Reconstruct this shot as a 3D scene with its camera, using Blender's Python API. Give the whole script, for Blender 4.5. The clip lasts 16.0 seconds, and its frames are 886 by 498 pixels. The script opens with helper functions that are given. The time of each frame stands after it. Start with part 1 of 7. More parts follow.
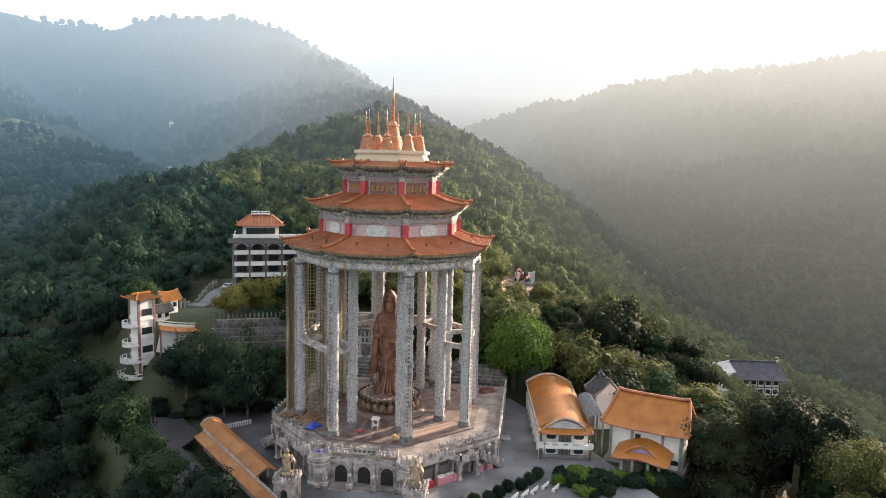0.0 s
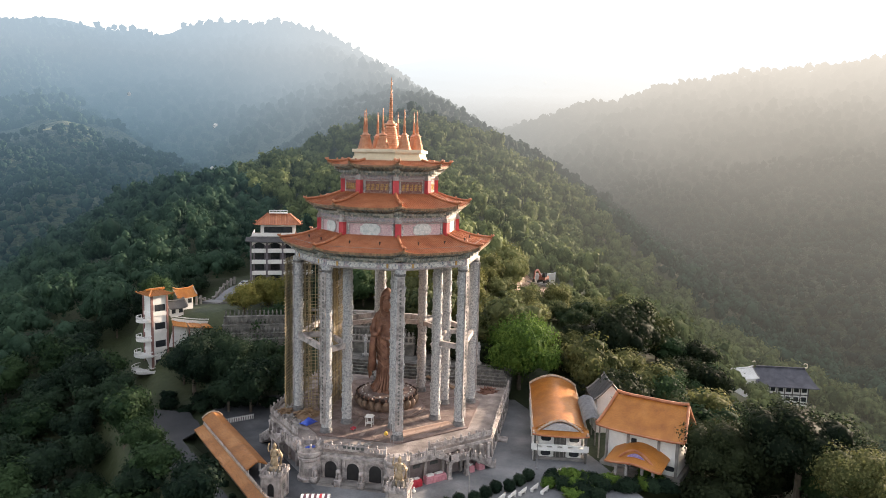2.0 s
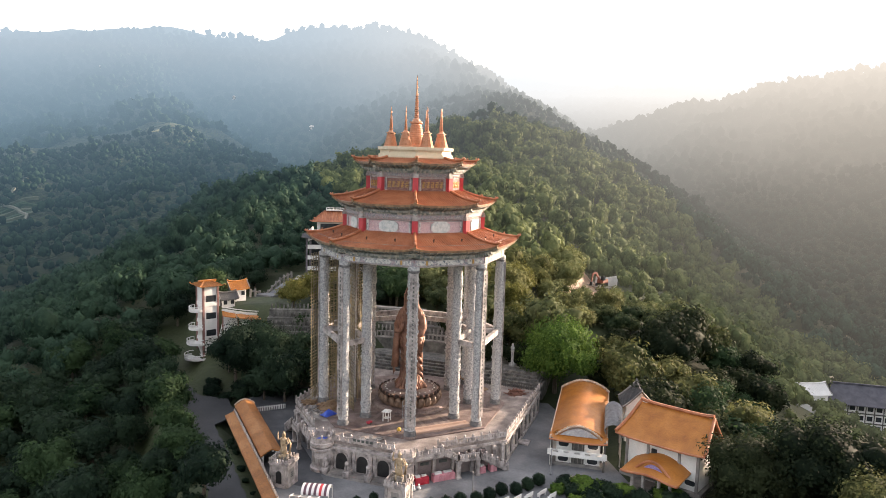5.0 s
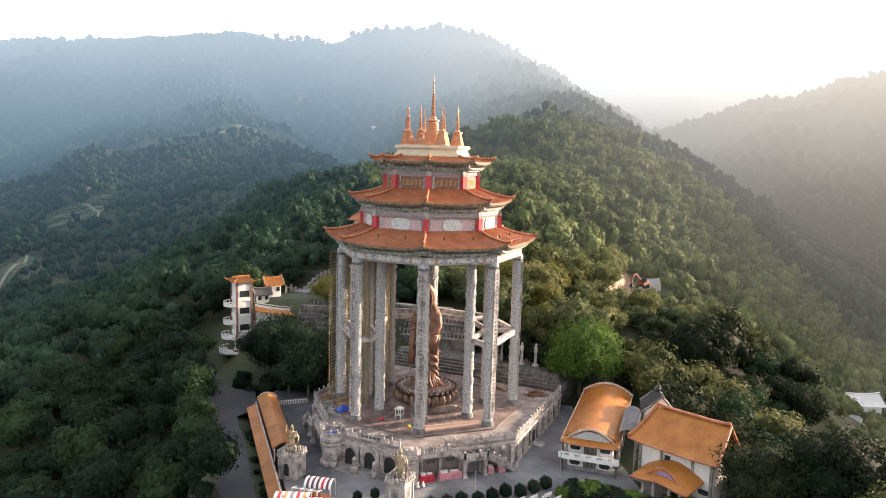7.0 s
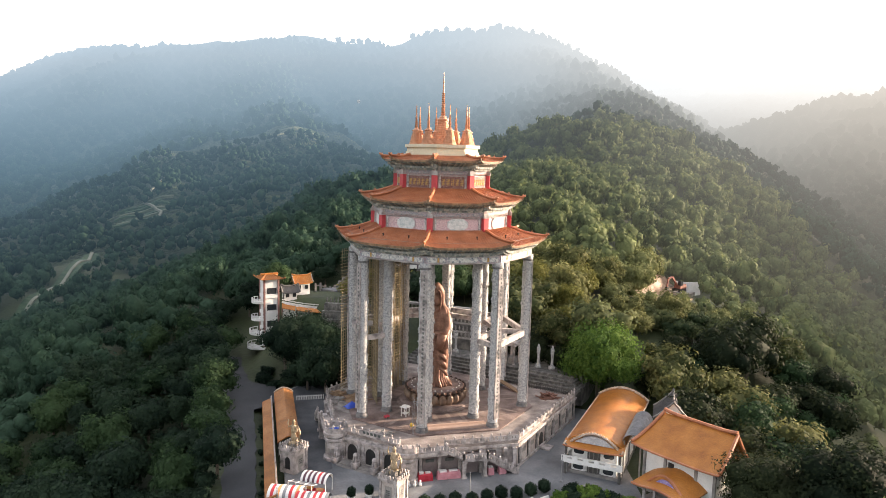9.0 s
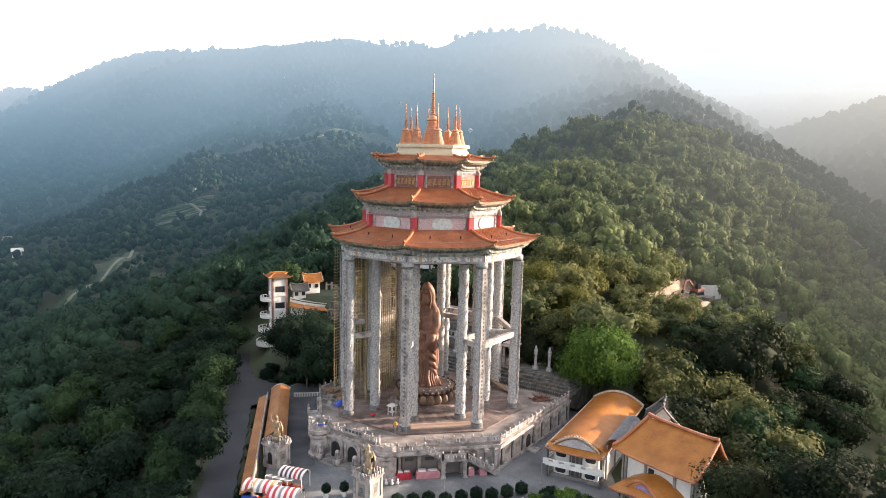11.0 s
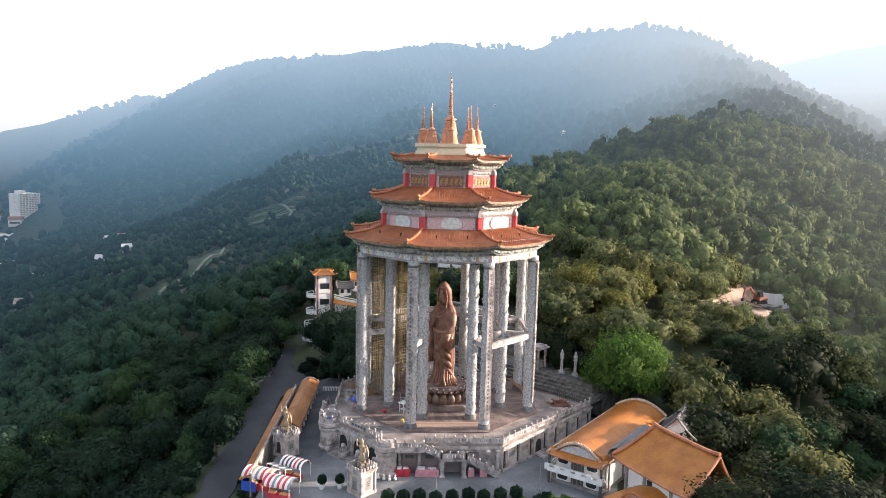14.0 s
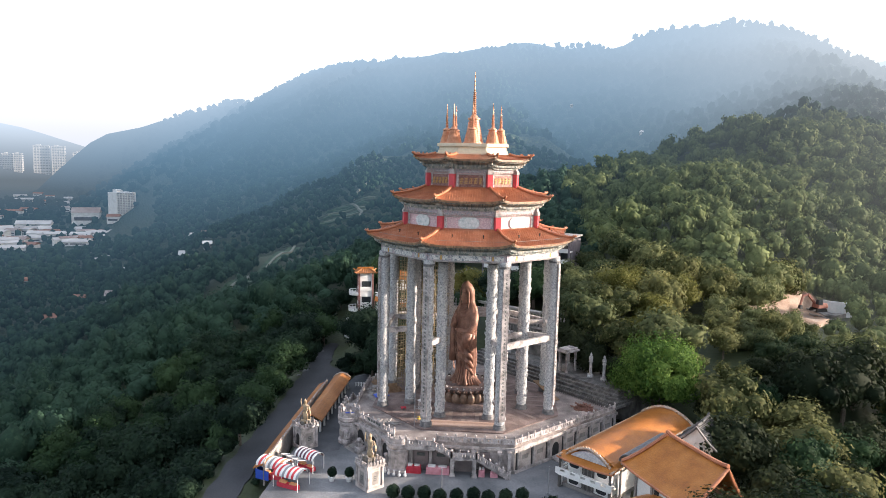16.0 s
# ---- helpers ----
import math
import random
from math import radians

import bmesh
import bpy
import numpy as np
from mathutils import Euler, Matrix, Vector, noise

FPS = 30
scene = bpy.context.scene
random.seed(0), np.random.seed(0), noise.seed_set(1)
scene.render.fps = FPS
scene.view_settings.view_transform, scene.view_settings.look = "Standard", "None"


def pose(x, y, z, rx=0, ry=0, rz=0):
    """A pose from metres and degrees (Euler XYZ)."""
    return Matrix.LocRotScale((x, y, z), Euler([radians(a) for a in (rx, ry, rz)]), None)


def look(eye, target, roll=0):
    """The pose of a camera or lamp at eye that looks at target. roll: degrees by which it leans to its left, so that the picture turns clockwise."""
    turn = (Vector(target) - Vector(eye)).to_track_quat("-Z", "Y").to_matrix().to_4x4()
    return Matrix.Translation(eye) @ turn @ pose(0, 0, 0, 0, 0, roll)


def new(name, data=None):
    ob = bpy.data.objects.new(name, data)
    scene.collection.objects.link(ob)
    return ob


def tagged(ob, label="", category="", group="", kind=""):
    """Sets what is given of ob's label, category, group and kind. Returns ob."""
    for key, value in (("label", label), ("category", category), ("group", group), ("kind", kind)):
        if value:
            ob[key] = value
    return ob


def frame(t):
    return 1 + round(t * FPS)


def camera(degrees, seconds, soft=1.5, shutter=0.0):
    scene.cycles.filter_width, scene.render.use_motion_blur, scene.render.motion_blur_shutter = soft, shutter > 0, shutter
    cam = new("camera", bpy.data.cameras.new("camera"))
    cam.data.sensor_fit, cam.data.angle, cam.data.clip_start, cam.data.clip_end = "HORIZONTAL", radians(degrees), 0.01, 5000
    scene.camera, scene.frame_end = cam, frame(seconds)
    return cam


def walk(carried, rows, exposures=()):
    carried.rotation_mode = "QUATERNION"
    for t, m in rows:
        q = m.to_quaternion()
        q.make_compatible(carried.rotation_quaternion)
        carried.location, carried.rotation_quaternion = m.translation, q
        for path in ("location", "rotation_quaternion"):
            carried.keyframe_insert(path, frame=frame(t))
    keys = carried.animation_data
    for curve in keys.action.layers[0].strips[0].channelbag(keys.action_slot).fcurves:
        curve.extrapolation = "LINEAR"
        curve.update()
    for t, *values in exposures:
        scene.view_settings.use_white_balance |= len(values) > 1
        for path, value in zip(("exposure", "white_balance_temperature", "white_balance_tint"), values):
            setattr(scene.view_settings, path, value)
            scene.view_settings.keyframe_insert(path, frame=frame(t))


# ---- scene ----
cam = camera(64.2, 16.0, soft=0.75)
METRES, EYE, TILT, LEAN, TURN = 80.0, 46.75, 0.0, 0.0, -37.3
ROWS = [
    (0.0, 0.0, 0.0, 0.0, 0.17, -7.03, -1.42),
    (0.5, 0.0271, -0.0002, -0.0008, 1.05, -7.01, -1.4),
    (1.0, 0.0538, 0.0005, -0.0014, 1.94, -7.01, -1.41),
    (1.5, 0.0816, 0.0019, -0.0017, 2.89, -7.01, -1.43),
    (2.0, 0.1095, 0.0042, -0.0025, 3.85, -7.01, -1.45),
    (2.5, 0.1383, 0.007, -0.0036, 4.83, -6.98, -1.48),
    (3.0, 0.1666, 0.0104, -0.0042, 5.77, -6.98, -1.51),
    (3.5, 0.1953, 0.0153, -0.0048, 7.0, -7.0, -1.55),
    (4.0, 0.2241, 0.0205, -0.0058, 8.59, -7.02, -1.6),
    (6.5, 0.3654, 0.0554, -0.0073, 16.25, -7.21, -1.63),
    (7.0, 0.394, 0.0652, -0.008, 17.42, -7.23, -1.57),
    (7.5, 0.4227, 0.0752, -0.0081, 19.02, -7.25, -1.57),
    (8.0, 0.4525, 0.0856, -0.0084, 20.38, -7.25, -1.54),
    (8.5, 0.4821, 0.0963, -0.0091, 21.48, -7.26, -1.51),
    (9.0, 0.5117, 0.1084, -0.0095, 22.6, -7.25, -1.49),
    (11.5, 0.6652, 0.18, -0.0106, 27.45, -7.22, -1.39),
    (12.0, 0.6945, 0.195, -0.0109, 28.39, -7.21, -1.35),
    (12.5, 0.7241, 0.2112, -0.0113, 29.68, -7.2, -1.34),
    (13.0, 0.7522, 0.2283, -0.0117, 31.45, -7.19, -1.35),
    (13.5, 0.7801, 0.246, -0.012, 33.22, -7.2, -1.37),
    (14.0, 0.8084, 0.2648, -0.0124, 34.94, -7.21, -1.38),
    (14.5, 0.8358, 0.2838, -0.0129, 36.61, -7.21, -1.37),
    (15.0, 0.8642, 0.3039, -0.0129, 38.36, -7.23, -1.36),
    (15.5, 0.8914, 0.3245, -0.0128, 40.07, -7.26, -1.35),
    (16.0, 0.9186, 0.3465, -0.0129, 41.61, -7.28, -1.36),
]
walk(cam, [(t, pose(-71.1, -107.8, EYE, TILT, LEAN, TURN) @ pose(METRES * x, METRES * y, METRES * z, 90 + pitch, roll, yaw)) for t, x, y, z, yaw, pitch, roll in ROWS],
     exposures=[(0.0, 0.72, 6700, 13), (4.0, 0.80, 6900, 17), (9.0, 0.87, 6900, 16), (12.0, 0.75, 6450, 14), (16.0, 0.67, 6050, 14)])

# ---- world, sun ----
SUN_AZ, SUN_EL = 86.0, 13.8          # degrees clockwise from +y, degrees up
world = bpy.data.worlds.new("sky")
scene.world = world
world.use_nodes = True
wn = world.node_tree
sky = wn.nodes.new("ShaderNodeTexSky")
sky.sky_type, sky.sun_disc = "NISHITA", False
sky.sun_elevation, sky.sun_rotation = radians(SUN_EL), radians(SUN_AZ)
sky.air_density, sky.dust_density, sky.ozone_density = 1.3, 4.0, 1.2
wn.links.new(sky.outputs[0], wn.nodes["Background"].inputs[0])
wn.nodes["Background"].inputs[1].default_value = 0.118
# the bright morning haze that whitens the whole sky
veil = wn.nodes.new("ShaderNodeBackground")
veil.inputs[0].default_value, veil.inputs[1].default_value = (0.94, 0.965, 1.0, 1), 0.56
both = wn.nodes.new("ShaderNodeAddShader")
wn.links.new(wn.nodes["Background"].outputs[0], both.inputs[0]), wn.links.new(veil.outputs[0], both.inputs[1])
wn.links.new(both.outputs[0], wn.nodes["World Output"].inputs[0])
sun = new("sun", bpy.data.lights.new("sun", "SUN"))
sun.data.energy, sun.data.angle, sun.data.color = 8.5, radians(0.8), (1.0, 0.84, 0.66)
toward = Vector((math.sin(radians(SUN_AZ)) * math.cos(radians(SUN_EL)), math.cos(radians(SUN_AZ)) * math.cos(radians(SUN_EL)), math.sin(radians(SUN_EL))))
sun.matrix_world = look(toward * 300, (0, 0, 0))


# ---- materials ----
def mat(name, *colours, rough=0.7, metal=0.0, scale=1.0, fine=12.0, bump=0.15, island=0.0, obj=0.0, grime=0.25, spec=0.4):
    """A painted, stone or metal surface: colours blended by a broad and a fine noise, with relief. scale: features a metre."""
    m = bpy.data.materials.new(name)
    m.use_nodes = True
    t = m.node_tree
    b = t.nodes["Principled BSDF"]
    b.inputs["Roughness"].default_value, b.inputs["Metallic"].default_value = rough, metal
    b.inputs["Specular IOR Level"].default_value = spec
    geo = t.nodes.new("ShaderNodeNewGeometry")
    big, small = t.nodes.new("ShaderNodeTexNoise"), t.nodes.new("ShaderNodeTexNoise")
    for n, k, d in ((big, scale, 4), (small, scale * fine, 3)):
        n.inputs["Scale"].default_value, n.inputs["Detail"].default_value = k, d
        t.links.new(geo.outputs["Position"], n.inputs["Vector"])
    ramp = t.nodes.new("ShaderNodeValToRGB")
    e = ramp.color_ramp.elements
    while len(e) < len(colours):
        e.new(0.5)
    for i, c in enumerate(colours):
        e[i].position = 0.32 + 0.36 * i / max(1, len(colours) - 1)
        e[i].color = (*c, 1)
    fac = big.outputs["Fac"]
    for amount, source in ((island, geo.outputs["Random Per Island"]), (obj, None)):
        if amount:
            if source is None:
                source = t.nodes.new("ShaderNodeObjectInfo").outputs["Random"]
            mix = t.nodes.new("ShaderNodeMix")
            mix.inputs[0].default_value = amount
            t.links.new(fac, mix.inputs[2]), t.links.new(source, mix.inputs[3])
            fac = mix.outputs[0]
    t.links.new(fac, ramp.inputs[0])
    # fine grain darkens a little, at its own scale
    grain = t.nodes.new("ShaderNodeMapRange")
    grain.inputs[1].default_value, grain.inputs[2].default_value = 0.3, 0.7
    grain.inputs[3].default_value, grain.inputs[4].default_value = 1 - grime, 1.0
    t.links.new(small.outputs["Fac"], grain.inputs[0])
    mul = t.nodes.new("ShaderNodeMix")
    mul.data_type, mul.blend_type = "RGBA", "MULTIPLY"
    mul.inputs[0].default_value = 1
    t.links.new(ramp.outputs[0], mul.inputs[6]), t.links.new(grain.outputs[0], mul.inputs[7])
    t.links.new(mul.outputs[2], b.inputs["Base Color"])
    if bump:
        bp = t.nodes.new("ShaderNodeBump")
        bp.inputs["Strength"].default_value, bp.inputs["Distance"].default_value = bump, 0.3 / scale / fine * 6
        t.links.new(small.outputs["Fac"], bp.inputs["Height"])
        t.links.new(bp.outputs[0], b.inputs["Normal"])
    return m


def painted_haze(m, near=105.0, clear=600.0, sunny=400.0):
    """Paints haze into a material by mixing in emission: it thickens with the way from the temple, soonest towards the
    sun.
    """
    t = m.node_tree
    out = t.nodes["Material Output"]
    surface = out.inputs[0].links[0].from_socket

    def node(kind, *inputs, op=None):
        n = t.nodes.new(kind)
        if op:
            n.operation = op
        for i, v in enumerate(inputs):
            if v is None:
                continue
            if hasattr(v, "links"):
                t.links.new(v, n.inputs[i])
            else:
                n.inputs[i].default_value = v
        return n

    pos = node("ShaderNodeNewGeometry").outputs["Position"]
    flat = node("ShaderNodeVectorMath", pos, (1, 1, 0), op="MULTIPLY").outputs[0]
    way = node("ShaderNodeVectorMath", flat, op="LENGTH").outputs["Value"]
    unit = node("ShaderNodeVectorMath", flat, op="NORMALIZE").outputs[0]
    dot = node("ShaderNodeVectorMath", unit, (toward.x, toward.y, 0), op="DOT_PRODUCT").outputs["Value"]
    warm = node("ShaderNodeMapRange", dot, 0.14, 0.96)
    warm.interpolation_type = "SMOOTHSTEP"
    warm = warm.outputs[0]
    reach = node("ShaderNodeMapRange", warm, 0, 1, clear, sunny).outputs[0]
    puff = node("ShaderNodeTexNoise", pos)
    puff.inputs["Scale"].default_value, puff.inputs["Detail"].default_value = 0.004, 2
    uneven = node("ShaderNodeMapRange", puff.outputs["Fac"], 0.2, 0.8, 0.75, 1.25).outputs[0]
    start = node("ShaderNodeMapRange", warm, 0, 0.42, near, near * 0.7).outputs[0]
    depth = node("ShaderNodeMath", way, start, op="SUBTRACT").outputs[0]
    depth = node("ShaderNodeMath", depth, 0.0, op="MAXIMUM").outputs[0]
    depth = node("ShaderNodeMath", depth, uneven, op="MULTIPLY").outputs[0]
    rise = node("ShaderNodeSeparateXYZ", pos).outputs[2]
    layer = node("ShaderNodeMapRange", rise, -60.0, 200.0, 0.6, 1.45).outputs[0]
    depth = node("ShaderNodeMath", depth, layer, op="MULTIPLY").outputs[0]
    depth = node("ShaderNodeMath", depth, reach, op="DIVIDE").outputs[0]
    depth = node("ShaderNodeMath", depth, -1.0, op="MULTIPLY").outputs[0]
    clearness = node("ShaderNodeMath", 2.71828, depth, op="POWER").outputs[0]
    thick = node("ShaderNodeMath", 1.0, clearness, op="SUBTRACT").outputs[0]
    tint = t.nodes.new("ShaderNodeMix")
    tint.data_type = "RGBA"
    tint.inputs[7].default_value = (*HAZE_WARM, 1)
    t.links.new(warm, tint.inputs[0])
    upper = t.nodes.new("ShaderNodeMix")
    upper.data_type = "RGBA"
    upper.inputs[7].default_value = (*HAZE_HIGH, 1)
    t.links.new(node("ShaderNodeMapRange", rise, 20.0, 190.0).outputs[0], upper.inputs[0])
    upper.inputs[6].default_value = (*HAZE_BLUE, 1)
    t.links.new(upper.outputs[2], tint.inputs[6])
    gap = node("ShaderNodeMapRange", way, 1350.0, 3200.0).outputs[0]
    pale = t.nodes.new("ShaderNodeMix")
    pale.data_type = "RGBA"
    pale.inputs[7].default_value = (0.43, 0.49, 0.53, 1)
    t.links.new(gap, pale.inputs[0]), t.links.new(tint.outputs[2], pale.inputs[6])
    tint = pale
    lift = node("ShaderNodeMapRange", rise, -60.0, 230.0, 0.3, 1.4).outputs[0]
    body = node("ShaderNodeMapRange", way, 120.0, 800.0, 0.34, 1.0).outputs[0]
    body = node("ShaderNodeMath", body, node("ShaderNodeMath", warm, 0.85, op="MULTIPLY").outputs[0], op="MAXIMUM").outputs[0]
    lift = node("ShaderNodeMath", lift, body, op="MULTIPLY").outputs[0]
    # the haze is emitted by the surface itself
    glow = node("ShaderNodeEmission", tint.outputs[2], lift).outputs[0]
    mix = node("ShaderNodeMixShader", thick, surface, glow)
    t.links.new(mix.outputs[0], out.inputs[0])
    return m


# colours of the haze that hills, ground and far trees emit
HAZE_BLUE, HAZE_HIGH, HAZE_WARM = (0.157, 0.278, 0.375), (0.21, 0.278, 0.33), (0.43, 0.415, 0.37)


def leaf_mat(name, dark, light, scale=0.08, island=0.35):
    """Leaves: colour by clump and by place, some light let through."""
    m = mat(name, dark, light, rough=0.75, scale=scale, fine=25, bump=0, island=island, obj=0.25, grime=0.3, spec=0.1)
    t = m.node_tree
    b = t.nodes["Principled BSDF"]
    base = b.inputs["Base Color"].links[0].from_socket
    tr = t.nodes.new("ShaderNodeBsdfTranslucent")
    t.links.new(base, tr.inputs[0])
    mix = t.nodes.new("ShaderNodeMixShader")
    mix.inputs[0].default_value = 0.34
    t.links.new(b.outputs[0], mix.inputs[1]), t.links.new(tr.outputs[0], mix.inputs[2])
    t.links.new(mix.outputs[0], t.nodes["Material Output"].inputs[0])
    return m


CONCRETE = mat("weathered_concrete", (0.15, 0.14, 0.135), (0.27, 0.25, 0.235), (0.36, 0.335, 0.31), scale=0.5, fine=14)
GRANITE = mat("carved_granite", (0.30, 0.305, 0.325), (0.52, 0.52, 0.525), (0.68, 0.67, 0.66), scale=3.0, fine=4, bump=0.45, grime=0.5)
PANEL_STONE = mat("pinkish_panel_stone", (0.33, 0.28, 0.26), (0.48, 0.42, 0.385), (0.57, 0.51, 0.47), scale=0.5, fine=10, bump=0.2)
STONE = mat("pale_stone", (0.19, 0.17, 0.165), (0.41, 0.37, 0.355), (0.58, 0.52, 0.50), scale=0.9, fine=9, bump=0.16, grime=0.32)
PAVING = mat("worn_paving", (0.12, 0.085, 0.078), (0.21, 0.15, 0.135), (0.33, 0.25, 0.225), scale=0.35, fine=14, grime=0.5)
DECK_STONE = mat("pinkish_deck_paving", (0.17, 0.14, 0.13), (0.28, 0.235, 0.215), (0.42, 0.36, 0.33), scale=0.4, fine=14, grime=0.45)
ASPHALT = mat("grey_road", (0.11, 0.116, 0.126), (0.175, 0.182, 0.192), (0.26, 0.262, 0.27), scale=0.16, fine=26, rough=0.85)
LANE = mat("shade_toned_lane", (0.04, 0.043, 0.05), (0.064, 0.068, 0.076), (0.10, 0.104, 0.112), scale=0.2, fine=24, rough=0.85)
TILE_RED = mat("red_glazed_tile", (0.29, 0.098, 0.047), (0.44, 0.155, 0.07), (0.56, 0.235, 0.12), rough=0.42, scale=0.45, fine=14, island=0.3, grime=0.4)
TILE_ORANGE = mat("orange_glazed_tile", (0.33, 0.112, 0.018), (0.45, 0.165, 0.028), (0.53, 0.21, 0.045), rough=0.42, scale=0.45, fine=14, island=0.3, grime=0.4)
TILE_BROWN = mat("weathered_orange_tile", (0.30, 0.115, 0.03), (0.40, 0.155, 0.04), (0.46, 0.20, 0.065), rough=0.6, scale=0.3, fine=14, grime=0.5)
TILE_GREY = mat("grey_clay_tile", (0.045, 0.045, 0.05), (0.08, 0.08, 0.082), (0.125, 0.12, 0.118), rough=0.7, scale=0.6, fine=14, island=0.3)
RED_PAINT = mat("red_paint", (0.50, 0.045, 0.06), (0.62, 0.08, 0.09), rough=0.5, scale=0.8, bump=0.05)
PINK = mat("pink_painted_panel", (0.62, 0.33, 0.36), (0.80, 0.62, 0.61), (0.56, 0.36, 0.40), (0.80, 0.67, 0.65), scale=3.4, fine=3, bump=0.25, grime=0.35)
WHITE = mat("white_paint", (0.66, 0.65, 0.63), (0.78, 0.77, 0.75), scale=0.5, fine=9, bump=0.05, grime=0.12)
CREAM = mat("cream_paint", (0.62, 0.53, 0.38), (0.70, 0.62, 0.47), scale=0.4, fine=9, bump=0.05, grime=0.15)
COPPER = mat("golden_copper", (0.52, 0.24, 0.14), (0.64, 0.33, 0.20), rough=0.45, metal=0.3, scale=1.2, fine=6, bump=0.1)
BRONZE = mat("dark_bronze", (0.17, 0.083, 0.056), (0.26, 0.132, 0.092), (0.33, 0.18, 0.125), rough=0.55, metal=0.25, scale=0.7, fine=8, bump=0.1)
GOLD = mat("gilt", (0.27, 0.19, 0.11), (0.50, 0.39, 0.26), rough=0.6, metal=0.05, scale=2, fine=4)
FRIEZE = mat("painted_frieze", (0.18, 0.22, 0.26), (0.72, 0.69, 0.65), (0.42, 0.24, 0.22), (0.72, 0.70, 0.66), (0.20, 0.28, 0.26), scale=3.2, fine=3, bump=0.3, grime=0.55)
TIMBER_GREEN = mat("painted_brackets", (0.20, 0.23, 0.22), (0.64, 0.58, 0.48), (0.34, 0.36, 0.34), scale=2.5, fine=3, island=0.6, grime=0.4)
GILT = mat("bright_gilt", (0.50, 0.27, 0.08), (0.66, 0.42, 0.14), rough=0.5, metal=0.1, scale=2, fine=4)
BOARD_RED = mat("dark_red_board", (0.15, 0.055, 0.05), (0.27, 0.13, 0.11), (0.40, 0.30, 0.26), scale=4, fine=3, grime=0.4)
MEDAL = mat("painted_medallion", (0.45, 0.52, 0.52), (0.66, 0.68, 0.66), (0.74, 0.74, 0.72), scale=1.6, fine=4, bump=0.1)
PALE_CARVING = mat("pale_painted_carving", (0.16, 0.20, 0.26), (0.74, 0.72, 0.69), (0.80, 0.78, 0.75), scale=2.6, fine=3, bump=0.3, grime=0.45)
MAUVE = mat("mauve_painted_ground", (0.34, 0.25, 0.28), (0.58, 0.48, 0.49), (0.27, 0.29, 0.34), (0.64, 0.57, 0.56), scale=2.2, fine=4, bump=0.25, grime=0.4)
# near-black, also laid flat on walls as the shade inside openings
DARK = mat("near_black", (0.015, 0.015, 0.016), (0.03, 0.03, 0.03), scale=1, bump=0)
SLATE = mat("dark_inscription", (0.05, 0.06, 0.06), (0.10, 0.11, 0.10), scale=2, bump=0.1)
# leaf copies by side: darker for shaded slopes, lighter where the sun falls
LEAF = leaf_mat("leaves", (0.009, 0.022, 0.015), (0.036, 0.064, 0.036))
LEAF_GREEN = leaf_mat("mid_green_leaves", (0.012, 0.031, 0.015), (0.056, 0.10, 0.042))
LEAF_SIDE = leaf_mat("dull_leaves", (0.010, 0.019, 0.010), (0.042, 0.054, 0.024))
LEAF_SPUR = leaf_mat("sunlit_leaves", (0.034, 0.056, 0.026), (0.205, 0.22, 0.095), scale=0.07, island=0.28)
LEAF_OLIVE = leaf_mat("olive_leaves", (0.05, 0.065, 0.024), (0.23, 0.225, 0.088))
LEAF_BRIGHT = leaf_mat("fresh_leaves", (0.042, 0.095, 0.019), (0.17, 0.265, 0.052))
LEAF_YELLOW = leaf_mat("bamboo_leaves", (0.08, 0.09, 0.02), (0.25, 0.235, 0.07))
LEAF_SPUR_FAR = painted_haze(leaf_mat("sunlit_far_leaves", (0.030, 0.056, 0.024), (0.19, 0.225, 0.09), scale=0.06, island=0.28), near=110.0, clear=560.0, sunny=360.0)
LEAF_FAR = painted_haze(leaf_mat("far_leaves", (0.009, 0.028, 0.021), (0.052, 0.10, 0.063), scale=0.05, island=0.28))
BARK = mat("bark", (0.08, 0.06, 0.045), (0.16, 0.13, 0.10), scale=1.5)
FOREST_FLOOR = painted_haze(mat("forest_floor", (0.015, 0.026, 0.010), (0.04, 0.055, 0.02), (0.06, 0.07, 0.03), scale=0.06, fine=20))
HILL = painted_haze(mat("far_forest", (0.020, 0.040, 0.015), (0.055, 0.080, 0.028), (0.035, 0.06, 0.02), scale=0.05, fine=6, bump=1.0, grime=0.6))


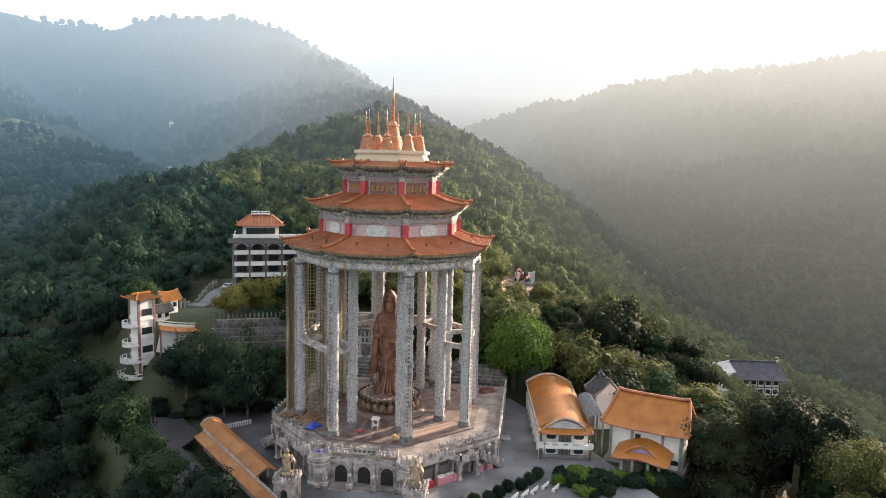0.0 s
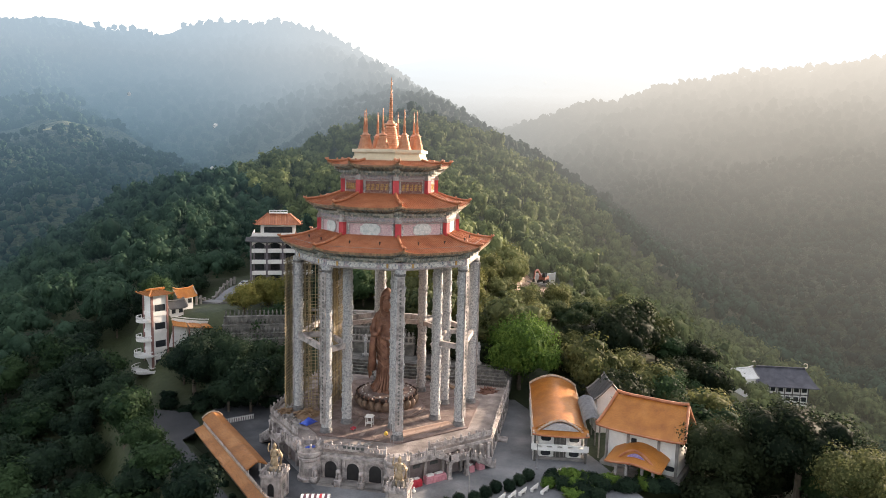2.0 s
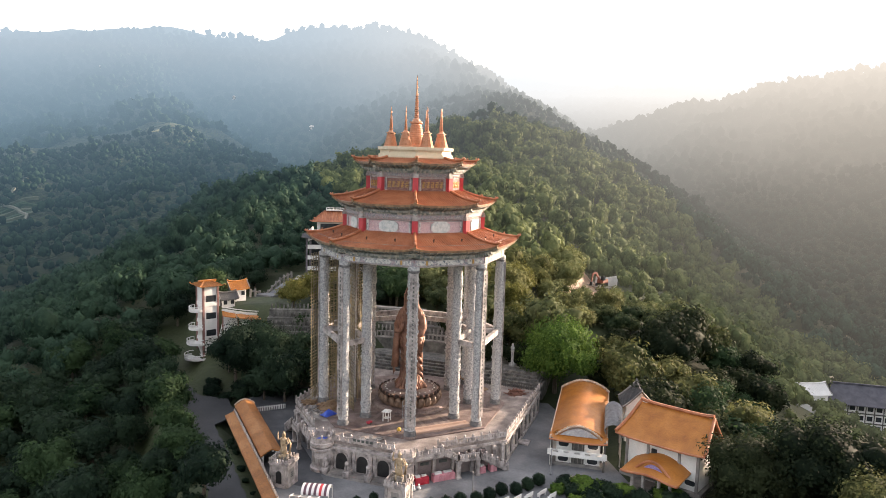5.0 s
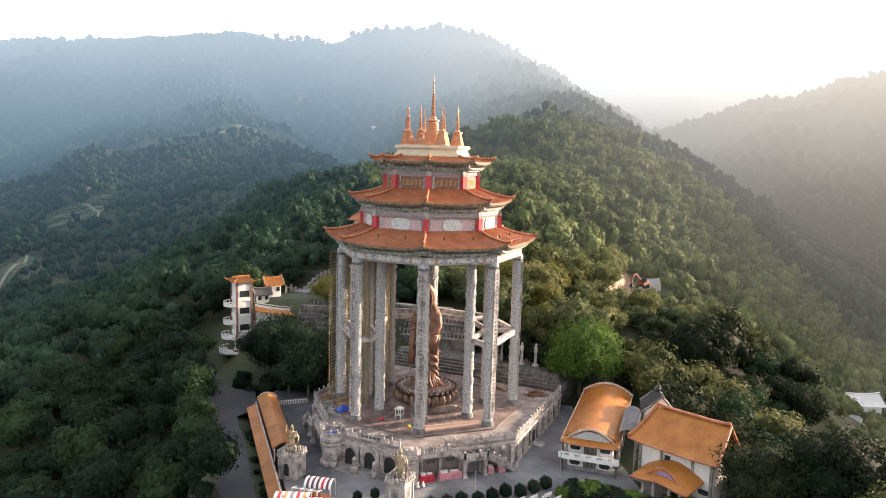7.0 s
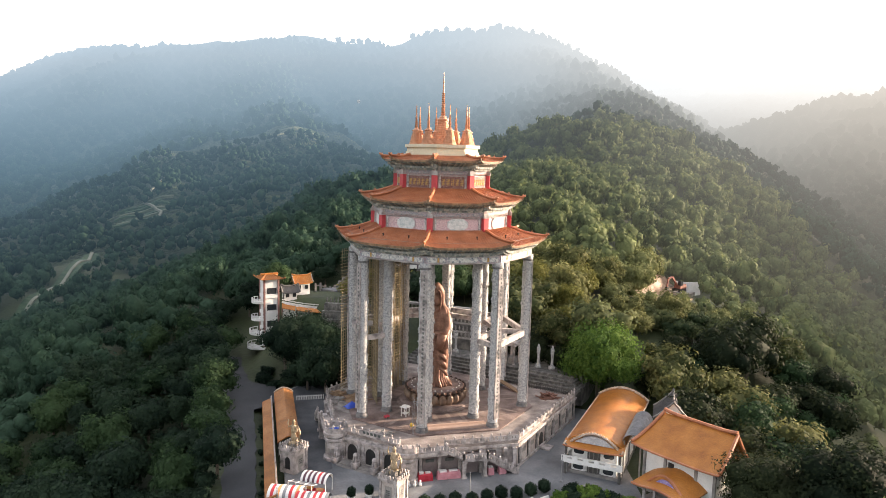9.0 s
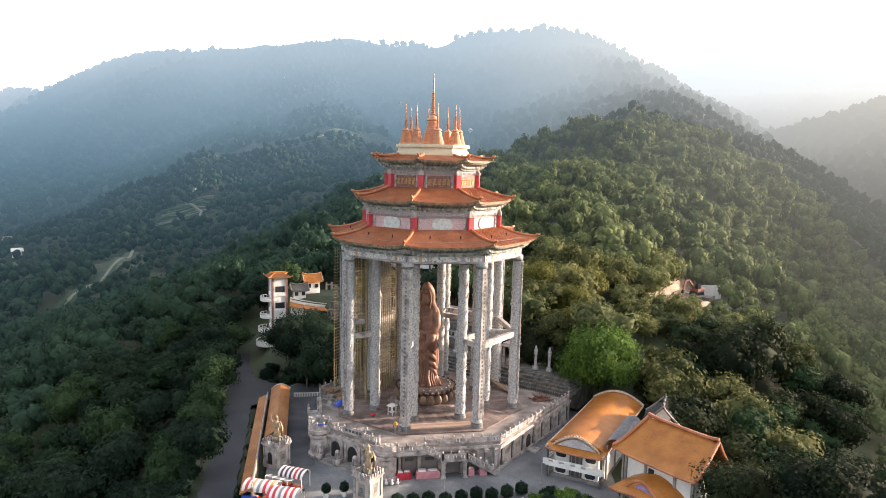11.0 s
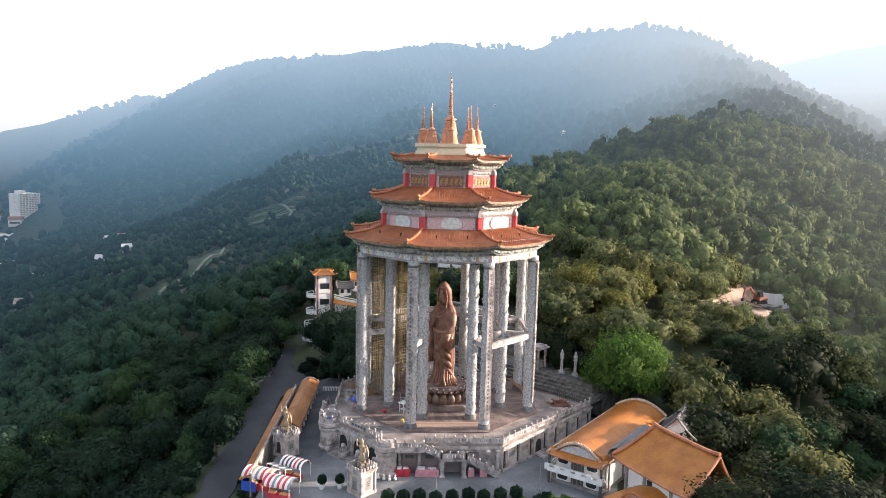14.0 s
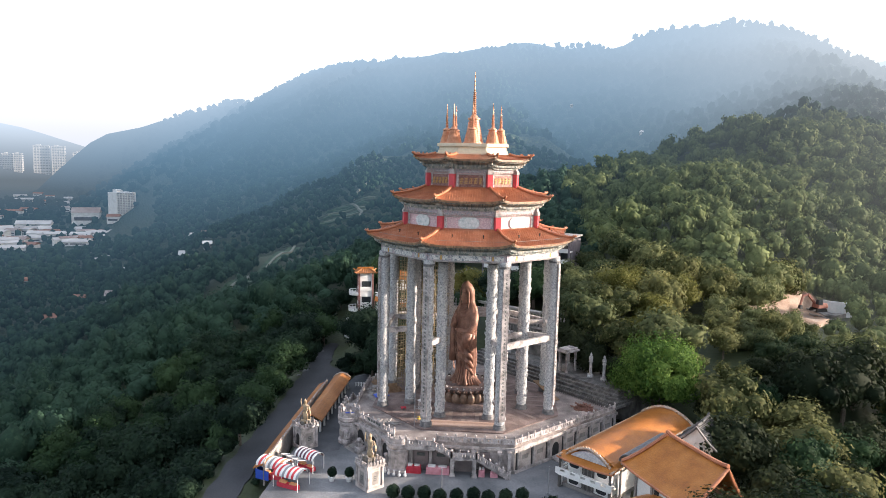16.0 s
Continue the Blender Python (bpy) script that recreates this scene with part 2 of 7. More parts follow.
# ---- building helpers ----
class Geo:
    """Vertices and faces of one mesh, put together from simple solids."""

    def __init__(self):
        self.v, self.f = [], []

    def add(self, verts, faces):
        n = len(self.v)
        self.v += [tuple(p) for p in verts]
        self.f += [tuple(n + i for i in f) for f in faces]
        return self

    def box(self, c, s, rz=0.0, taper=1.0, m=None):
        """A block about centre c of size s, turned rz degrees, its top drawn in by taper."""
        cs, sn = math.cos(radians(rz)), math.sin(radians(rz))
        p = []
        for z in (-0.5, 0.5):
            k = taper if z > 0 else 1
            for x, y in ((-0.5, -0.5), (0.5, -0.5), (0.5, 0.5), (-0.5, 0.5)):
                a, b = x * s[0] * k, y * s[1] * k
                p.append((c[0] + a * cs - b * sn, c[1] + a * sn + b * cs, c[2] + z * s[2]))
        if m:
            p = [m @ Vector(q) for q in p]
        return self.add(p, [(3, 2, 1, 0), (4, 5, 6, 7), (0, 1, 5, 4), (1, 2, 6, 5), (2, 3, 7, 6), (3, 0, 4, 7)])

    def bar(self, a, b, w, h=None):
        """A straight bar from a to b, w wide and h high."""
        a, b = Vector(a), Vector(b)
        d = (b - a).normalized()
        side = d.cross(Vector((0, 0, 1)))
        side = side.normalized() if side.length > 1e-4 else Vector((1, 0, 0))
        up = side.cross(d)
        h = h or w
        p = [q + side * sx * w / 2 + up * sz * h / 2 for q in (a, b) for sx, sz in ((-1, -1), (1, -1), (1, 1), (-1, 1))]
        return self.add(p, [(0, 1, 2, 3), (7, 6, 5, 4), (1, 0, 4, 5), (2, 1, 5, 6), (3, 2, 6, 7), (0, 3, 7, 4)])

    def lathe(self, prof, n=16, c=(0, 0, 0), squash=1.0, start=0.0):
        """Turns a profile of (radius, height) about the upright axis through c."""
        p, f = [], []
        for r, z in prof:
            for i in range(n):
                a = start + 2 * math.pi * i / n
                p.append((c[0] + r * math.cos(a), c[1] + r * math.sin(a) * squash, c[2] + z))
        for k in range(len(prof) - 1):
            for i in range(n):
                j = (i + 1) % n
                f.append((k * n + i, k * n + j, (k + 1) * n + j, (k + 1) * n + i))
        f.append(tuple(range(n - 1, -1, -1)))
        f.append(tuple((len(prof) - 1) * n + i for i in range(n)))
        return self.add(p, f)

    def prism(self, poly, z0, z1):
        """An upright block over a plan that runs counter-clockwise."""
        n = len(poly)
        p = [(x, y, z0) for x, y in poly] + [(x, y, z1) for x, y in poly]
        f = [tuple(range(n - 1, -1, -1)), tuple(range(n, 2 * n))]
        f += [(i, (i + 1) % n, n + (i + 1) % n, n + i) for i in range(n)]
        return self.add(p, f)

    def sheet(self, rows, thick=0.0):
        """A grid of points, given thickness downwards where asked."""
        m, n = len(rows), len(rows[0])
        p = [q for r in rows for q in r]
        f = [(i * n + j, i * n + j + 1, (i + 1) * n + j + 1, (i + 1) * n + j) for i in range(m - 1) for j in range(n - 1)]
        if thick:
            k = m * n
            p += [(x, y, z - thick) for x, y, z in p]
            f += [tuple(k + i for i in reversed(q)) for q in list(f)]
            rim = [i for i in range(n)] + [i * n + n - 1 for i in range(1, m)] + [(m - 1) * n + j for j in range(n - 2, -1, -1)] + [i * n for i in range(m - 2, 0, -1)]
            f += [(rim[i], k + rim[i], k + rim[(i + 1) % len(rim)], rim[(i + 1) % len(rim)]) for i in range(len(rim))]
        return self.add(p, f)

    def tube(self, pts, r, n=6, r2=None):
        """A round bar along points, its radius going from r to r2."""
        pts = [Vector(q) for q in pts]
        r2 = r if r2 is None else r2
        p, f = [], []
        for i, q in enumerate(pts):
            d = (pts[min(i + 1, len(pts) - 1)] - pts[max(i - 1, 0)]).normalized()
            s = d.cross(Vector((0, 0, 1)))
            s = s.normalized() if s.length > 1e-3 else Vector((1, 0, 0))
            u = s.cross(d)
            k = r + (r2 - r) * i / max(1, len(pts) - 1)
            p += [q + (s * math.cos(2 * math.pi * j / n) + u * math.sin(2 * math.pi * j / n)) * k for j in range(n)]
        for i in range(len(pts) - 1):
            for j in range(n):
                f.append((i * n + j, i * n + (j + 1) % n, (i + 1) * n + (j + 1) % n, (i + 1) * n + j))
        f.append(tuple(range(n - 1, -1, -1)))
        f.append(tuple((len(pts) - 1) * n + j for j in range(n)))
        return self.add(p, f)

    def mesh(self, name, material, smooth=False):
        me = bpy.data.meshes.new(name)
        me.from_pydata(self.v, [], self.f)
        me.materials.append(material)
        if smooth:
            me.shade_smooth()
        me.update()
        return me


def part(name, g, material, parent=None, label="", smooth=False):
    """Links one mesh under a thing or a part."""
    me = g if isinstance(g, bpy.types.Mesh) else g.mesh(name, material, smooth)
    ob = new(name, me)
    if parent is not None:
        ob.parent = parent
    if label:
        ob["label"] = label
    return ob


def thing(name, label, category, place=None, group="", kind=""):
    """An Empty at the base of a thing."""
    ob = tagged(new(name), label, category, group, kind)
    ob.empty_display_size = 0.2
    if place is not None:
        ob.matrix_world = place
    return ob


def octa(r, turn=22.5):
    """The eight corners of an octagon of circumradius r, faces square to the axes."""
    return [(r * math.cos(radians(turn + 45 * k)), r * math.sin(radians(turn + 45 * k))) for k in range(8)]


def mix2(a, b, t):
    return tuple(p + (q - p) * t for p, q in zip(a, b))


# ---- ground ----
CRESTS = (   # (width of the crown, fall a metre, crest points)
    (26, 0.62, ((25, 75, 8), (66, 108, 26), (104, 172, 42), (160, 240, 57))),
    (26, 0.5, ((20, 80, 8), (-16, 112, 9), (3, 151, 19), (60, 225, 38), (160, 300, 62))),
    (30, 0.6, ((160, 240, 57), (262, 400, 86), (330, 600, 124), (352, 665, 145), (384, 1000, 240))),
    (50, 0.55, ((540, 990, 100), (470, 1030, 172), (430, 1045, 222), (375, 1063, 270), (293, 1086, 260), (206, 1103, 240), (114, 1115, 237), (8, 1120, 241))),
    (70, 0.66, ((8, 1120, 238), (-141, 1111, 214), (-336, 1382, 226), (-493, 1495, 178))),
    (34, 1.05, ((-493, 1495, 178), (-683, 1641, 170), (-956, 1737, 112), (-1060, 1757, 92), (-1085, 1765, -40))),
    (60, 0.45, ((640, 760, 60), (728, 648, 136), (830, 524, 169), (906, 398, 182), (951, 298, 195), (1000, 100, 213), (1040, -200, 228))),
    (200, 0.30, ((1551, 2416, 440), (1686, 2324, 478), (1940, 2119, 490), (2105, 1957, 458), (2500, 1500, 470), (2900, 800, 430))),
    (60, 0.34, ((-2500, 2400, 260), (-2057, 2698, 149), (-1959, 2767, 91), (-1854, 2836, 54), (-1780, 2870, -30))),
    (40, 0.55, ((-148, 180, -36), (-134, 218, -27), (-131, 261, -22), (-126, 312, -15), (-108, 400, -4), (-112, 530, 29), (-70, 720, 66), (-20, 900, 130), (8, 1120, 225))),
    (28, 0.44, ((-66, 364, -16), (-25, 403, 10), (-6, 445, 29), (-14, 500, 33), (-2, 605, 70), (0, 760, 98), (4, 930, 150), (8, 1120, 225))),
    (34, 0.50, ((15, -75, -15), (0, -40, -7), (0, 10, -5), (10, 50, 2), (25, 75, 8))),
    (24, 0.6, ((46, -40, -10), (54, 0, -3), (62, 32, 8), (75, 50, 6.5), (100, 80, 10), (100, 125, 20))),
    (40, 0.35, ((165, 10, -38), (230, -10, -44), (400, -60, -34))),
    (34, 0.4, ((-44, 84, -4), (-52, 66, -11), (-72, 20, -21), (-80, -20, -32), (-80, -70, -44))),
)
GROUND_Z = -5.0


def crest(x, y, width, fall, pts):
    best = np.full(x.shape, -1e9)
    for (ax, ay, az), (bx, by, bz) in zip(pts, pts[1:]):
        dx, dy = bx - ax, by - ay
        t = np.clip(((x - ax) * dx + (y - ay) * dy) / (dx * dx + dy * dy), 0, 1)
        d = np.hypot(x - ax - t * dx, y - ay - t * dy)
        best = np.maximum(best, az + (bz - az) * t - fall * (np.sqrt(d * d + width * width) - width))
    return best


def ripple(x, y, size, seed):
    """A smooth made-up unevenness of about plus or minus one."""
    rng = np.random.RandomState(seed)
    z = np.zeros(x.shape)
    for k in range(7):
        a, f = rng.uniform(0, 2 * math.pi), (1 + 0.35 * k) * 2 * math.pi / size
        z = z + np.sin(f * (x * math.cos(a) + y * math.sin(a)) + rng.uniform(0, 6.3)) / (1 + 0.3 * k)
    return z / 2.6


def ease(t):
    t = np.clip(t, 0, 1)
    return t * t * (3 - 2 * t)


def height(x, y):
    """The lie of the land."""
    x, y = np.asarray(x, float), np.asarray(y, float)
    parts = [crest(x, y, *c) for c in CRESTS]
    parts.append(-75 - 5 * ease((x + 100) / 300))
    k = 5.0
    top = np.maximum.reduce(parts)
    z = top + k * np.log(sum(np.exp((p - top) / k) for p in parts)) - 1
    r = np.hypot(x, y)
    rough = ease((r - 60) / 250) * (1 - 0.8 * ease((-x - 250) / 150) * ease((y - 250) / 150))
    z = z + rough * (ripple(x, y, 170, 3) * 7 + ripple(x, y, 60, 5) * 3)
    # the level forecourt, the shelf behind the terrace, the hotel's ground and the road down the hill
    def level(cx, cy, hx, hy, to, soft):
        nonlocal z
        k = ease(1 - np.hypot(np.maximum(np.abs(x - cx) - hx, 0), np.maximum(np.abs(y - cy) - hy, 0)) / soft)
        z = z * (1 - k) + to * k
    level(-4, -18, 20, 20, GROUND_Z, 14)
    level(27, -20, 10, 14, GROUND_Z, 9)
    level(-10, 30, 14, 8, GROUND_Z, 8)
    level(14, 84, 16, 10, 10.0, 14)
    level(-30, 56, 6, 6, -2.0, 8)
    level(-20, 66, 8, 6, 8.5, 7)
    level(18, 46, 16, 10, 8.6, 9)
    level(80, 55, 6, 6, 6.0, 7)
    level(92, 67, 8, 8, 5.6, 8)
    level(101, 72, 3, 3, 5.2, 16)
    rx = -37 - 0.05 * np.clip(y - 5, 0, 80)
    road = ease((9 - np.abs(x - rx)) / 5) * ease((y + 75) / 10) * ease((66 - y) / 12)
    z = z * (1 - road) + (-5.6 - np.clip(-y - 20, 0, 60) * 0.08) * road
    return z


radii = [0.0]
while radii[-1] < 4600:
    radii.append(radii[-1] + max(3.0, radii[-1] * 0.022))
NA = 300
rr, aa = np.meshgrid(np.array(radii[1:]), np.linspace(0, 2 * math.pi, NA, endpoint=False), indexing="ij")
gx, gy = rr * np.cos(aa), rr * np.sin(aa)
gz = height(gx, gy)


def ring_mesh(name, material, lo, hi):
    g = Geo()
    rows = range(lo, hi)
    g.v = [(gx[i, j], gy[i, j], gz[i, j]) for i in rows for j in range(NA)]
    n = len(rows)
    g.f = [(i * NA + j, (i + 1) * NA + j, (i + 1) * NA + (j + 1) % NA, i * NA + (j + 1) % NA) for i in range(n - 1) for j in range(NA)]
    if lo == 0:
        g.v.append((0, 0, float(height(0, 0))))
        g.f += [(len(g.v) - 1, j, (j + 1) % NA) for j in range(NA)]
    return part(name, g, material, smooth=True)


SPLIT = next(i for i, r in enumerate(radii[1:]) if r > 330)
tagged(ring_mesh("ground", FOREST_FLOOR, 0, SPLIT + 1), "dark green forest floor of the temple hill", "ground", kind="structure")
tagged(ring_mesh("backdrop", HILL, SPLIT, len(radii) - 1), "misty forested mountains and valley in the distance", "mountain", kind="structure")

# ---- the octagonal pavilion ----
HUB = pose(-0.2, 1.15, 0)
pavilion = thing("pavilion", "octagonal temple pavilion, three red tiled roofs on sixteen granite columns", "pavilion", HUB)


def ring(r, k, z):
    a = radians(22.5 + 45 * k)
    return (r * math.cos(a), r * math.sin(a), z)


DARK_STONE = mat("dark_granite", (0.09, 0.09, 0.10), (0.17, 0.165, 0.165), (0.26, 0.25, 0.24), scale=1.5, fine=6, bump=0.5)


def column_mesh():
    g = Geo()
    prof = [(0.9, 0), (0.9, 0.6), (0.86, 1.2)]
    prof += [(0.86 + 0.03 * math.sin(k * 1.9), 1.2 + k * 0.9) for k in range(1, 30)]
    prof += [(0.86, 28.2), (0.98, 28.4), (0.98, 29.0)]
    return g.lathe(prof, 20).mesh("column", GRANITE, True)


def coil_mesh():
    """The carved dragon and clouds that wind up a column, as raised bands and lumps."""
    g = Geo()
    r = random.Random(3)
    for turn in (0.0, 2.4):
        pts = []
        for i in range(84):
            a, z = turn + i * 0.36, 1.6 + i * 0.305
            d = 0.90 + 0.05 * math.sin(i * 1.3)
            pts.append((d * math.cos(a), d * math.sin(a), z + 0.3 * math.sin(i * 0.9)))
        g.tube(pts, 0.085, 5)
        for i in range(3, 82, 3):
            x, y, z = pts[i]
            g.box((x * 1.04, y * 1.04, z + 0.32), (0.22, 0.22, 0.34), i * 31, 0.5)
    for i in range(70):
        a, z = r.uniform(0, 6.28), r.uniform(1.5, 27.3)
        g.box((0.9 * math.cos(a), 0.9 * math.sin(a), z), (0.16, r.uniform(0.2, 0.4), r.uniform(0.15, 0.4)), math.degrees(a), 0.6)
    return g.mesh("dragon_relief", GRANITE)


def plaque_meshes():
    """A long carved board with a column of unreadable characters."""
    b = Geo().box((0, 0.90, 14.8), (0.95, 0.16, 26.0))
    b.box((-0.5, 0.93, 14.8), (0.12, 0.2, 26.2)).box((0.5, 0.93, 14.8), (0.12, 0.2, 26.2))
    c = Geo()
    for dx, dz, w, h in ((-0.05, 0.2, 0.46, 0.09), (0.06, 0.0, 0.5, 0.09), (-0.1, -0.18, 0.36, 0.09), (0.0, 0.0, 0.1, 0.5)):
        c.box((dx, 0.99, dz), (w, 0.05, h))
    return b.mesh("plaque", STONE), c.mesh("character", SLATE)


COL, COIL = column_mesh(), coil_mesh()
FOOT = Geo().lathe([(1.12, 0), (1.12, 0.25), (1.0, 0.35), (1.06, 0.6), (1.0, 0.8), (0.92, 0.88), (0.95, 1.0), (0.88, 1.08)], 18).mesh("column_base", DARK_STONE, True)
NECK = Geo().lathe([(0.9, 27.9), (1.0, 28.0), (1.0, 28.2), (0.9, 28.3)], 16).mesh("neck_ring", DARK_STONE)
BOARD, BARS = plaque_meshes()
R_OUT, R_IN = 16.45, 11.25
for k in range(8):
    for radius in (R_OUT, R_IN):
        o = part("column", COL, None, pavilion)
        o.location = ring(radius, k, 0)
        o.rotation_euler = (0, 0, radians(22.5 + 45 * k - 90))
        part("dragon_relief", COIL, None, o)
        part("column_base", FOOT, None, o)
        part("neck_ring", NECK, None, o)
        if radius == R_OUT:
            part("plaque", BOARD, None, o)
            for i in range(36):
                c = part("character", BARS, None, o)
                c.location, c.scale = (0, 0.3, 26.9 - i * 0.68), (0.7, 0.7, 0.72)

# ring beams under the first roof, in two rings, with painted fronts
for k in range(8):
    a, b = ring(R_OUT, k, 29.15), ring(R_OUT, k + 1, 29.15)
    part("ring_beam", Geo().bar(a, b, 0.8, 0.9), STONE, pavilion)
    ai, bi = ring(R_IN, k, 29.0), ring(R_IN, k + 1, 29.0)
    part("inner_beam", Geo().bar(ai, bi, 0.7, 1.2), CONCRETE, pavilion)
    part("cross_beam", Geo().bar(ring(R_IN, k, 29.4), ring(R_OUT, k, 29.4), 0.6, 0.9), CONCRETE, pavilion)
    part("frieze", Geo().bar(ring(R_OUT + 0.42, k, 29.5), ring(R_OUT + 0.42, k + 1, 29.5), 0.5, 1.3), MAUVE, pavilion)


def cartouche(x, y, z, w, h, point=0.0, deep=0.07):
    """A flat plate facing out along x, its ends drawn to points."""
    p = [(-w / 2 - point, 0), (-w / 2, -h / 2), (w / 2, -h / 2), (w / 2 + point, 0), (w / 2, h / 2), (-w / 2, h / 2)]
    n = len(p)
    return Geo().add([(x + d, y + a, z + b) for d in (0, deep) for a, b in p], [tuple(range(n, 2 * n)), tuple(range(n - 1, -1, -1))] + [(i, (i + 1) % n, n + (i + 1) % n, n + i) for i in range(n)])


FACE_X = (R_OUT + 0.42) * math.cos(radians(22.5)) + 0.25
FACE_PLATES = [cartouche(FACE_X, 0, 29.5, 4.2, 0.8, 0.5).mesh("painted_panel", PALE_CARVING)]
FACE_PLATES += [cartouche(FACE_X, y, 29.5, w, 0.72, 0.0).mesh("painted_panel", m) for y, w, m in ((-3.6, 0.8, PALE_CARVING), (3.6, 0.8, PALE_CARVING), (-5.3, 1.5, PALE_CARVING), (5.3, 1.5, PALE_CARVING), (-4.3, 0.3, GILT), (4.3, 0.3, GILT))]
FACE_PLATES += [Geo().box((FACE_X + 0.05, 0, z), (0.12, 12.2, 0.12)).mesh("frieze_moulding", STONE) for z in (28.95, 30.05)]
for k in range(8):
    for me in FACE_PLATES:
        part(me.name.split(".")[0], me, None, pavilion).matrix_basis = Matrix.Rotation(radians(45 * k), 4, "Z")
part("soffit", Geo().prism(octa(18.2), 31.0, 31.15), TIMBER_GREEN, pavilion, "dark painted ceiling under the lowest roof")

# tie beams between columns at mid height
for k in (6, 7, 0, 1, 2, 3):
    part("tie_beam", Geo().bar(ring(R_OUT, k, 14.4), ring(R_OUT, k + 1, 14.4), 0.7, 1.0), STONE, pavilion)
    part("tie_beam", Geo().bar(ring(R_IN, k, 14.4), ring(R_IN, k + 1, 14.4), 0.6, 0.9), STONE, pavilion)
for k in range(8):
    part("tie_beam", Geo().bar(ring(R_IN, k, 14.4), ring(R_OUT, k, 14.4), 0.6, 0.9), STONE, pavilion)


def roof(r_eave, z_eave, r_top, z_top, lift, name):
    """One hipped octagonal tiled roof: eight curved slopes with tile rolls, hips that curl up, a toothed eave."""
    top = part(name, Geo().prism(octa(r_top + 0.05), z_top - 0.35, z_top - 0.05), RED_PAINT, pavilion, "flared red tiled roof with curled-up corners")
    c = math.cos(radians(22.5))
    rolls = max(10, int(2 * r_eave * math.sin(radians(22.5)) / 0.42))
    nu = 8

    def surface(s, u):
        """s from -1 to 1 along the eave, u from 0 at the eave to 1 at the top."""
        flare = abs(s) ** 5 * (1 - u) ** 2
        r = (r_eave + (r_top - r_eave) * u) * c + 0.35 * flare
        half = (r_eave + (r_top - r_eave) * u) * math.sin(radians(22.5)) + 0.3 * flare
        z = z_eave + (z_top - z_eave) * (0.72 * u + 0.28 * u * u) + lift * abs(s) ** 5 * (1 - u) ** 2
        return Vector((r, s * half, z))

    g = Geo()
    n = rolls * 2
    g.sheet([[tuple(surface(-1 + 2 * i / n, u / nu)) for i in range(n + 1)] for u in range(nu + 1)], 0.18)
    slope_mesh = g.mesh("roof_slope", TILE_RED)
    roll_meshes = []
    half_top = r_top * math.sin(radians(22.5))
    for i in range(rolls + 1):
        y = (-1 + 2 * i / rolls) * r_eave * math.sin(radians(22.5)) * 0.985
        pts = []
        for u in range(nu + 1):
            t = u / nu
            half = (r_eave + (r_top - r_eave) * t) * math.sin(radians(22.5))
            if abs(y) > half:
                break
            p = surface(y / half, t)
            pts.append((p.x, y, p.z + 0.05))
        if len(pts) > 1:
            roll_meshes.append(Geo().tube(pts, 0.042, 5).mesh("tile_roll", TILE_RED))
    g = Geo()
    for i in range(rolls * 2 + 1):
        p = surface(-1 + 2 * i / (rolls * 2), 0)
        g.box((p.x + 0.02, p.y, p.z - 0.2), (0.16, 0.24, 0.34))
    rim_mesh = g.mesh("eave_tile", GOLD_RED)
    g = Geo()
    # brackets and rafters under the eave, stepped inwards
    m = rolls * 2
    for i in range(m + 1):
        s = -0.97 + 1.94 * i / m
        p = surface(s, 0)
        g.bar((p.x - 0.25, p.y, p.z - 0.45), (p.x - 2.6, p.y * 0.93, p.z - 0.95 - (0.5 if i % 2 else 0.2)), 0.16, 0.2)
        if i % 2 == 0:
            g.box((p.x - 1.5, p.y * 0.95, p.z - 1.2), (0.9, 0.28, 0.35))
            g.box((p.x - 1.9, p.y * 0.93, p.z - 1.55), (0.7, 0.4, 0.35))
    brk_mesh = g.mesh("eave_bracket", TIMBER_GREEN)
    g = Geo()
    pts = []
    for u in range(nu + 1):
        p = surface(1, u / nu)
        pts.append((p.x, p.y, p.z + 0.16))
    p0 = Vector(pts[0])
    d = (p0 - Vector(pts[1])).normalized()
    tip = p0 + d * 0.5 + Vector((0, 0, 0.35))
    g.tube([tuple(tip), *pts], 0.2, 6, 0.3)
    g.box((p0.x, p0.y, p0.z + 0.22), (0.35, 0.35, 0.5), 22.5, 0.5)
    q = Vector(pts[3])
    g.box((q.x, q.y, q.z + 0.25), (0.34, 0.34, 0.5), 22.5, 0.6)
    hip_mesh = g.mesh("hip_ridge", TILE_RED, True)
    for k in range(8):
        turn = Matrix.Rotation(radians(45 * k), 4, "Z")
        for nm, me in (("roof_slope", slope_mesh), *[("tile_roll", m) for m in roll_meshes], ("eave_edging", rim_mesh), ("bracketing", brk_mesh), ("hip_ridge", hip_mesh)):
            o = part(nm, me, None, top)
            o.matrix_basis = turn
    return top


GOLD_RED = mat("eave_glaze", (0.17, 0.10, 0.06), (0.32, 0.20, 0.11), rough=0.4, scale=1.5, island=0.5)


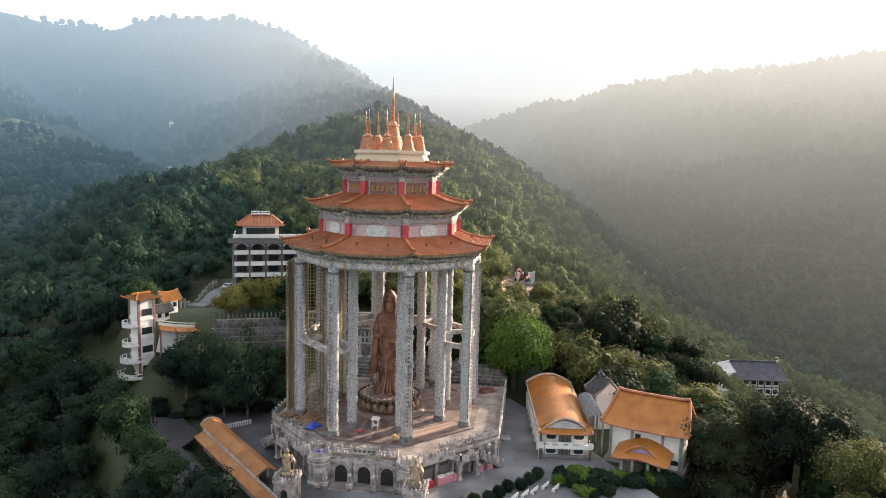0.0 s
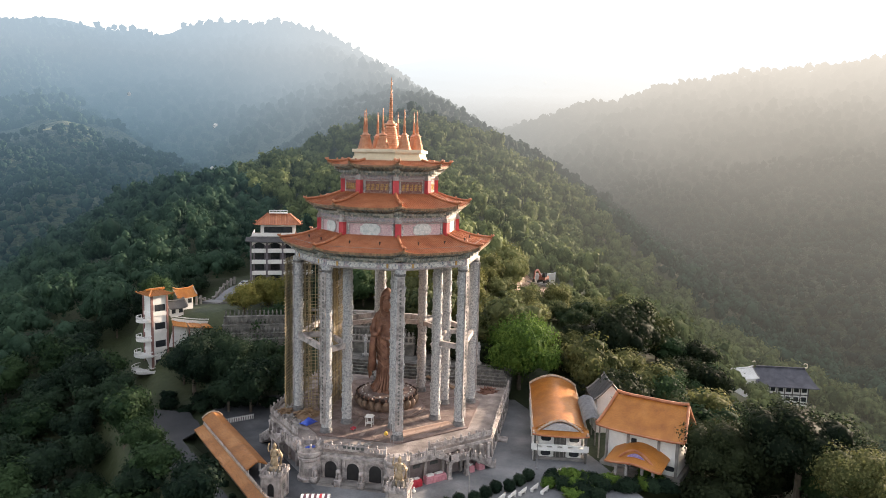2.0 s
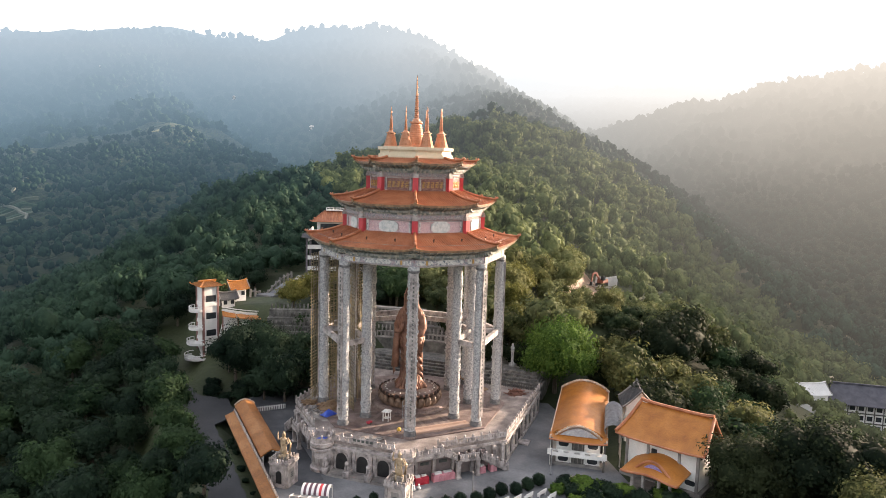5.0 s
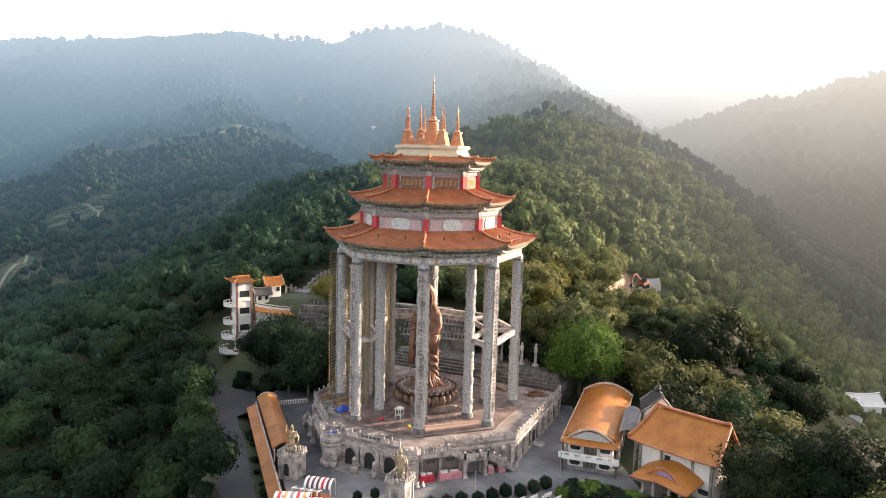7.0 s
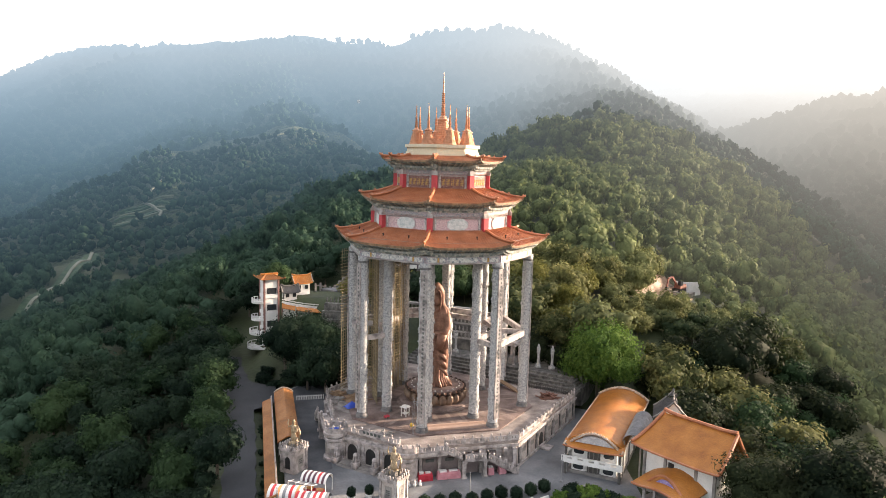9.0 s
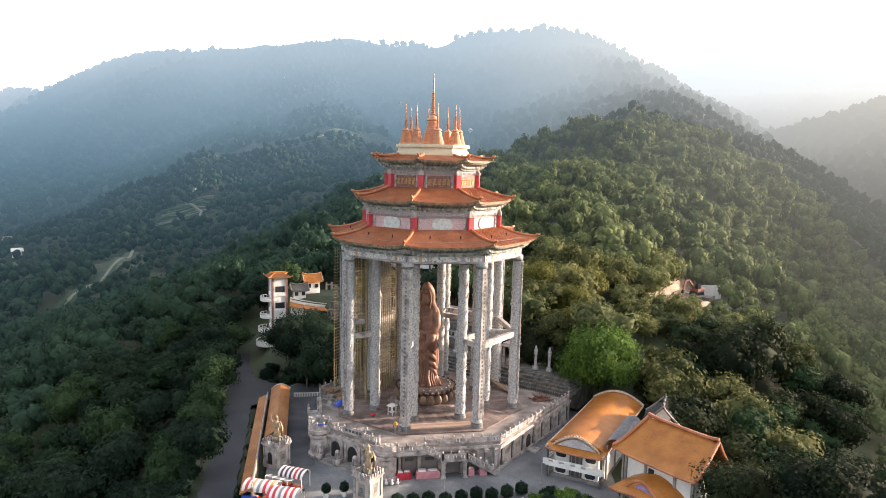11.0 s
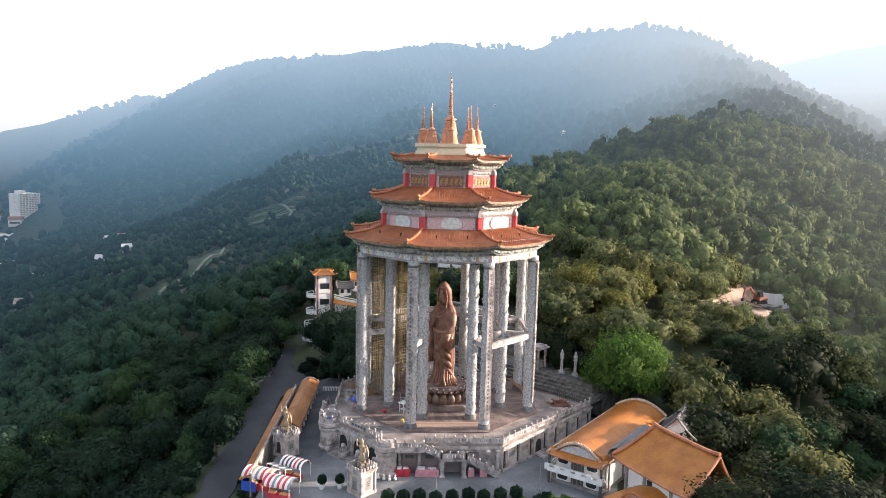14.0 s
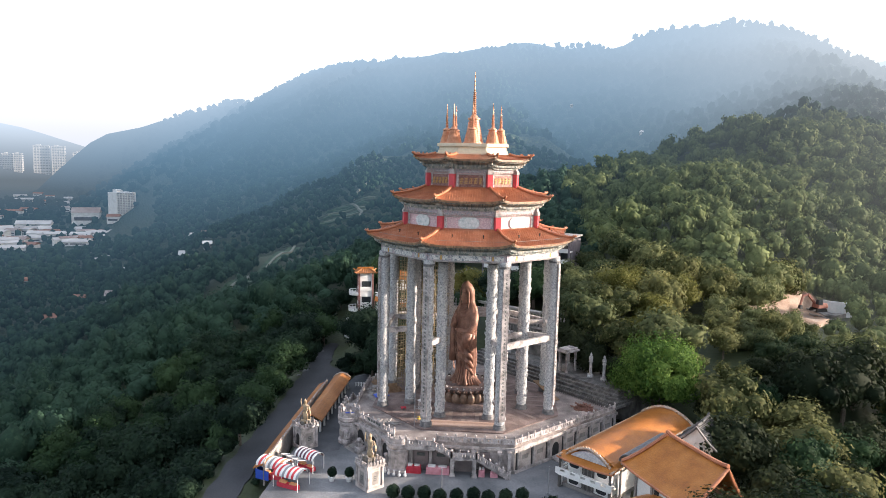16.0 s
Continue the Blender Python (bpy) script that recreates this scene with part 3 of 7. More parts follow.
def storey(r, z0, z_red, z1, medallion, name):
    """An octagonal wall storey: red corner posts, painted panels and a frieze above them."""
    core = part(name, Geo().prism(octa(r - 0.15), z0 - 0.4, z1), PINK, pavilion, "pink painted wall storey with red corner posts")
    half = r * math.sin(radians(22.5))
    ap = r * math.cos(radians(22.5))
    post = Geo().box((0, 0, (z0 + z_red) / 2), (1.15, 1.0, z_red - z0), 0).mesh("corner_post", RED_PAINT)
    cap = Geo().box((0, 0, z_red + 0.2), (1.35, 1.2, 0.4)).box((0, 0, z_red + 0.55), (1.15, 1.05, 0.3)).mesh("post_cap", STONE)
    upper = Geo().box((0, 0, (z_red + 0.7 + z1) / 2), (0.8, 0.8, z1 - z_red - 0.7)).mesh("upper_post", FRIEZE)
    g = Geo()
    w = 2 * half - 1.3
    zm, hz = (z0 + z_red) / 2, z_red - z0
    for s in (-1, 1):
        g.box((ap + 0.02, s * w / 2, zm), (0.16, 0.14, hz - 0.1))
        g.box((ap + 0.02, 0, zm + s * (hz / 2 - 0.1)), (0.16, w, 0.14))
    frame_mesh = g.mesh("panel_frame", STONE)
    band = Geo().box((ap + 0.02, 0, (z_red + 0.15 + z1) / 2), (0.3, 2 * half - 0.6, z1 - z_red - 0.15)).mesh("frieze_band", MAUVE)
    zf, hf = z_red + 0.62 + (z1 - z_red - 0.62) * 0.42, (z1 - z_red) * 0.3
    tabs = [cartouche(ap + 0.17, 0, zf, w * 0.42, hf, 0.4).mesh("frieze_panel", PALE_CARVING)]
    tabs += [cartouche(ap + 0.17, s * w * q, zf, w * 0.11, hf, 0.1).mesh("frieze_panel", m) for s in (-1, 1) for q, m in ((0.36, PALE_CARVING), (0.48, TIMBER_GREEN))]
    strips = []
    for s in (-1, 1):
        g = Geo().box((ap + 0.01, s * (w / 2 - 0.28), zm), (0.12, 0.26, hz - 0.3))
        for i in range(int(hz / 0.26)):
            g.box((ap + 0.05, s * (w / 2 - 0.28), z0 + 0.25 + i * 0.26), (0.14, 0.22, 0.15))
        strips.append(g.mesh("border_strip", PALE_CARVING))
    g = Geo()
    for i in range(int(w / 0.42)):
        g.box((ap + 0.2, -w / 2 + 0.2 + i * 0.42, z_red + 0.28), (0.2, 0.22, 0.3))
    tooth = g.mesh("carved_teeth", FRIEZE)
    for k in range(8):
        turn = Matrix.Rotation(radians(45 * k), 4, "Z")
        corner = turn @ Matrix.Rotation(radians(22.5), 4, "Z") @ Matrix.Translation((r, 0, 0))
        for nm, me in (("corner_post", post), ("post_cap", cap), ("upper_post", upper)):
            part(nm, me, None, core).matrix_basis = corner
        for nm, me in (("panel_frame", frame_mesh), ("frieze_band", band), *[("frieze_panel", q) for q in tabs], *[("border_strip", q) for q in strips], ("carved_teeth", tooth)):
            part(nm, me, None, core).matrix_basis = turn
        if medallion == "oval":
            g = Geo()
            rx, rz = w * 0.215, hz * 0.42
            poly = [(-1, -0.45), (-0.6, -1), (0.6, -1), (1, -0.45), (1, 0.45), (0.6, 1), (-0.6, 1), (-1, 0.45)]
            nv = len(poly)
            g.add([(x0, a * rx, zm + b * rz) for x0 in (ap - 0.05, ap + 0.1) for a, b in poly], [tuple(range(nv, 2 * nv))] + [(i, (i + 1) % nv, nv + (i + 1) % nv, nv + i) for i in range(nv)])
            part("medallion", g, MEDAL, core, "pale painted medallion").matrix_basis = turn
        else:
            g = Geo().box((ap + 0.0, 0, zm), (0.14, w - 0.35, hz - 0.35))
            part("panel", g, BOARD_RED, core).matrix_basis = turn
            g = Geo()
            rng = random.Random(11)
            for i in range(5):
                y = (i - 2) * w * 0.165
                for dz, ww, hh, dy in ((0.45, 0.5, 0.1, 0.03), (0.15, 0.55, 0.1, -0.05), (-0.15, 0.45, 0.1, 0.06), (-0.45, 0.5, 0.1, 0), (0, 0.1, 1.0, rng.uniform(-0.12, 0.12)), (-0.3, 0.1, 0.5, -0.2), (0.3, 0.1, 0.45, 0.2)):
                    g.box((ap + 0.13, y + dy, zm + dz), (0.1, ww, hh))
            part("gilt_lettering", g, GILT, core, "gilt characters on a carved board").matrix_basis = turn
    return core


roof(19.2, 31.75, 12.7, 34.0, 0.75, "lower_roof")
storey(12.55, 33.8, 36.1, 38.4, "oval", "middle_storey")
roof(14.65, 38.75, 8.45, 40.95, 0.6, "middle_roof")
storey(8.35, 40.8, 43.2, 45.4, "board", "top_storey")
roof(10.8, 45.75, 7.2, 46.6, 0.55, "top_roof")

# short dark posts and a wire along the slopes of the lowest roof
ROOF_POST = Geo().box((0, 0, 0.2), (0.14, 0.14, 0.5)).box((0, 0, 0.45), (0.26, 0.26, 0.16), 0, 0.6).mesh("roof_post", DARK)
for k in range(8):
    turn = Matrix.Rotation(radians(45 * k), 4, "Z")
    for y in (-2.6, 2.6):
        part("roof_post", ROOF_POST, None, pavilion).matrix_basis = turn @ pose(14.7, y, 32.75)
    part("roof_wire", Geo().tube([(16.6, -6.2, 32.45), (16.55, -3, 32.4), (16.6, 0, 32.42), (16.55, 3, 32.4), (16.6, 6.2, 32.45)], 0.03, 4), CONCRETE, pavilion).matrix_basis = turn

# the cream plinth and the copper stupas on it
plinth = part("plinth", Geo().prism(octa(7.1), 46.3, 46.9).prism(octa(6.8), 46.9, 47.3).prism(octa(6.55), 47.3, 48.0).prism(octa(6.95), 48.0, 48.55), CREAM, pavilion, "cream moulded plinth")


def stupa(radius, tall):
    """A bell of stepped rings under a slim ringed spire: radius and height of each level."""
    prof = [(1.1, 0), (1.1, 0.025)]
    for i in range(10):
        t = i / 9
        r, z = 1.0 - 0.42 * t, 0.03 + 0.27 * t
        prof += [(r, z), (r, z + 0.017), (r - 0.07, z + 0.02)]
    prof += [(0.5, 0.33), (0.66, 0.34), (0.66, 0.36), (0.42, 0.37), (0.36, 0.395), (0.2, 0.41)]
    for i in range(12):
        r, z = 0.21 - 0.007 * i, 0.42 + 0.026 * i
        prof += [(r, z), (r * 1.2, z + 0.01), (r * 0.8, z + 0.019)]
    prof += [(0.10, 0.74), (0.07, 0.86), (0.09, 0.87), (0.014, 1.0)]
    return [(r * radius, z * tall) for r, z in prof]


part("stupa", Geo().lathe(stupa(1.75, 13.1), 20, (0, 0, 48.5)), COPPER, pavilion, "tall ringed copper stupa spire")
SMALL = Geo().lathe(stupa(1.2, 7.2), 14).mesh("stupa", COPPER)
for k in range(8):
    o = part("stupa", SMALL, None, pavilion, "ringed copper stupa spire")
    o.location = (4.95 * math.cos(radians(45 * k)), 4.95 * math.sin(radians(45 * k)), 48.5)

# ---- terrace under the pavilion ----
DECK = [(8.6, -20.3), (28.0, -0.9), (-0.3, 28.6), (-20.3, 8.6), (-20.3, -9.8), (-9.8, -20.3)]
terrace = thing("terrace", "raised stone terrace with arches, stairs and carved balustrades", "terrace")
part("deck", Geo().prism(DECK, -0.5, 0.0), DECK_STONE, terrace, "worn reddish paved deck")
part("cornice", Geo().prism([mix2((0, 0), p, 1.012) for p in DECK], -0.95, -0.5), STONE, terrace)
part("retaining_wall", Geo().prism([mix2((0, 0), p, 0.985) for p in DECK], GROUND_Z - 3, -0.95), STONE, terrace)
part("plinth_course", Geo().prism([mix2((0, 0), p, 1.006) for p in DECK], GROUND_Z - 2, GROUND_Z + 0.5), CONCRETE, terrace)
part("dais", Geo().prism(octa(18.4), 0.0, 0.2), PAVING, terrace).matrix_basis = HUB

BOARDS = mat("raw_timber_boards", (0.32, 0.21, 0.16), (0.44, 0.31, 0.25), scale=0.8, fine=8, obj=0.5)
for i in range(8):
    part("floor_board", Geo().box((0, -15.1 + i * 0.33, 0.23), (11.2, 0.3, 0.06)), BOARDS, terrace).matrix_basis = HUB
part("step_edge", Geo().box((0, -15.45, 0.1), (11.4, 0.2, 0.3)), BOARDS, terrace).matrix_basis = HUB

# paving bands that run out from the statue
SLAB = mat("dark_paving_band", (0.19, 0.145, 0.125), (0.28, 0.215, 0.19), scale=0.5, fine=14)
for k in range(8):
    for off in (-2.4, 0.0, 2.4):
        o = part("paving_band", Geo().box((10.8, off, 0.212), (10.0, 0.7, 0.02)), SLAB, terrace)
        o.matrix_basis = HUB @ Matrix.Rotation(radians(45 * k), 4, "Z")

POST = Geo().box((0, 0, 0.55), (0.26, 0.26, 1.1)).lathe([(0.1, 1.1), (0.19, 1.2), (0.2, 1.32), (0.06, 1.5)], 8).mesh("balustrade_post", STONE)
panels = {}


def balustrade(parent, a, b, step=1.55):
    """Posts and carved panels from a to b (which may slope)."""
    a, b = Vector(a), Vector(b)
    d = b - a
    n = max(1, round(d.length / step))
    seg, flat = d.length / n, Vector((d.x, d.y, 0))
    rise = d.z / n
    key = (round(seg, 2), round(rise, 2))
    if key not in panels:
        w = math.hypot(seg, 0) if not rise else math.sqrt(max(0.01, seg * seg - rise * rise))
        g = Geo().bar((0.12, 0, 0.85), (w - 0.12, 0, 0.85 + rise * (w - 0.12) / w), 0.16, 0.14)
        g.bar((0.12, 0, 0.16), (w - 0.12, 0, 0.16 + rise), 0.2, 0.2)
        for i in range(3):
            x = w * (i + 0.5) / 3
            g.box((x, 0, 0.5 + rise * x / w), (w / 4.4, 0.1, 0.5))
        panels[key] = g.mesh("balustrade_panel", STONE)
    turn = math.degrees(math.atan2(d.y, d.x))
    for i in range(n + 1):
        p = a + d * (i / n)
        part("balustrade_post", POST, None, parent).matrix_basis = pose(*p, 0, 0, turn)
        if i < n:
            part("balustrade_panel", panels[key], None, parent).matrix_basis = pose(*p, 0, 0, turn)


for a, b in (((-4.1, -20.3), (8.6, -20.3)), ((8.6, -20.3), (27.6, -1.3)), ((-0.7, 28.2), (-20.3, 8.6)), ((-20.3, 8.6), (-20.3, 4.1)), ((-20.3, 4.1), (-20.3, -4.1)),
             ((-18.8, -11.3), (-11.3, -18.8))):
    balustrade(terrace, (*a, 0), (*b, 0))

# round corner towers of the arcade
for x, y, top in ((-10.3, -20.6, False), (-20.6, -10.3, True)):
    o = part("corner_turret", Geo().lathe([(2.0, GROUND_Z - 1), (2.0, GROUND_Z + 0.6), (1.7, GROUND_Z + 0.7), (1.7, -1.6), (1.95, -1.4), (1.95, -1.1), (1.8, -1.0), (2.05, -0.6), (2.05, -0.1), (1.9, 0.03)], 28), STONE, terrace)
    o.location = (x, y, 0)
    for k in range(10 if top else 5):
        a = radians(36 * k + 180) if top else radians(195 + k * 30)
        part("balustrade_post", POST, None, o).location = (1.8 * math.cos(a), 1.8 * math.sin(a), 0)
    for k in range(18 if top else 7):
        a = 20 * k if top else 195 + 20 * k
        part("parapet_panel", Geo().box((1.8 * math.cos(radians(a)), 1.8 * math.sin(radians(a)), 0.45), (0.14, 0.64, 0.8), a), STONE, o)
    for k in (200, 225, 250):
        a = radians(k)
        part("inscription_panel", Geo().box((1.72 * math.cos(a), 1.72 * math.sin(a), -3.0), (0.1, 0.55, 0.8), k), CONCRETE, o)

# arcade face with three arched doors; local x runs along the face, y outwards
face = pose(-15.05, -15.05, 0, 0, 0, 135)
arc = part("arcade_front", Geo().box((0, -0.05, -2.9), (13.0, 0.7, 4.2)).box((0, 0.3, -0.95), (13.4, 1.0, 0.35)).box((0, 0.15, -1.4), (13.2, 0.75, 0.3)), STONE, terrace)
arc.matrix_basis = pose(-15.05, -15.05, 0, 0, 0, 135)


def arch_mesh(w, h, d):
    g = Geo()
    pts = [(-w / 2, 0), (-w / 2, h - w / 2)] + [(-w / 2 * math.cos(math.pi * i / 10), h - w / 2 + w / 2 * math.sin(math.pi * i / 10)) for i in range(1, 10)] + [(w / 2, h - w / 2), (w / 2, 0)]
    n = len(pts)
    g.add([(x, y, z) for y in (0, d) for x, z in pts], [tuple(range(2 * n - 1, n - 1, -1))] + [(i, i + 1, n + i + 1, n + i) for i in range(n - 1)])
    return g


def arch_rim(w, h, d, t):
    g = Geo()
    pts = [(-w / 2, 0), (-w / 2, h - w / 2)] + [(-w / 2 * math.cos(math.pi * i / 10), h - w / 2 + w / 2 * math.sin(math.pi * i / 10)) for i in range(1, 10)] + [(w / 2, h - w / 2), (w / 2, 0)]
    for (x0, z0), (x1, z1) in zip(pts, pts[1:]):
        g.bar((x0, d, z0), (x1, d, z1), t, t)
    return g


# the doorway's shade is a near-black plate on the solid wall
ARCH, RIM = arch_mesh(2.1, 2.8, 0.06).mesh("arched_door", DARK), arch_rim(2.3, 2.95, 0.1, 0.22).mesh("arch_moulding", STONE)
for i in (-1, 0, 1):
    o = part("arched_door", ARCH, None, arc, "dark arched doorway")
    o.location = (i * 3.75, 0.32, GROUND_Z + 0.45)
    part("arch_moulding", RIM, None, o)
    part("threshold", Geo().box((0, 1.1, -0.3), (3.0, 1.6, 0.5)).box((0, 1.5, -0.45), (3.2, 2.2, 0.3)), CONCRETE, o)
PILASTER = Geo().box((0, 0.42, -3.0), (0.55, 0.3, 3.7)).box((0, 0.45, -1.3), (0.75, 0.42, 0.3)).box((0, 0.45, -4.75), (0.75, 0.42, 0.5)).mesh("pilaster", STONE)
for x in (-5.6, -2.25, -1.55, 1.55, 2.25, 5.6):
    part("pilaster", PILASTER, None, arc).location = (x, 0, 0)
part("name_board", Geo().box((0, 0.15, 0.75), (4.6, 0.25, 0.7)), STONE, arc)
for x in (-1.5, -0.75, 0, 0.75, 1.5):
    part("lettering_bar", Geo().box((x, 0.29, 0.75), (0.5, 0.04, 0.4)), SLATE, arc)


def lion_mesh():
    g = Geo()
    g.box((0, 0, 0.45), (1.0, 1.5, 0.9)).box((0, 0, 0.95), (1.15, 1.65, 0.14))
    g.lathe([(0.28, 1.0), (0.42, 1.25), (0.4, 1.7), (0.3, 2.05)], 10, (0, -0.15, 0))
    g.lathe([(0.2, 1.85), (0.4, 2.0), (0.42, 2.3), (0.3, 2.55), (0.08, 2.65)], 10, (0, 0.12, 0))
    g.tube([(-0.22, 0.3, 2.0), (-0.24, 0.5, 1.0)], 0.13, 6).tube([(0.22, 0.3, 2.0), (0.24, 0.5, 1.0)], 0.13, 6)
    g.tube([(0, -0.5, 1.0), (0, -0.7, 1.5), (0, -0.5, 2.0)], 0.14, 6, 0.05)
    return g.mesh("stone_lion", STONE, True)


LION = lion_mesh()
for x in (-5.9, -1.9, 1.9, 5.9):
    o = tagged(new("stone_lion", LION), "seated grey stone lion on a plinth by the arches", "statue", "stone lions")
    o.matrix_world = pose(-15.05, -15.05, 0, 0, 0, 135) @ pose(x, 1.9, GROUND_Z + 0.13)

# the wall to the halls: pilasters, near-black strips for slot shade, inscribed tablets and one arched door; its mirror
# on the other side
SLOT = Geo().box((0, 0.04, -2.95), (0.3, 0.1, 3.0)).mesh("slot_shade", DARK)
PIL2 = Geo().box((0, 0.16, -3.0), (0.5, 0.34, 4.0)).mesh("pilaster", STONE)
TABLET = Geo().box((0, 0.05, -2.6), (1.5, 0.12, 0.75)).mesh("tablet", CONCRETE)
TEXT = Geo()
for i in range(5):
    TEXT.box((-0.5 + i * 0.25, 0.12, -2.6), (0.13, 0.03, 0.4))
TEXT = TEXT.mesh("tablet_marks", SLATE)
for m in (pose(8.5, -20.1, 0, 0, 0, 45) @ Matrix.Diagonal((1, -1, 1, 1)), pose(-20.1, 8.5, 0, 0, 0, 45)):
    wall = part("wall_face", Geo().box((13.65, 0.02, -1.25), (27.2, 0.5, 0.3)).box((13.65, 0.1, -4.7), (27.2, 0.5, 0.6)), STONE, terrace)
    part("wall_lining", Geo().box((13.65, -0.1, -2.95), (27.0, 0.3, 3.1)), PANEL_STONE, wall)
    wall.matrix_basis = m
    for i, x in enumerate((0.6, 4.3, 8.0, 12.2, 15.6, 19.4, 23.0, 26.6)):
        part("pilaster", PIL2, None, wall).location = (x + 0.45, 0, 0)
        part("slot_shade", SLOT, None, wall).location = (x, 0, 0)
        if i in (0, 1, 3, 4, 5, 6):
            tb = part("tablet", TABLET, None, wall)
            tb.location = (x + 2.1, 0, 0)
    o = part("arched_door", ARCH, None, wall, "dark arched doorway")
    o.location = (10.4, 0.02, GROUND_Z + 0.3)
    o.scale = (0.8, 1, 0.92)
    o = part("door_step", Geo().box((10.4, 1.1, GROUND_Z + 0.2), (2.4, 2.0, 0.3)), STONE, wall)


def side_stair(m):
    """An open stair with a landing along the terrace's face, its balustrade, and shade-toned blocks for the recess
    under it. Local x along the face, y outwards.
    """
    st = part("stair", Geo().box((-6.6, 1.1, -0.3), (5.0, 2.3, 0.5)).box((-6.6, 1.1, -0.65), (4.8, 2.1, 0.25)), STONE, terrace)
    st.matrix_basis = m
    balustrade(st, (-8.8, 2.1, -0.05), (-4.4, 2.1, -0.05), 1.5)
    n = 9
    for i in range(n):
        t = part("step", Geo().box((-4.3 + 3.0 * (i + 0.5) / n, 1.2, -0.18 - 1.6 * (i + 0.5) / n), (3.0 / n + 0.03, 2.2, 0.3)), STONE, st)
    part("landing", Geo().box((0.5, 1.2, -1.9), (4.2, 2.3, 0.32)), STONE, st)
    n = 17
    for i in range(n):
        part("step", Geo().box((2.5 + 5.3 * (i + 0.5) / n, 1.2, -1.85 - 3.1 * (i + 0.5) / n), (5.3 / n + 0.03, 2.2, 0.3)), STONE, st)
    for y in (2.25,):
        balustrade(st, (-4.4, y, -0.05), (-1.5, y, -1.72), 1.4)
        balustrade(st, (-1.5, y, -1.75), (2.5, y, -1.75), 1.4)
        balustrade(st, (2.5, y, -1.75), (7.9, y, -4.85), 1.25)
    for x in (-1.3, 2.2):
        part("stair_pier", Geo().box((x, 1.9, -3.6), (0.6, 0.6, 3.1)).box((x, 1.9, -2.2), (0.85, 0.85, 0.25)).box((x, 1.9, -4.8), (0.9, 0.9, 0.4)), STONE, st)
    # solid blocks on the wall, coloured dark for the shade in the bays
    for x, w in ((-6.6, 2.4), (-3.3, 2.8), (0.4, 2.6), (3.9, 1.6)):
        part("bay_shade", Geo().box((x, -0.05, -3.2), (w, 0.5, 3.3)), BAY, st, "dark solid block standing for a shaded bay under the terrace")
    for x in (-8.2, -5.0, -1.6, 2.0, 6.2, 7.8):
        part("bay_post", Geo().box((x, 0.3, -3.1), (0.5, 0.5, 4.2)).box((x, 0.3, -1.25), (0.7, 0.7, 0.3)), STONE, st)
    for x in (-6.6, -3.3):
        part("sign_board", Geo().box((x, 0.28, -2.2), (1.4, 0.1, 0.5)), SLATE, st)
    return st


BAY = mat("shade_toned_plaster", (0.16, 0.13, 0.13), (0.24, 0.20, 0.19), scale=0.6)
side_stair(pose(0, -20.3, 0) @ Matrix.Diagonal((1, -1, 1, 1)))
side_stair(pose(-20.3, 0, 0, 0, 0, 90))

# market stalls in the bays
STALL_RED = mat("red_cloth", (0.50, 0.03, 0.05), (0.60, 0.06, 0.09), scale=1.5)
STALL_PINK = mat("pink_cloth", (0.62, 0.26, 0.30), (0.72, 0.36, 0.40), scale=1.5)
for x, w, m, lab in ((-7.6, 2.4, STALL_RED, "stall counter under red cloth beneath the terrace"), (-3.7, 3.9, STALL_PINK, "long stall counter under pink cloth beneath the terrace"), (3.4, 1.0, STALL_PINK, "small pink stall counter by the stair"), (5.4, 1.2, STALL_PINK, "small pink stall counter by the stair")):
    s = thing("market_stall", lab, "stall", pose(x, -21.6, GROUND_Z + 0.13))
    g = Geo().box((0, 0, 0.55), (w, 1.1, 1.1), 0, 0.94)
    part("cloth", g, m, s)
    for i in range(int(w / 0.3)):
        part("cloth_fold", Geo().box((-w / 2 + 0.2 + i * 0.3, -0.56, 0.45), (0.13, 0.1, 0.9)), m, s)
    part("parcel", Geo().box((-w * 0.25, 0, 1.25), (w * 0.3, 0.6, 0.3)), WHITE, s)
    part("parcel", Geo().box((w * 0.2, 0.1, 1.2), (w * 0.35, 0.5, 0.2)), WHITE, s)

JAR = Geo().lathe([(0.12, 0), (0.34, 0.15), (0.38, 0.45), (0.22, 0.75), (0.15, 0.85), (0.25, 1.05), (0.1, 1.3)], 10).mesh("stone_urn", WHITE, True)
for i, (x, y) in enumerate(((-10.6, -23.4), (-9.7, -23.6), (-8.8, -23.5), (-11.5, -23.1), (-12.2, -22.4))):
    o = tagged(new("stone_urn", JAR), "small white stone urn at the foot of the turret", "urn", "white urns")
    o.location, o.scale = (x, y, GROUND_Z + 0.13), (0.7, 0.7, 0.75)

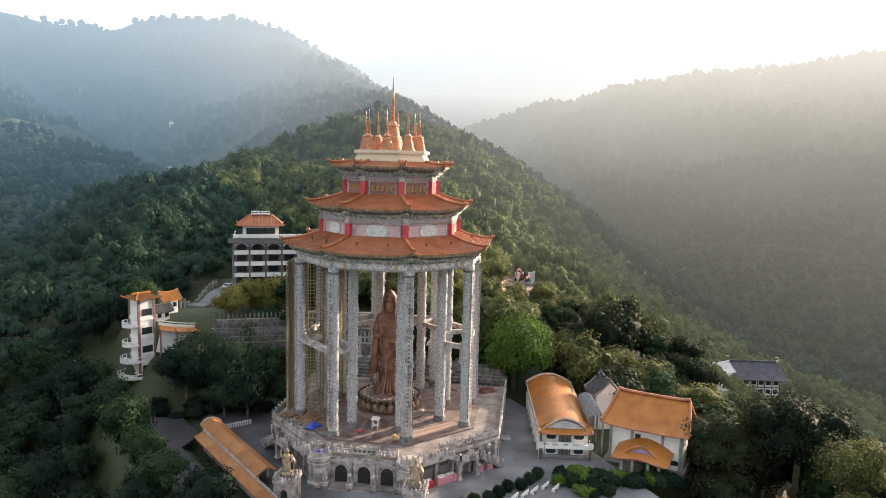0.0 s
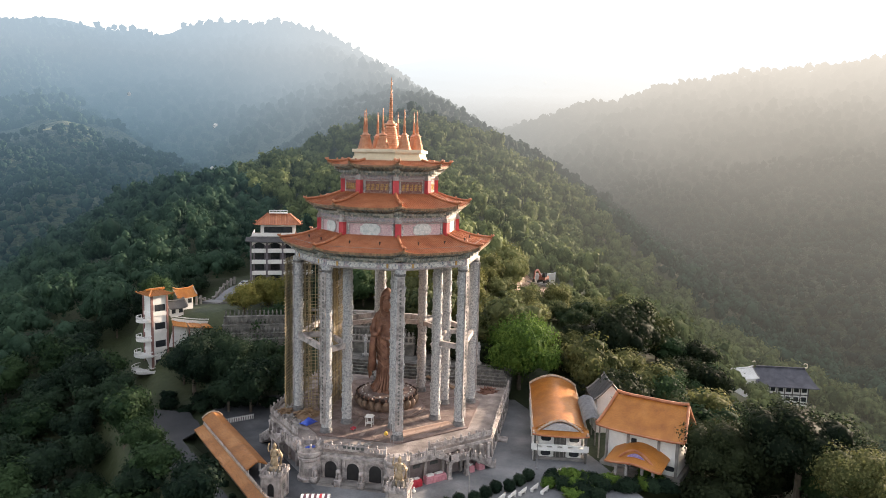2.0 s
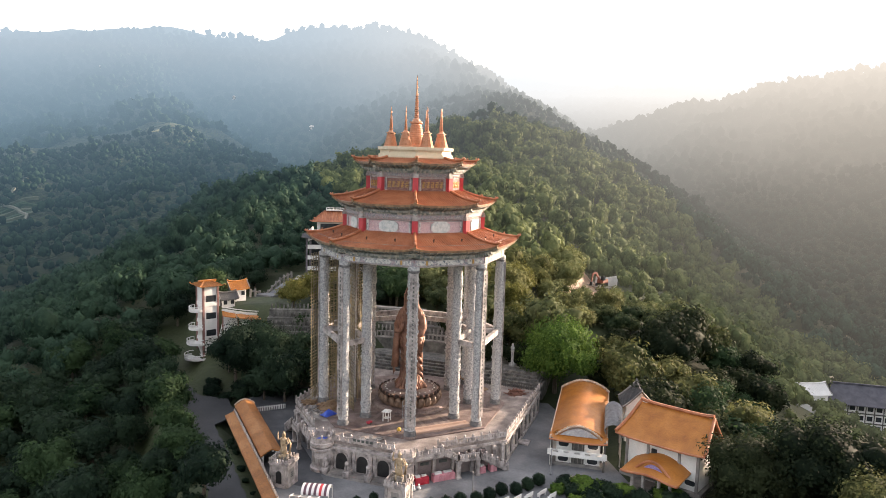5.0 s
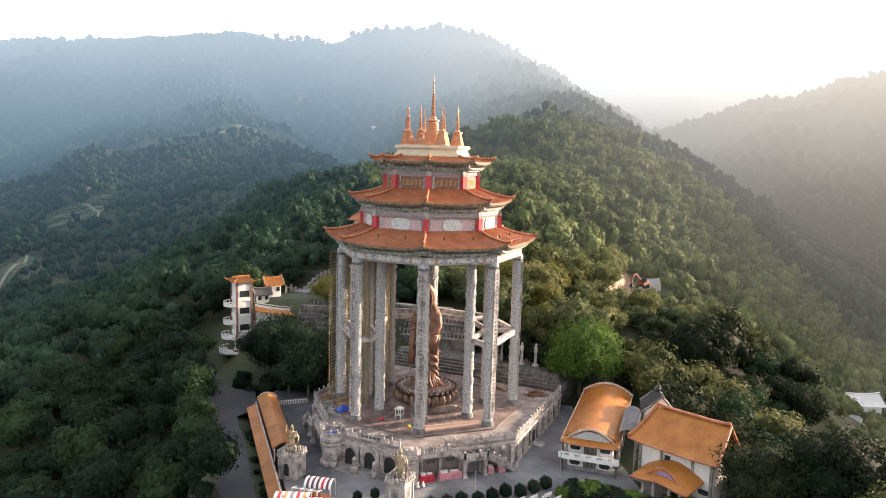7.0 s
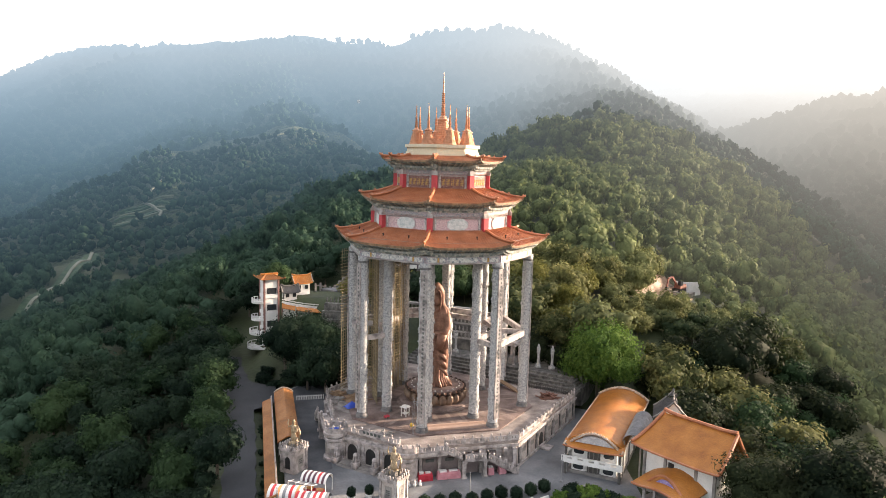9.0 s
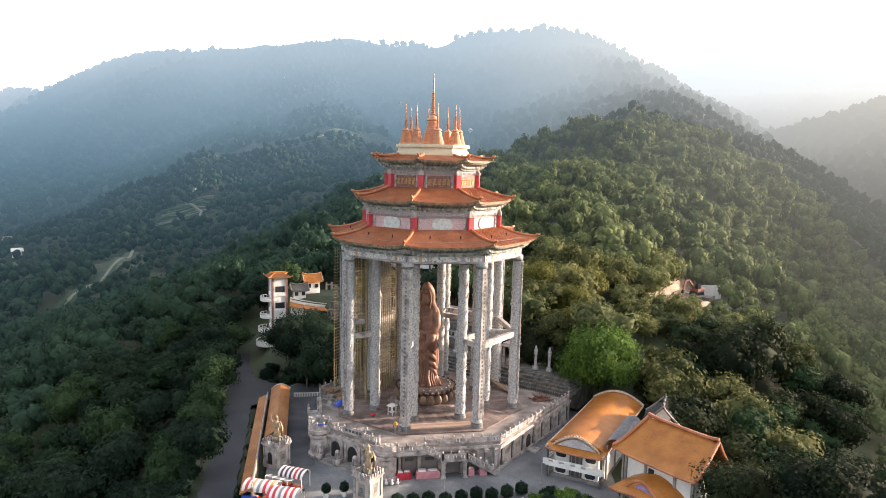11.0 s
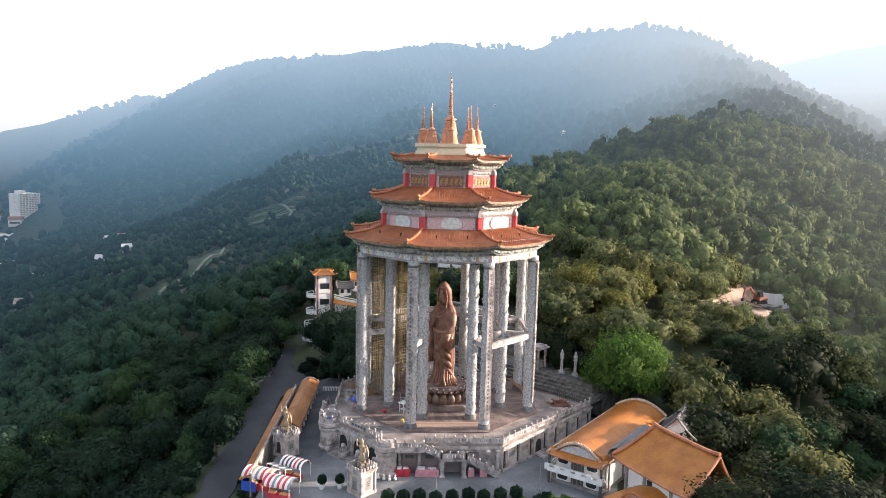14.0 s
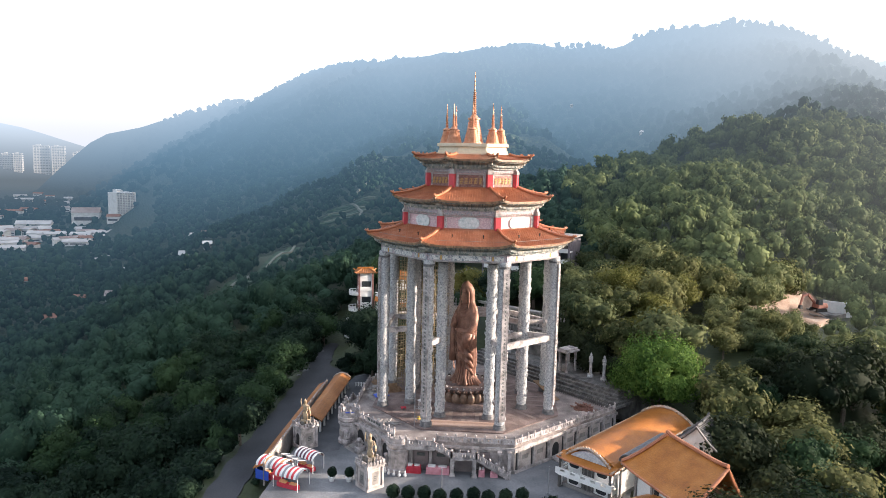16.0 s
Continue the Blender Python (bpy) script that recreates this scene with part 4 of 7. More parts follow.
court = part("forecourt", Geo().prism([(-29.5, -44), (20, -48), (29, -16), (33, 3), (29, 6), (-20, 34), (-27, 27), (-29, 10)], GROUND_Z - 2, GROUND_Z + 0.12), ASPHALT)
tagged(court, "pale grey paved forecourt round the terrace", "pavement", kind="structure")
# thin darker sheet: the shade on the forecourt's left, put into the paving colour
lane = part("lane", Geo().prism([(-29.2, -12), (-24.5, -16.5), (-21.5, -14.5), (-21.2, 7.8), (-2, 28.6), (-19.5, 33.5), (-27, 26.5), (-29, 10)], GROUND_Z, GROUND_Z + 0.126), LANE)
tagged(lane, "lane between the gallery and the terrace, coloured dark for its shade", "pavement", kind="structure")
g = Geo()
rows = []
for i in range(75):
    y = -75 + i * 2.0
    rx = -36.3 - 1.0 * ease((y - 0) / 30) - 1.6 * ease((y - 30) / 18) + 2.6 * ease((y - 52) / 20)
    left = 2.6 - 1.1 * ease((y - 40) / 14) + 0.25 * math.sin(i * 1.7)
    right = 2.6 - 1.0 * ease((y - 40) / 14) + 5.2 * ease((y - 16) / 6) * ease((36 - y) / 5) + 0.2 * math.sin(i * 2.3)
    z = -5.35 - max(0, -y - 20) * 0.08
    rows.append([(rx - left, y, z), (rx - left * 0.5, y, z + 0.05), (rx, y, z + 0.06), (rx + right * 0.5, y, z + 0.05), (rx + right, y, z)])
tagged(part("road", g.sheet([r[::-1] for r in rows], 0.25), ROAD := mat("dark_road", (0.024, 0.026, 0.031), (0.038, 0.041, 0.047), (0.052, 0.053, 0.058), scale=0.15, fine=30)), "dark grey asphalt road down the hill", "road", kind="structure")

# ---- gate piers with gilt guardians ----
def guardian_mesh():
    """A standing armoured figure with one arm raised, as one plain shape."""
    g = Geo()
    g.lathe([(0.75, -0.2), (0.7, 0.15), (0.5, 0.35)], 12)
    g.lathe([(0.42, 0.3), (0.5, 0.8), (0.36, 1.5), (0.33, 1.9), (0.46, 2.5), (0.44, 2.85), (0.16, 3.05)], 14, squash=0.7)
    g.lathe([(0.13, 3.0), (0.24, 3.15), (0.23, 3.45), (0.28, 3.52), (0.13, 3.8), (0.03, 4.05)], 12)
    g.tube([(0.42, 0, 2.75), (0.82, 0.1, 2.5), (0.78, 0.3, 3.2), (0.66, 0.3, 3.9)], 0.14, 6, 0.08)
    g.tube([(-0.42, 0, 2.75), (-0.78, 0.15, 2.2), (-0.5, 0.42, 1.95)], 0.15, 6, 0.1)
    g.tube([(-0.5, -0.2, 2.9), (-0.85, -0.35, 2.0), (-0.7, -0.3, 0.5)], 0.12, 5, 0.2)
    g.tube([(0.5, -0.2, 2.8), (0.75, -0.4, 1.6), (0.6, -0.3, 0.4)], 0.1, 5, 0.16)
    return g.mesh("guardian_statue", GOLD, True)


GUARD = guardian_mesh()
ROCK = mat("rockery", (0.10, 0.09, 0.08), (0.26, 0.23, 0.20), scale=2, bump=0.8)
for x, y, turn, lab in ((-27.7, -13.6, 135, "grey stone gate pier with an arched niche beside the gallery"), (-13.8, -27.4, 135, "pale stone gate pier with inscribed faces beside the hedge")):
    p = thing("gate_pier", lab, "pier", pose(x, y, GROUND_Z, 0, 0, turn) @ Matrix.Diagonal((0.76, 0.76, 1, 1)), "gate piers")
    face_stone = STONE if x < -20 else PANEL_STONE
    part("body", Geo().box((0, 0, 1.9), (3.8, 3.8, 3.8)).box((0, 0, 0.3), (4.2, 4.2, 0.6)), face_stone, p)
    part("cornice", Geo().box((0, 0, 3.75), (4.3, 4.3, 0.3)).box((0, 0, 4.0), (4.6, 4.6, 0.25)), STONE, p)
    for s in range(4):
        q = Matrix.Rotation(radians(90 * s), 4, "Z")
        o = part("niche", arch_mesh(1.3, 2.0, 0.06), DARK, p, "dark arched niche") if s == 0 and x < -20 else part("panel", Geo().box((0, 0, 1.2), (1.6, 0.1, 2.0)), CONCRETE, p)
        o.matrix_basis = q @ pose(0, 1.9, 0.75)
        if s or x > -20:
            for z in (1.5, 1.2, 0.9):
                part("lettering_bar", Geo().box((0, 0.06, z), (0.9, 0.06, 0.12)), SLATE, o)
        for e in (-1, 1):
            part("corner_pilaster", Geo().box((e * 1.75, 0.1, 1.9), (0.4, 0.3, 3.4)), STONE, p).matrix_basis = q @ pose(0, 1.9, 0)
        for i in range(6):
            part("battlement", Geo().box((-1.9 + i * 0.76, 2.1, 4.42), (0.42, 0.25, 0.6)), STONE, p).matrix_basis = q
    r = random.Random(int(x))
    for i in range(16):
        g = Geo().box((r.uniform(-1.3, 1.3), r.uniform(-1.3, 1.3), 4.4 + r.uniform(0, 0.3)), (r.uniform(0.5, 1.0), r.uniform(0.5, 1.0), r.uniform(0.6, 1.3)), r.uniform(0, 90), 0.5)
        part("rock", g, ROCK, p)
    s = tagged(new("guardian_statue", GUARD), "gilt standing temple guardian figure on top of a stone pier", "statue", "gilt guardians")
    s.matrix_world = pose(x, y, GROUND_Z + 4.7, 0, 0, turn) @ Matrix.Diagonal((1.15, 1.15, 1.0, 1))

# ---- lotus pedestal and bronze figure ----
lotus = thing("lotus_pedestal", "round bronze lotus pedestal with two rows of petals", "pedestal", pose(-0.5, 0.5, 0.2) @ Matrix.Diagonal((1.2, 1.2, 1.02, 1)))
part("base_ring", Geo().lathe([(6.1, 0), (6.1, 0.25), (5.7, 0.32), (5.6, 0.6), (5.2, 0.75)], 48), PAVING, lotus)
part("core", Geo().lathe([(4.4, 0.6), (4.2, 1.6), (4.1, 2.2), (4.5, 2.6), (4.7, 2.9), (4.5, 3.1)], 40), BRONZE, lotus)
part("top_plate", Geo().lathe([(4.4, 3.05), (4.4, 3.2), (4.2, 3.25)], 40), PAVING, lotus)


def petal(w, h, out, curl):
    """A cupped petal that bulges outwards and closes to a blunt tip."""
    rows = []
    for i in range(8):
        t = i / 7
        half = w / 2 * (math.sin(math.pi * (0.22 + 0.74 * t)) ** 0.6)
        rows.append([(out * math.sin(math.pi * 0.75 * t) + curl * t * t - 0.35 * w * s * s, s * half, h * t) for s in (-1, -0.6, -0.2, 0.2, 0.6, 1)])
    return Geo().sheet(rows, 0.12)


P_LOW, P_TOP = petal(1.35, 2.15, 0.8, -0.1).mesh("petal", PETAL := mat("worn_bronze_petal", (0.12, 0.075, 0.055), (0.21, 0.14, 0.10), (0.30, 0.21, 0.155), rough=0.55, metal=0.15, scale=0.9, fine=6), True), petal(0.85, 0.8, 0.35, 0.1).mesh("rim_petal", DARK_BRONZE := mat("dark_bronze_rim", (0.05, 0.035, 0.03), (0.09, 0.06, 0.05), rough=0.5, metal=0.5, scale=1.5), True)
for i in range(24):
    part("petal", P_LOW, None, lotus).matrix_basis = Matrix.Rotation(radians(15 * i), 4, "Z") @ pose(4.35, 0, 0.6)
for i in range(30):
    part("rim_petal", P_TOP, None, lotus).matrix_basis = Matrix.Rotation(radians(12 * i + 6), 4, "Z") @ pose(4.5, 0, 2.5)
SEED = Geo().lathe([(0.11, 0), (0.11, 0.1), (0.06, 0.16)], 8).mesh("lotus_seed", WHITE)
for i in range(24):
    part("lotus_seed", SEED, None, lotus, "pale knob on the rim").matrix_basis = Matrix.Rotation(radians(15 * i), 4, "Z") @ pose(3.85, 0, 3.24)


def figure_mesh():
    """The hooded, robed standing figure, as one plain shape lofted from rounded sections with folds. Faces local -y."""
    g = Geo()
    n = 56
    # height, half width, half depth, sideways, forward, fold depth
    sect = ((0.0, 2.75, 2.2, 0.1, 0.1, 0.10), (0.35, 2.7, 2.1, 0.1, 0.1, 0.13), (0.9, 2.2, 1.75, 0.05, 0.05, 0.14), (1.6, 1.8, 1.5, 0.0, 0.0, 0.13), (2.6, 1.62, 1.42, 0.15, 0.0, 0.11), (4.0, 1.75, 1.5, 0.3, 0.0, 0.09),
            (5.6, 1.92, 1.55, 0.34, -0.1, 0.07), (7.2, 1.95, 1.6, 0.2, -0.1, 0.06), (8.8, 2.15, 1.6, 0.05, -0.1, 0.05), (10.4, 2.3, 1.6, 0.0, -0.05, 0.045), (11.8, 2.45, 1.55, 0.0, 0.0, 0.04),
            (13.0, 2.5, 1.45, 0.0, 0.1, 0.035), (14.0, 2.5, 1.38, 0.0, 0.15, 0.03), (14.6, 2.3, 1.3, 0.0, 0.18, 0.02), (15.0, 1.9, 1.2, 0.0, 0.2, 0.015), (15.4, 1.52, 1.12, 0.0, 0.25, 0.015), (16.1, 1.36, 1.15, 0.0, 0.25, 0.01), (17.0, 1.38, 1.2, 0.0, 0.2, 0.01),
            (17.8, 1.34, 1.2, 0.0, 0.1, 0.0), (18.4, 1.2, 1.1, 0.0, -0.05, 0.0), (18.95, 0.9, 0.9, 0.0, -0.15, 0.0), (19.35, 0.5, 0.55, 0.0, -0.25, 0.0), (19.6, 0.12, 0.15, 0.0, 0.1, 0.0))
    p, f = [], []
    for z, a, b, dx, dy, fold in sect:
        for i in range(n):
            t = 2 * math.pi * i / n
            k = 1 + 1.5 * fold * math.sin(13 * t + 0.14 * z) + 1.1 * fold * math.sin(5 * t - 0.25 * z)
            # the hood is hollowed round the face
            hollow = 0.78 * max(0.0, -math.sin(t)) ** 2 * ease((z - 14.4) / 0.8) * ease((18.3 - z) / 0.7)
            p.append((dx + a * math.cos(t) * k, dy + b * math.sin(t) * k * (1 - hollow), z))
    for s in range(len(sect) - 1):
        for i in range(n):
            f.append((s * n + i, s * n + (i + 1) % n, (s + 1) * n + (i + 1) % n, (s + 1) * n + i))
    f.append(tuple(range(n - 1, -1, -1)))
    g.add(p, f)
    # face and topknot inside the hood, and the rolled edge of the hood that runs down to the chest
    g.lathe([(0.1, 0), (0.55, 0.25), (0.8, 0.9), (0.8, 1.6), (0.62, 2.2), (0.2, 2.6)], 18, (0, -0.5, 15.1), 0.92)
    g.lathe([(0.45, 0), (0.55, 0.35), (0.35, 0.9), (0.1, 1.2)], 12, (0, -0.55, 17.4))
    g.tube([(-1.35, -0.85, 13.6), (-1.12, -0.75, 15.0), (-1.2, -0.62, 16.6), (-1.05, -0.75, 17.9), (0, -0.95, 18.85), (1.05, -0.75, 17.9), (1.2, -0.62, 16.6), (1.12, -0.75, 15.0), (1.35, -0.85, 13.6)], 0.15, 8)
    # necklace folds across the chest
    for z0, w0 in ((14.3, 0.9), (13.7, 1.2), (13.0, 1.45)):
        g.tube([(-w0, -0.95, z0 + 0.5), (-w0 * 0.5, -1.35, z0), (0, -1.5, z0 - 0.2), (w0 * 0.5, -1.35, z0), (w0, -0.95, z0 + 0.5)], 0.13, 6)
    # the raised hand with its sleeve
    g.tube([(-1.5, 0.2, 14.0), (-2.2, -0.1, 13.1), (-2.6, -0.6, 11.8), (-2.2, -1.4, 10.8), (-1.2, -1.9, 11.3)], 0.85, 10, 0.5)
    g.tube([(-1.2, -1.9, 11.2), (-0.85, -2.1, 12.0), (-0.75, -2.1, 12.6)], 0.42, 8, 0.3)
    g.tube([(-0.75, -2.1, 12.5), (-0.72, -2.15, 13.0), (-0.7, -2.05, 13.7)], 0.32, 8, 0.12)
    g.tube([(-2.2, -1.2, 10.8), (-2.5, -1.0, 9.0), (-2.6, -0.8, 6.4), (-2.75, -0.7, 3.9)], 0.55, 8, 0.85)
    # the arm held across the waist, with a wide hanging sleeve
    g.tube([(1.5, 0.2, 14.0), (2.25, -0.1, 13.1), (2.7, -0.6, 11.7), (2.6, -1.2, 10.7), (1.6, -1.9, 10.3), (0.3, -2.2, 10.5)], 0.9, 10, 0.42)
    g.tube([(0.3, -2.3, 10.5), (-0.4, -2.4, 10.7)], 0.36, 8, 0.2)
    g.tube([(2.2, -1.6, 10.3), (2.0, -1.75, 8.9), (1.7, -1.8, 7.6)], 0.95, 10, 0.75)
    g.tube([(2.6, -0.9, 10.2), (2.55, -1.0, 8.6), (2.3, -1.1, 7.2)], 0.6, 8, 0.45)
    # the scarf that falls in scallops at the side, and the long one on the other side
    for i, (z0, w0) in enumerate(((7.0, 0.75), (5.6, 0.8), (4.2, 0.85), (2.9, 0.7))):
        g.tube([(1.7, -1.5, z0 + 0.9), (2.35 + 0.12 * i, -1.2, z0 + 0.2), (2.5 + 0.15 * i, -0.8, z0 - 0.6)], w0 * 0.62, 8, w0 * 0.35)
    rows = []
    for i in range(9):
        t = i / 8
        rows.append([(-2.2 - 0.75 * math.sin(t * 2.4) - 0.22 * j, -0.9 + 0.4 * j - 0.3 * math.sin(t * 5 + j), 9.6 - 6.4 * t - 0.35 * j * t) for j in range(5)])
    g.sheet(rows, 0.3)
    # drapery that sweeps across the skirt, and upright folds below
    for z0, w0 in ((9.0, 2.0), (7.9, 2.05), (6.7, 2.05), (5.4, 1.95)):
        g.tube([(-w0, -0.9, z0 + 1.2), (-w0 * 0.5, -1.65, z0 + 0.3), (0.2, -1.85, z0 - 0.4), (w0 * 0.6, -1.65, z0 - 0.7), (w0 * 1.05, -0.7, z0 - 0.4)], 0.11, 6, 0.17)
    for i in range(13):
        a = radians(185 + i * 14.5)
        g.tube([(1.95 * math.cos(a), 1.55 * math.sin(a), 5.0), (1.85 * math.cos(a + 0.1), 1.55 * math.sin(a + 0.1), 2.6), (2.1 * math.cos(a), 1.75 * math.sin(a), 1.2), (2.75 * math.cos(a), 2.2 * math.sin(a), 0.1)], 0.1, 6, 0.24)
    for x in (-0.7, 0.7):
        g.lathe([(0.45, 0), (0.5, 0.2), (0.3, 0.5)], 10, (x, -2.1, -0.05))
    return g.mesh("bronze_statue", BRONZE, True)


st = tagged(new("bronze_statue", figure_mesh()), "colossal brown bronze robed standing figure on a lotus pedestal", "statue")
st.matrix_world = pose(-0.5, 0.7, 3.5, 0, 0, -45)

# ---- halls beside the terrace ----
def frame_m(ox, oy, ux, uy, z):
    """A pose with x along (ux, uy)."""
    return pose(ox, oy, z, 0, 0, math.degrees(math.atan2(uy, ux)))


def tile_roof(parent, fn, nx, ns, material, name="roof", roll=0.0, label=""):
    """A tiled slope: fn(a, t) gives the point at a in 0..1 along the ridge and t in 0..1 from eave to eave; round rolls run down it."""
    rf = part(name, Geo().sheet([[tuple(fn(i / nx, j / ns)) for i in range(nx + 1)] for j in range(ns + 1)], 0.22), material, parent, label)
    for i in range(nx + 1) if roll else ():
        part("tile_roll", Geo().tube([tuple(Vector(fn(i / nx, j / ns)) + Vector((0, 0, 0.05))) for j in range(ns + 1)], roll, 5), material, rf)
    if not roll:
        rf.data.shade_smooth()
        rf.data.set_sharp_from_angle(angle=0.6)
    return rf


def oct_window(w, h, d=0.1):
    p = [(-0.5, -0.25), (-0.32, -0.5), (0.32, -0.5), (0.5, -0.25), (0.5, 0.25), (0.32, 0.5), (-0.32, 0.5), (-0.5, 0.25)]
    return Geo().add([(x * w, y, z * h) for y in (0, -d) for x, z in p], [tuple(range(15, 7, -1))[::-1]] + [((i + 1) % 8, i, 8 + i, 8 + (i + 1) % 8) for i in range(8)])


GLASS_DARK = mat("dark_window", (0.02, 0.025, 0.03), (0.05, 0.055, 0.06), rough=0.15, scale=1, bump=0)
DOOR_DARK = mat("dark_timber_door", (0.07, 0.07, 0.065), (0.13, 0.12, 0.11), scale=2)
TRIM = mat("roof_trim", (0.42, 0.22, 0.10), (0.55, 0.42, 0.33), (0.62, 0.56, 0.50), scale=3, fine=3, grime=0.4)
CARVED = mat("carved_gable", (0.42, 0.42, 0.46), (0.70, 0.68, 0.68), scale=3, fine=3, bump=0.6, grime=0.4)

W, L = 9.4, 27.5
hall = thing("long_hall", "two-storey white hall under a barrel-shaped orange tiled roof", "hall", frame_m(15.2, -23.8, 0.63, 0.777, GROUND_Z))
part("body", Geo().box((L / 2 + 0.5, -W / 2, 2.8), (L - 2.0, W - 2.0, 5.6)), WHITE, hall)
part("base", Geo().box((L / 2 + 0.3, -W / 2, 0.3), (L - 1.4, W - 0.6, 0.6)), CONCRETE, hall)


def hall_roof(a, t):
    s = 2 * t - 1
    x = 1.6 + (L - 1.6) * a
    return (x, -W / 2 - s * (W / 2 + 0.1), 5.3 + 1.95 * max(0.0, 1 - abs(s) ** 1.8) ** 0.95)


tile_roof(hall, hall_roof, 78, 16, TILE_ORANGE)


def rake(parent, fn, a, r, material, n=16):
    g = Geo().tube([tuple(Vector(fn(a, j / n)) + Vector((0, 0, 0.15))) for j in range(n + 1)], r, 6)
    for j in range(1, n):
        p = Vector(fn(a, j / n))
        g.box((p.x, p.y, p.z + 0.36), (0.26, 0.26, 0.3), 0, 0.5)
    return part("gable_trim", g, material, parent)


rake(hall, lambda a, t: (1.2, -W / 2 - (2 * t - 1) * 3.9, 5.2 + 1.95 * (1 - abs(2 * t - 1) ** 1.8)), 0, 0.2, TRIM)
rake(hall, hall_roof, 1, 0.28, TRIM)
g = Geo()
pts = [(1.25, -W / 2 - s * 3.2, 5.45 + 1.3 * (1 - abs(s) ** 2.0)) for s in [i / 8 - 1 for i in range(17)]]
n = len(pts)
g.add(pts + [(1.75, y, z) for _, y, z in pts], [tuple(range(n)), tuple(range(2 * n - 1, n - 1, -1))] + [(i, (i + 1) % n, n + (i + 1) % n, n + i) for i in range(n)])
part("carved_gable", g, CARVED, hall, "white carved gable panel")
part("gable_wall", Geo().box((1.7, -W / 2, 5.8), (0.5, W - 2.0, 0.9)), TILE_ORANGE, hall)
part("skirt_roof", Geo().sheet([[(0.0, y, 4.85 + 0.25 * abs(2 * (y + W / 2) / W) ** 3), (1.9, y, 5.6)] for y in [-W - 0.2 + i * (W + 0.4) / 16 for i in range(17)]], 0.2), TILE_ORANGE, hall)
part("skirt_edge", Geo().tube([(0.0, y, 4.82 + 0.25 * abs(2 * (y + W / 2) / W) ** 3) for y in [-W - 0.2 + i * (W + 0.4) / 16 for i in range(17)]], 0.14, 6), TILE_RED, hall)
for s, y0 in ((0, 0.0), (1, -W)):
    part("eave_gutter", Geo().bar((0, y0, 5.3), (L, y0, 5.3), 0.3, 0.22), TRIM, hall)
for z, h in ((1.35, 1.2), (4.0, 1.2)):
    for y in (-W / 2 + 2.45, -W / 2 - 2.45):
        o = part("window", Geo().box((1.45, y, z), (0.2, 2.2, h + 0.7)), WHITE, hall)
        wdw = part("pane", oct_window(1.7, 1.0), GLASS_DARK, o, "dark octagonal window")
        wdw.matrix_basis = pose(1.34, y, z, 0, 0, -90)
    part("door", Geo().box((1.48, -W / 2, z - 0.1), (0.25, 2.1, 2.0)), DOOR_DARK, hall)
    for i in range(3):
        part("door_bar", Geo().box((1.36, -W / 2 - 0.7 + i * 0.7, z - 0.1), (0.1, 0.1, 2.0)), CONCRETE, hall)
balc = part("balcony", Geo().box((0.9, -W / 2, 2.3), (1.8, W - 0.2, 0.28)).box((L / 2 + 1, -0.45, 2.3), (L - 2, 1.0, 0.28)), WHITE, hall)
X0, YA, YB = 0.1, -W + 0.3, -0.1
for a, b in (((X0, YA), (1.5, YA)), ((X0, YA), (X0, YB)), ((X0, YB), (L, YB))):
    part("rail", Geo().bar((*a, 3.25), (*b, 3.25), 0.2, 0.18).bar((*a, 2.55), (*b, 2.55), 0.16, 0.55), WHITE, balc)
for i in range(6):
    part("rail_post", Geo().box((X0, YA + i * (YB - YA) / 5, 2.8), (0.3, 0.9, 0.95)), WHITE, balc)
for i in range(8):
    for y in (0.1,):
        part("column", Geo().box((0.9 + i * 3.6, -0.2, 1.1), (0.4, 0.4, 2.2)).box((0.9 + i * 3.6, -0.2, 3.9), (0.32, 0.32, 2.3)), WHITE, hall)
for y in (-0.3, -W + 0.3):
    part("column", Geo().box((0.3, y, 3.9), (0.3, 0.3, 2.6)).box((0.3, y, 1.2), (0.35, 0.35, 2.4)), DOOR_DARK, hall)

# ---- hall with the wide gable roof and porch ----
hall2 = thing("side_hall", "white hall with a wide orange tiled roof and a curved porch", "hall", frame_m(23.9, -30.3, 0.415, -0.91, GROUND_Z))
W2, L2 = 13.6, 14.5
part("body", Geo().box((L2 / 2, 4.8, 3.5), (L2 - 2.2, 6.2, 7.0)), WHITE, hall2)
part("base", Geo().box((L2 / 2, 4.8, 0.1), (L2 - 0.8, 7.6, 1.0)), CONCRETE, hall2)
part("wall_band", Geo().box((L2 / 2, 4.8, 6.75), (L2 - 2.0, 6.4, 0.6)), FRIEZE, hall2)


def hall2_roof(a, t):
    s = 1 - abs(2 * t - 1)
    inset = 1.2 * s
    y = W2 * t if t < 0.5 else W2 / 2 + (t - 0.5) * 3.2
    return (-0.2 + inset + (L2 + 0.4 - 2 * inset) * a, y, 7.1 + 4.1 * s ** 1.18 + 0.35 * (1 - s) ** 2 * abs(2 * a - 1) ** 4)


tile_roof(hall2, lambda a, t: hall2_roof(a, 1 - t), 50, 14, TILE_ORANGE)
for a in (0, 1):
    part("gable_trim", Geo().tube([tuple(Vector(hall2_roof(a, j / 14)) + Vector((0, 0, 0.2))) for j in range(15)], 0.26, 6), TILE_RED, hall2)
part("ridge", Geo().tube([tuple(Vector(hall2_roof(i / 12, 0.5)) + Vector((0, 0, 0.25 + 0.3 * abs(i / 6 - 1) ** 5))) for i in range(13)], 0.3, 6), TILE_RED, hall2)
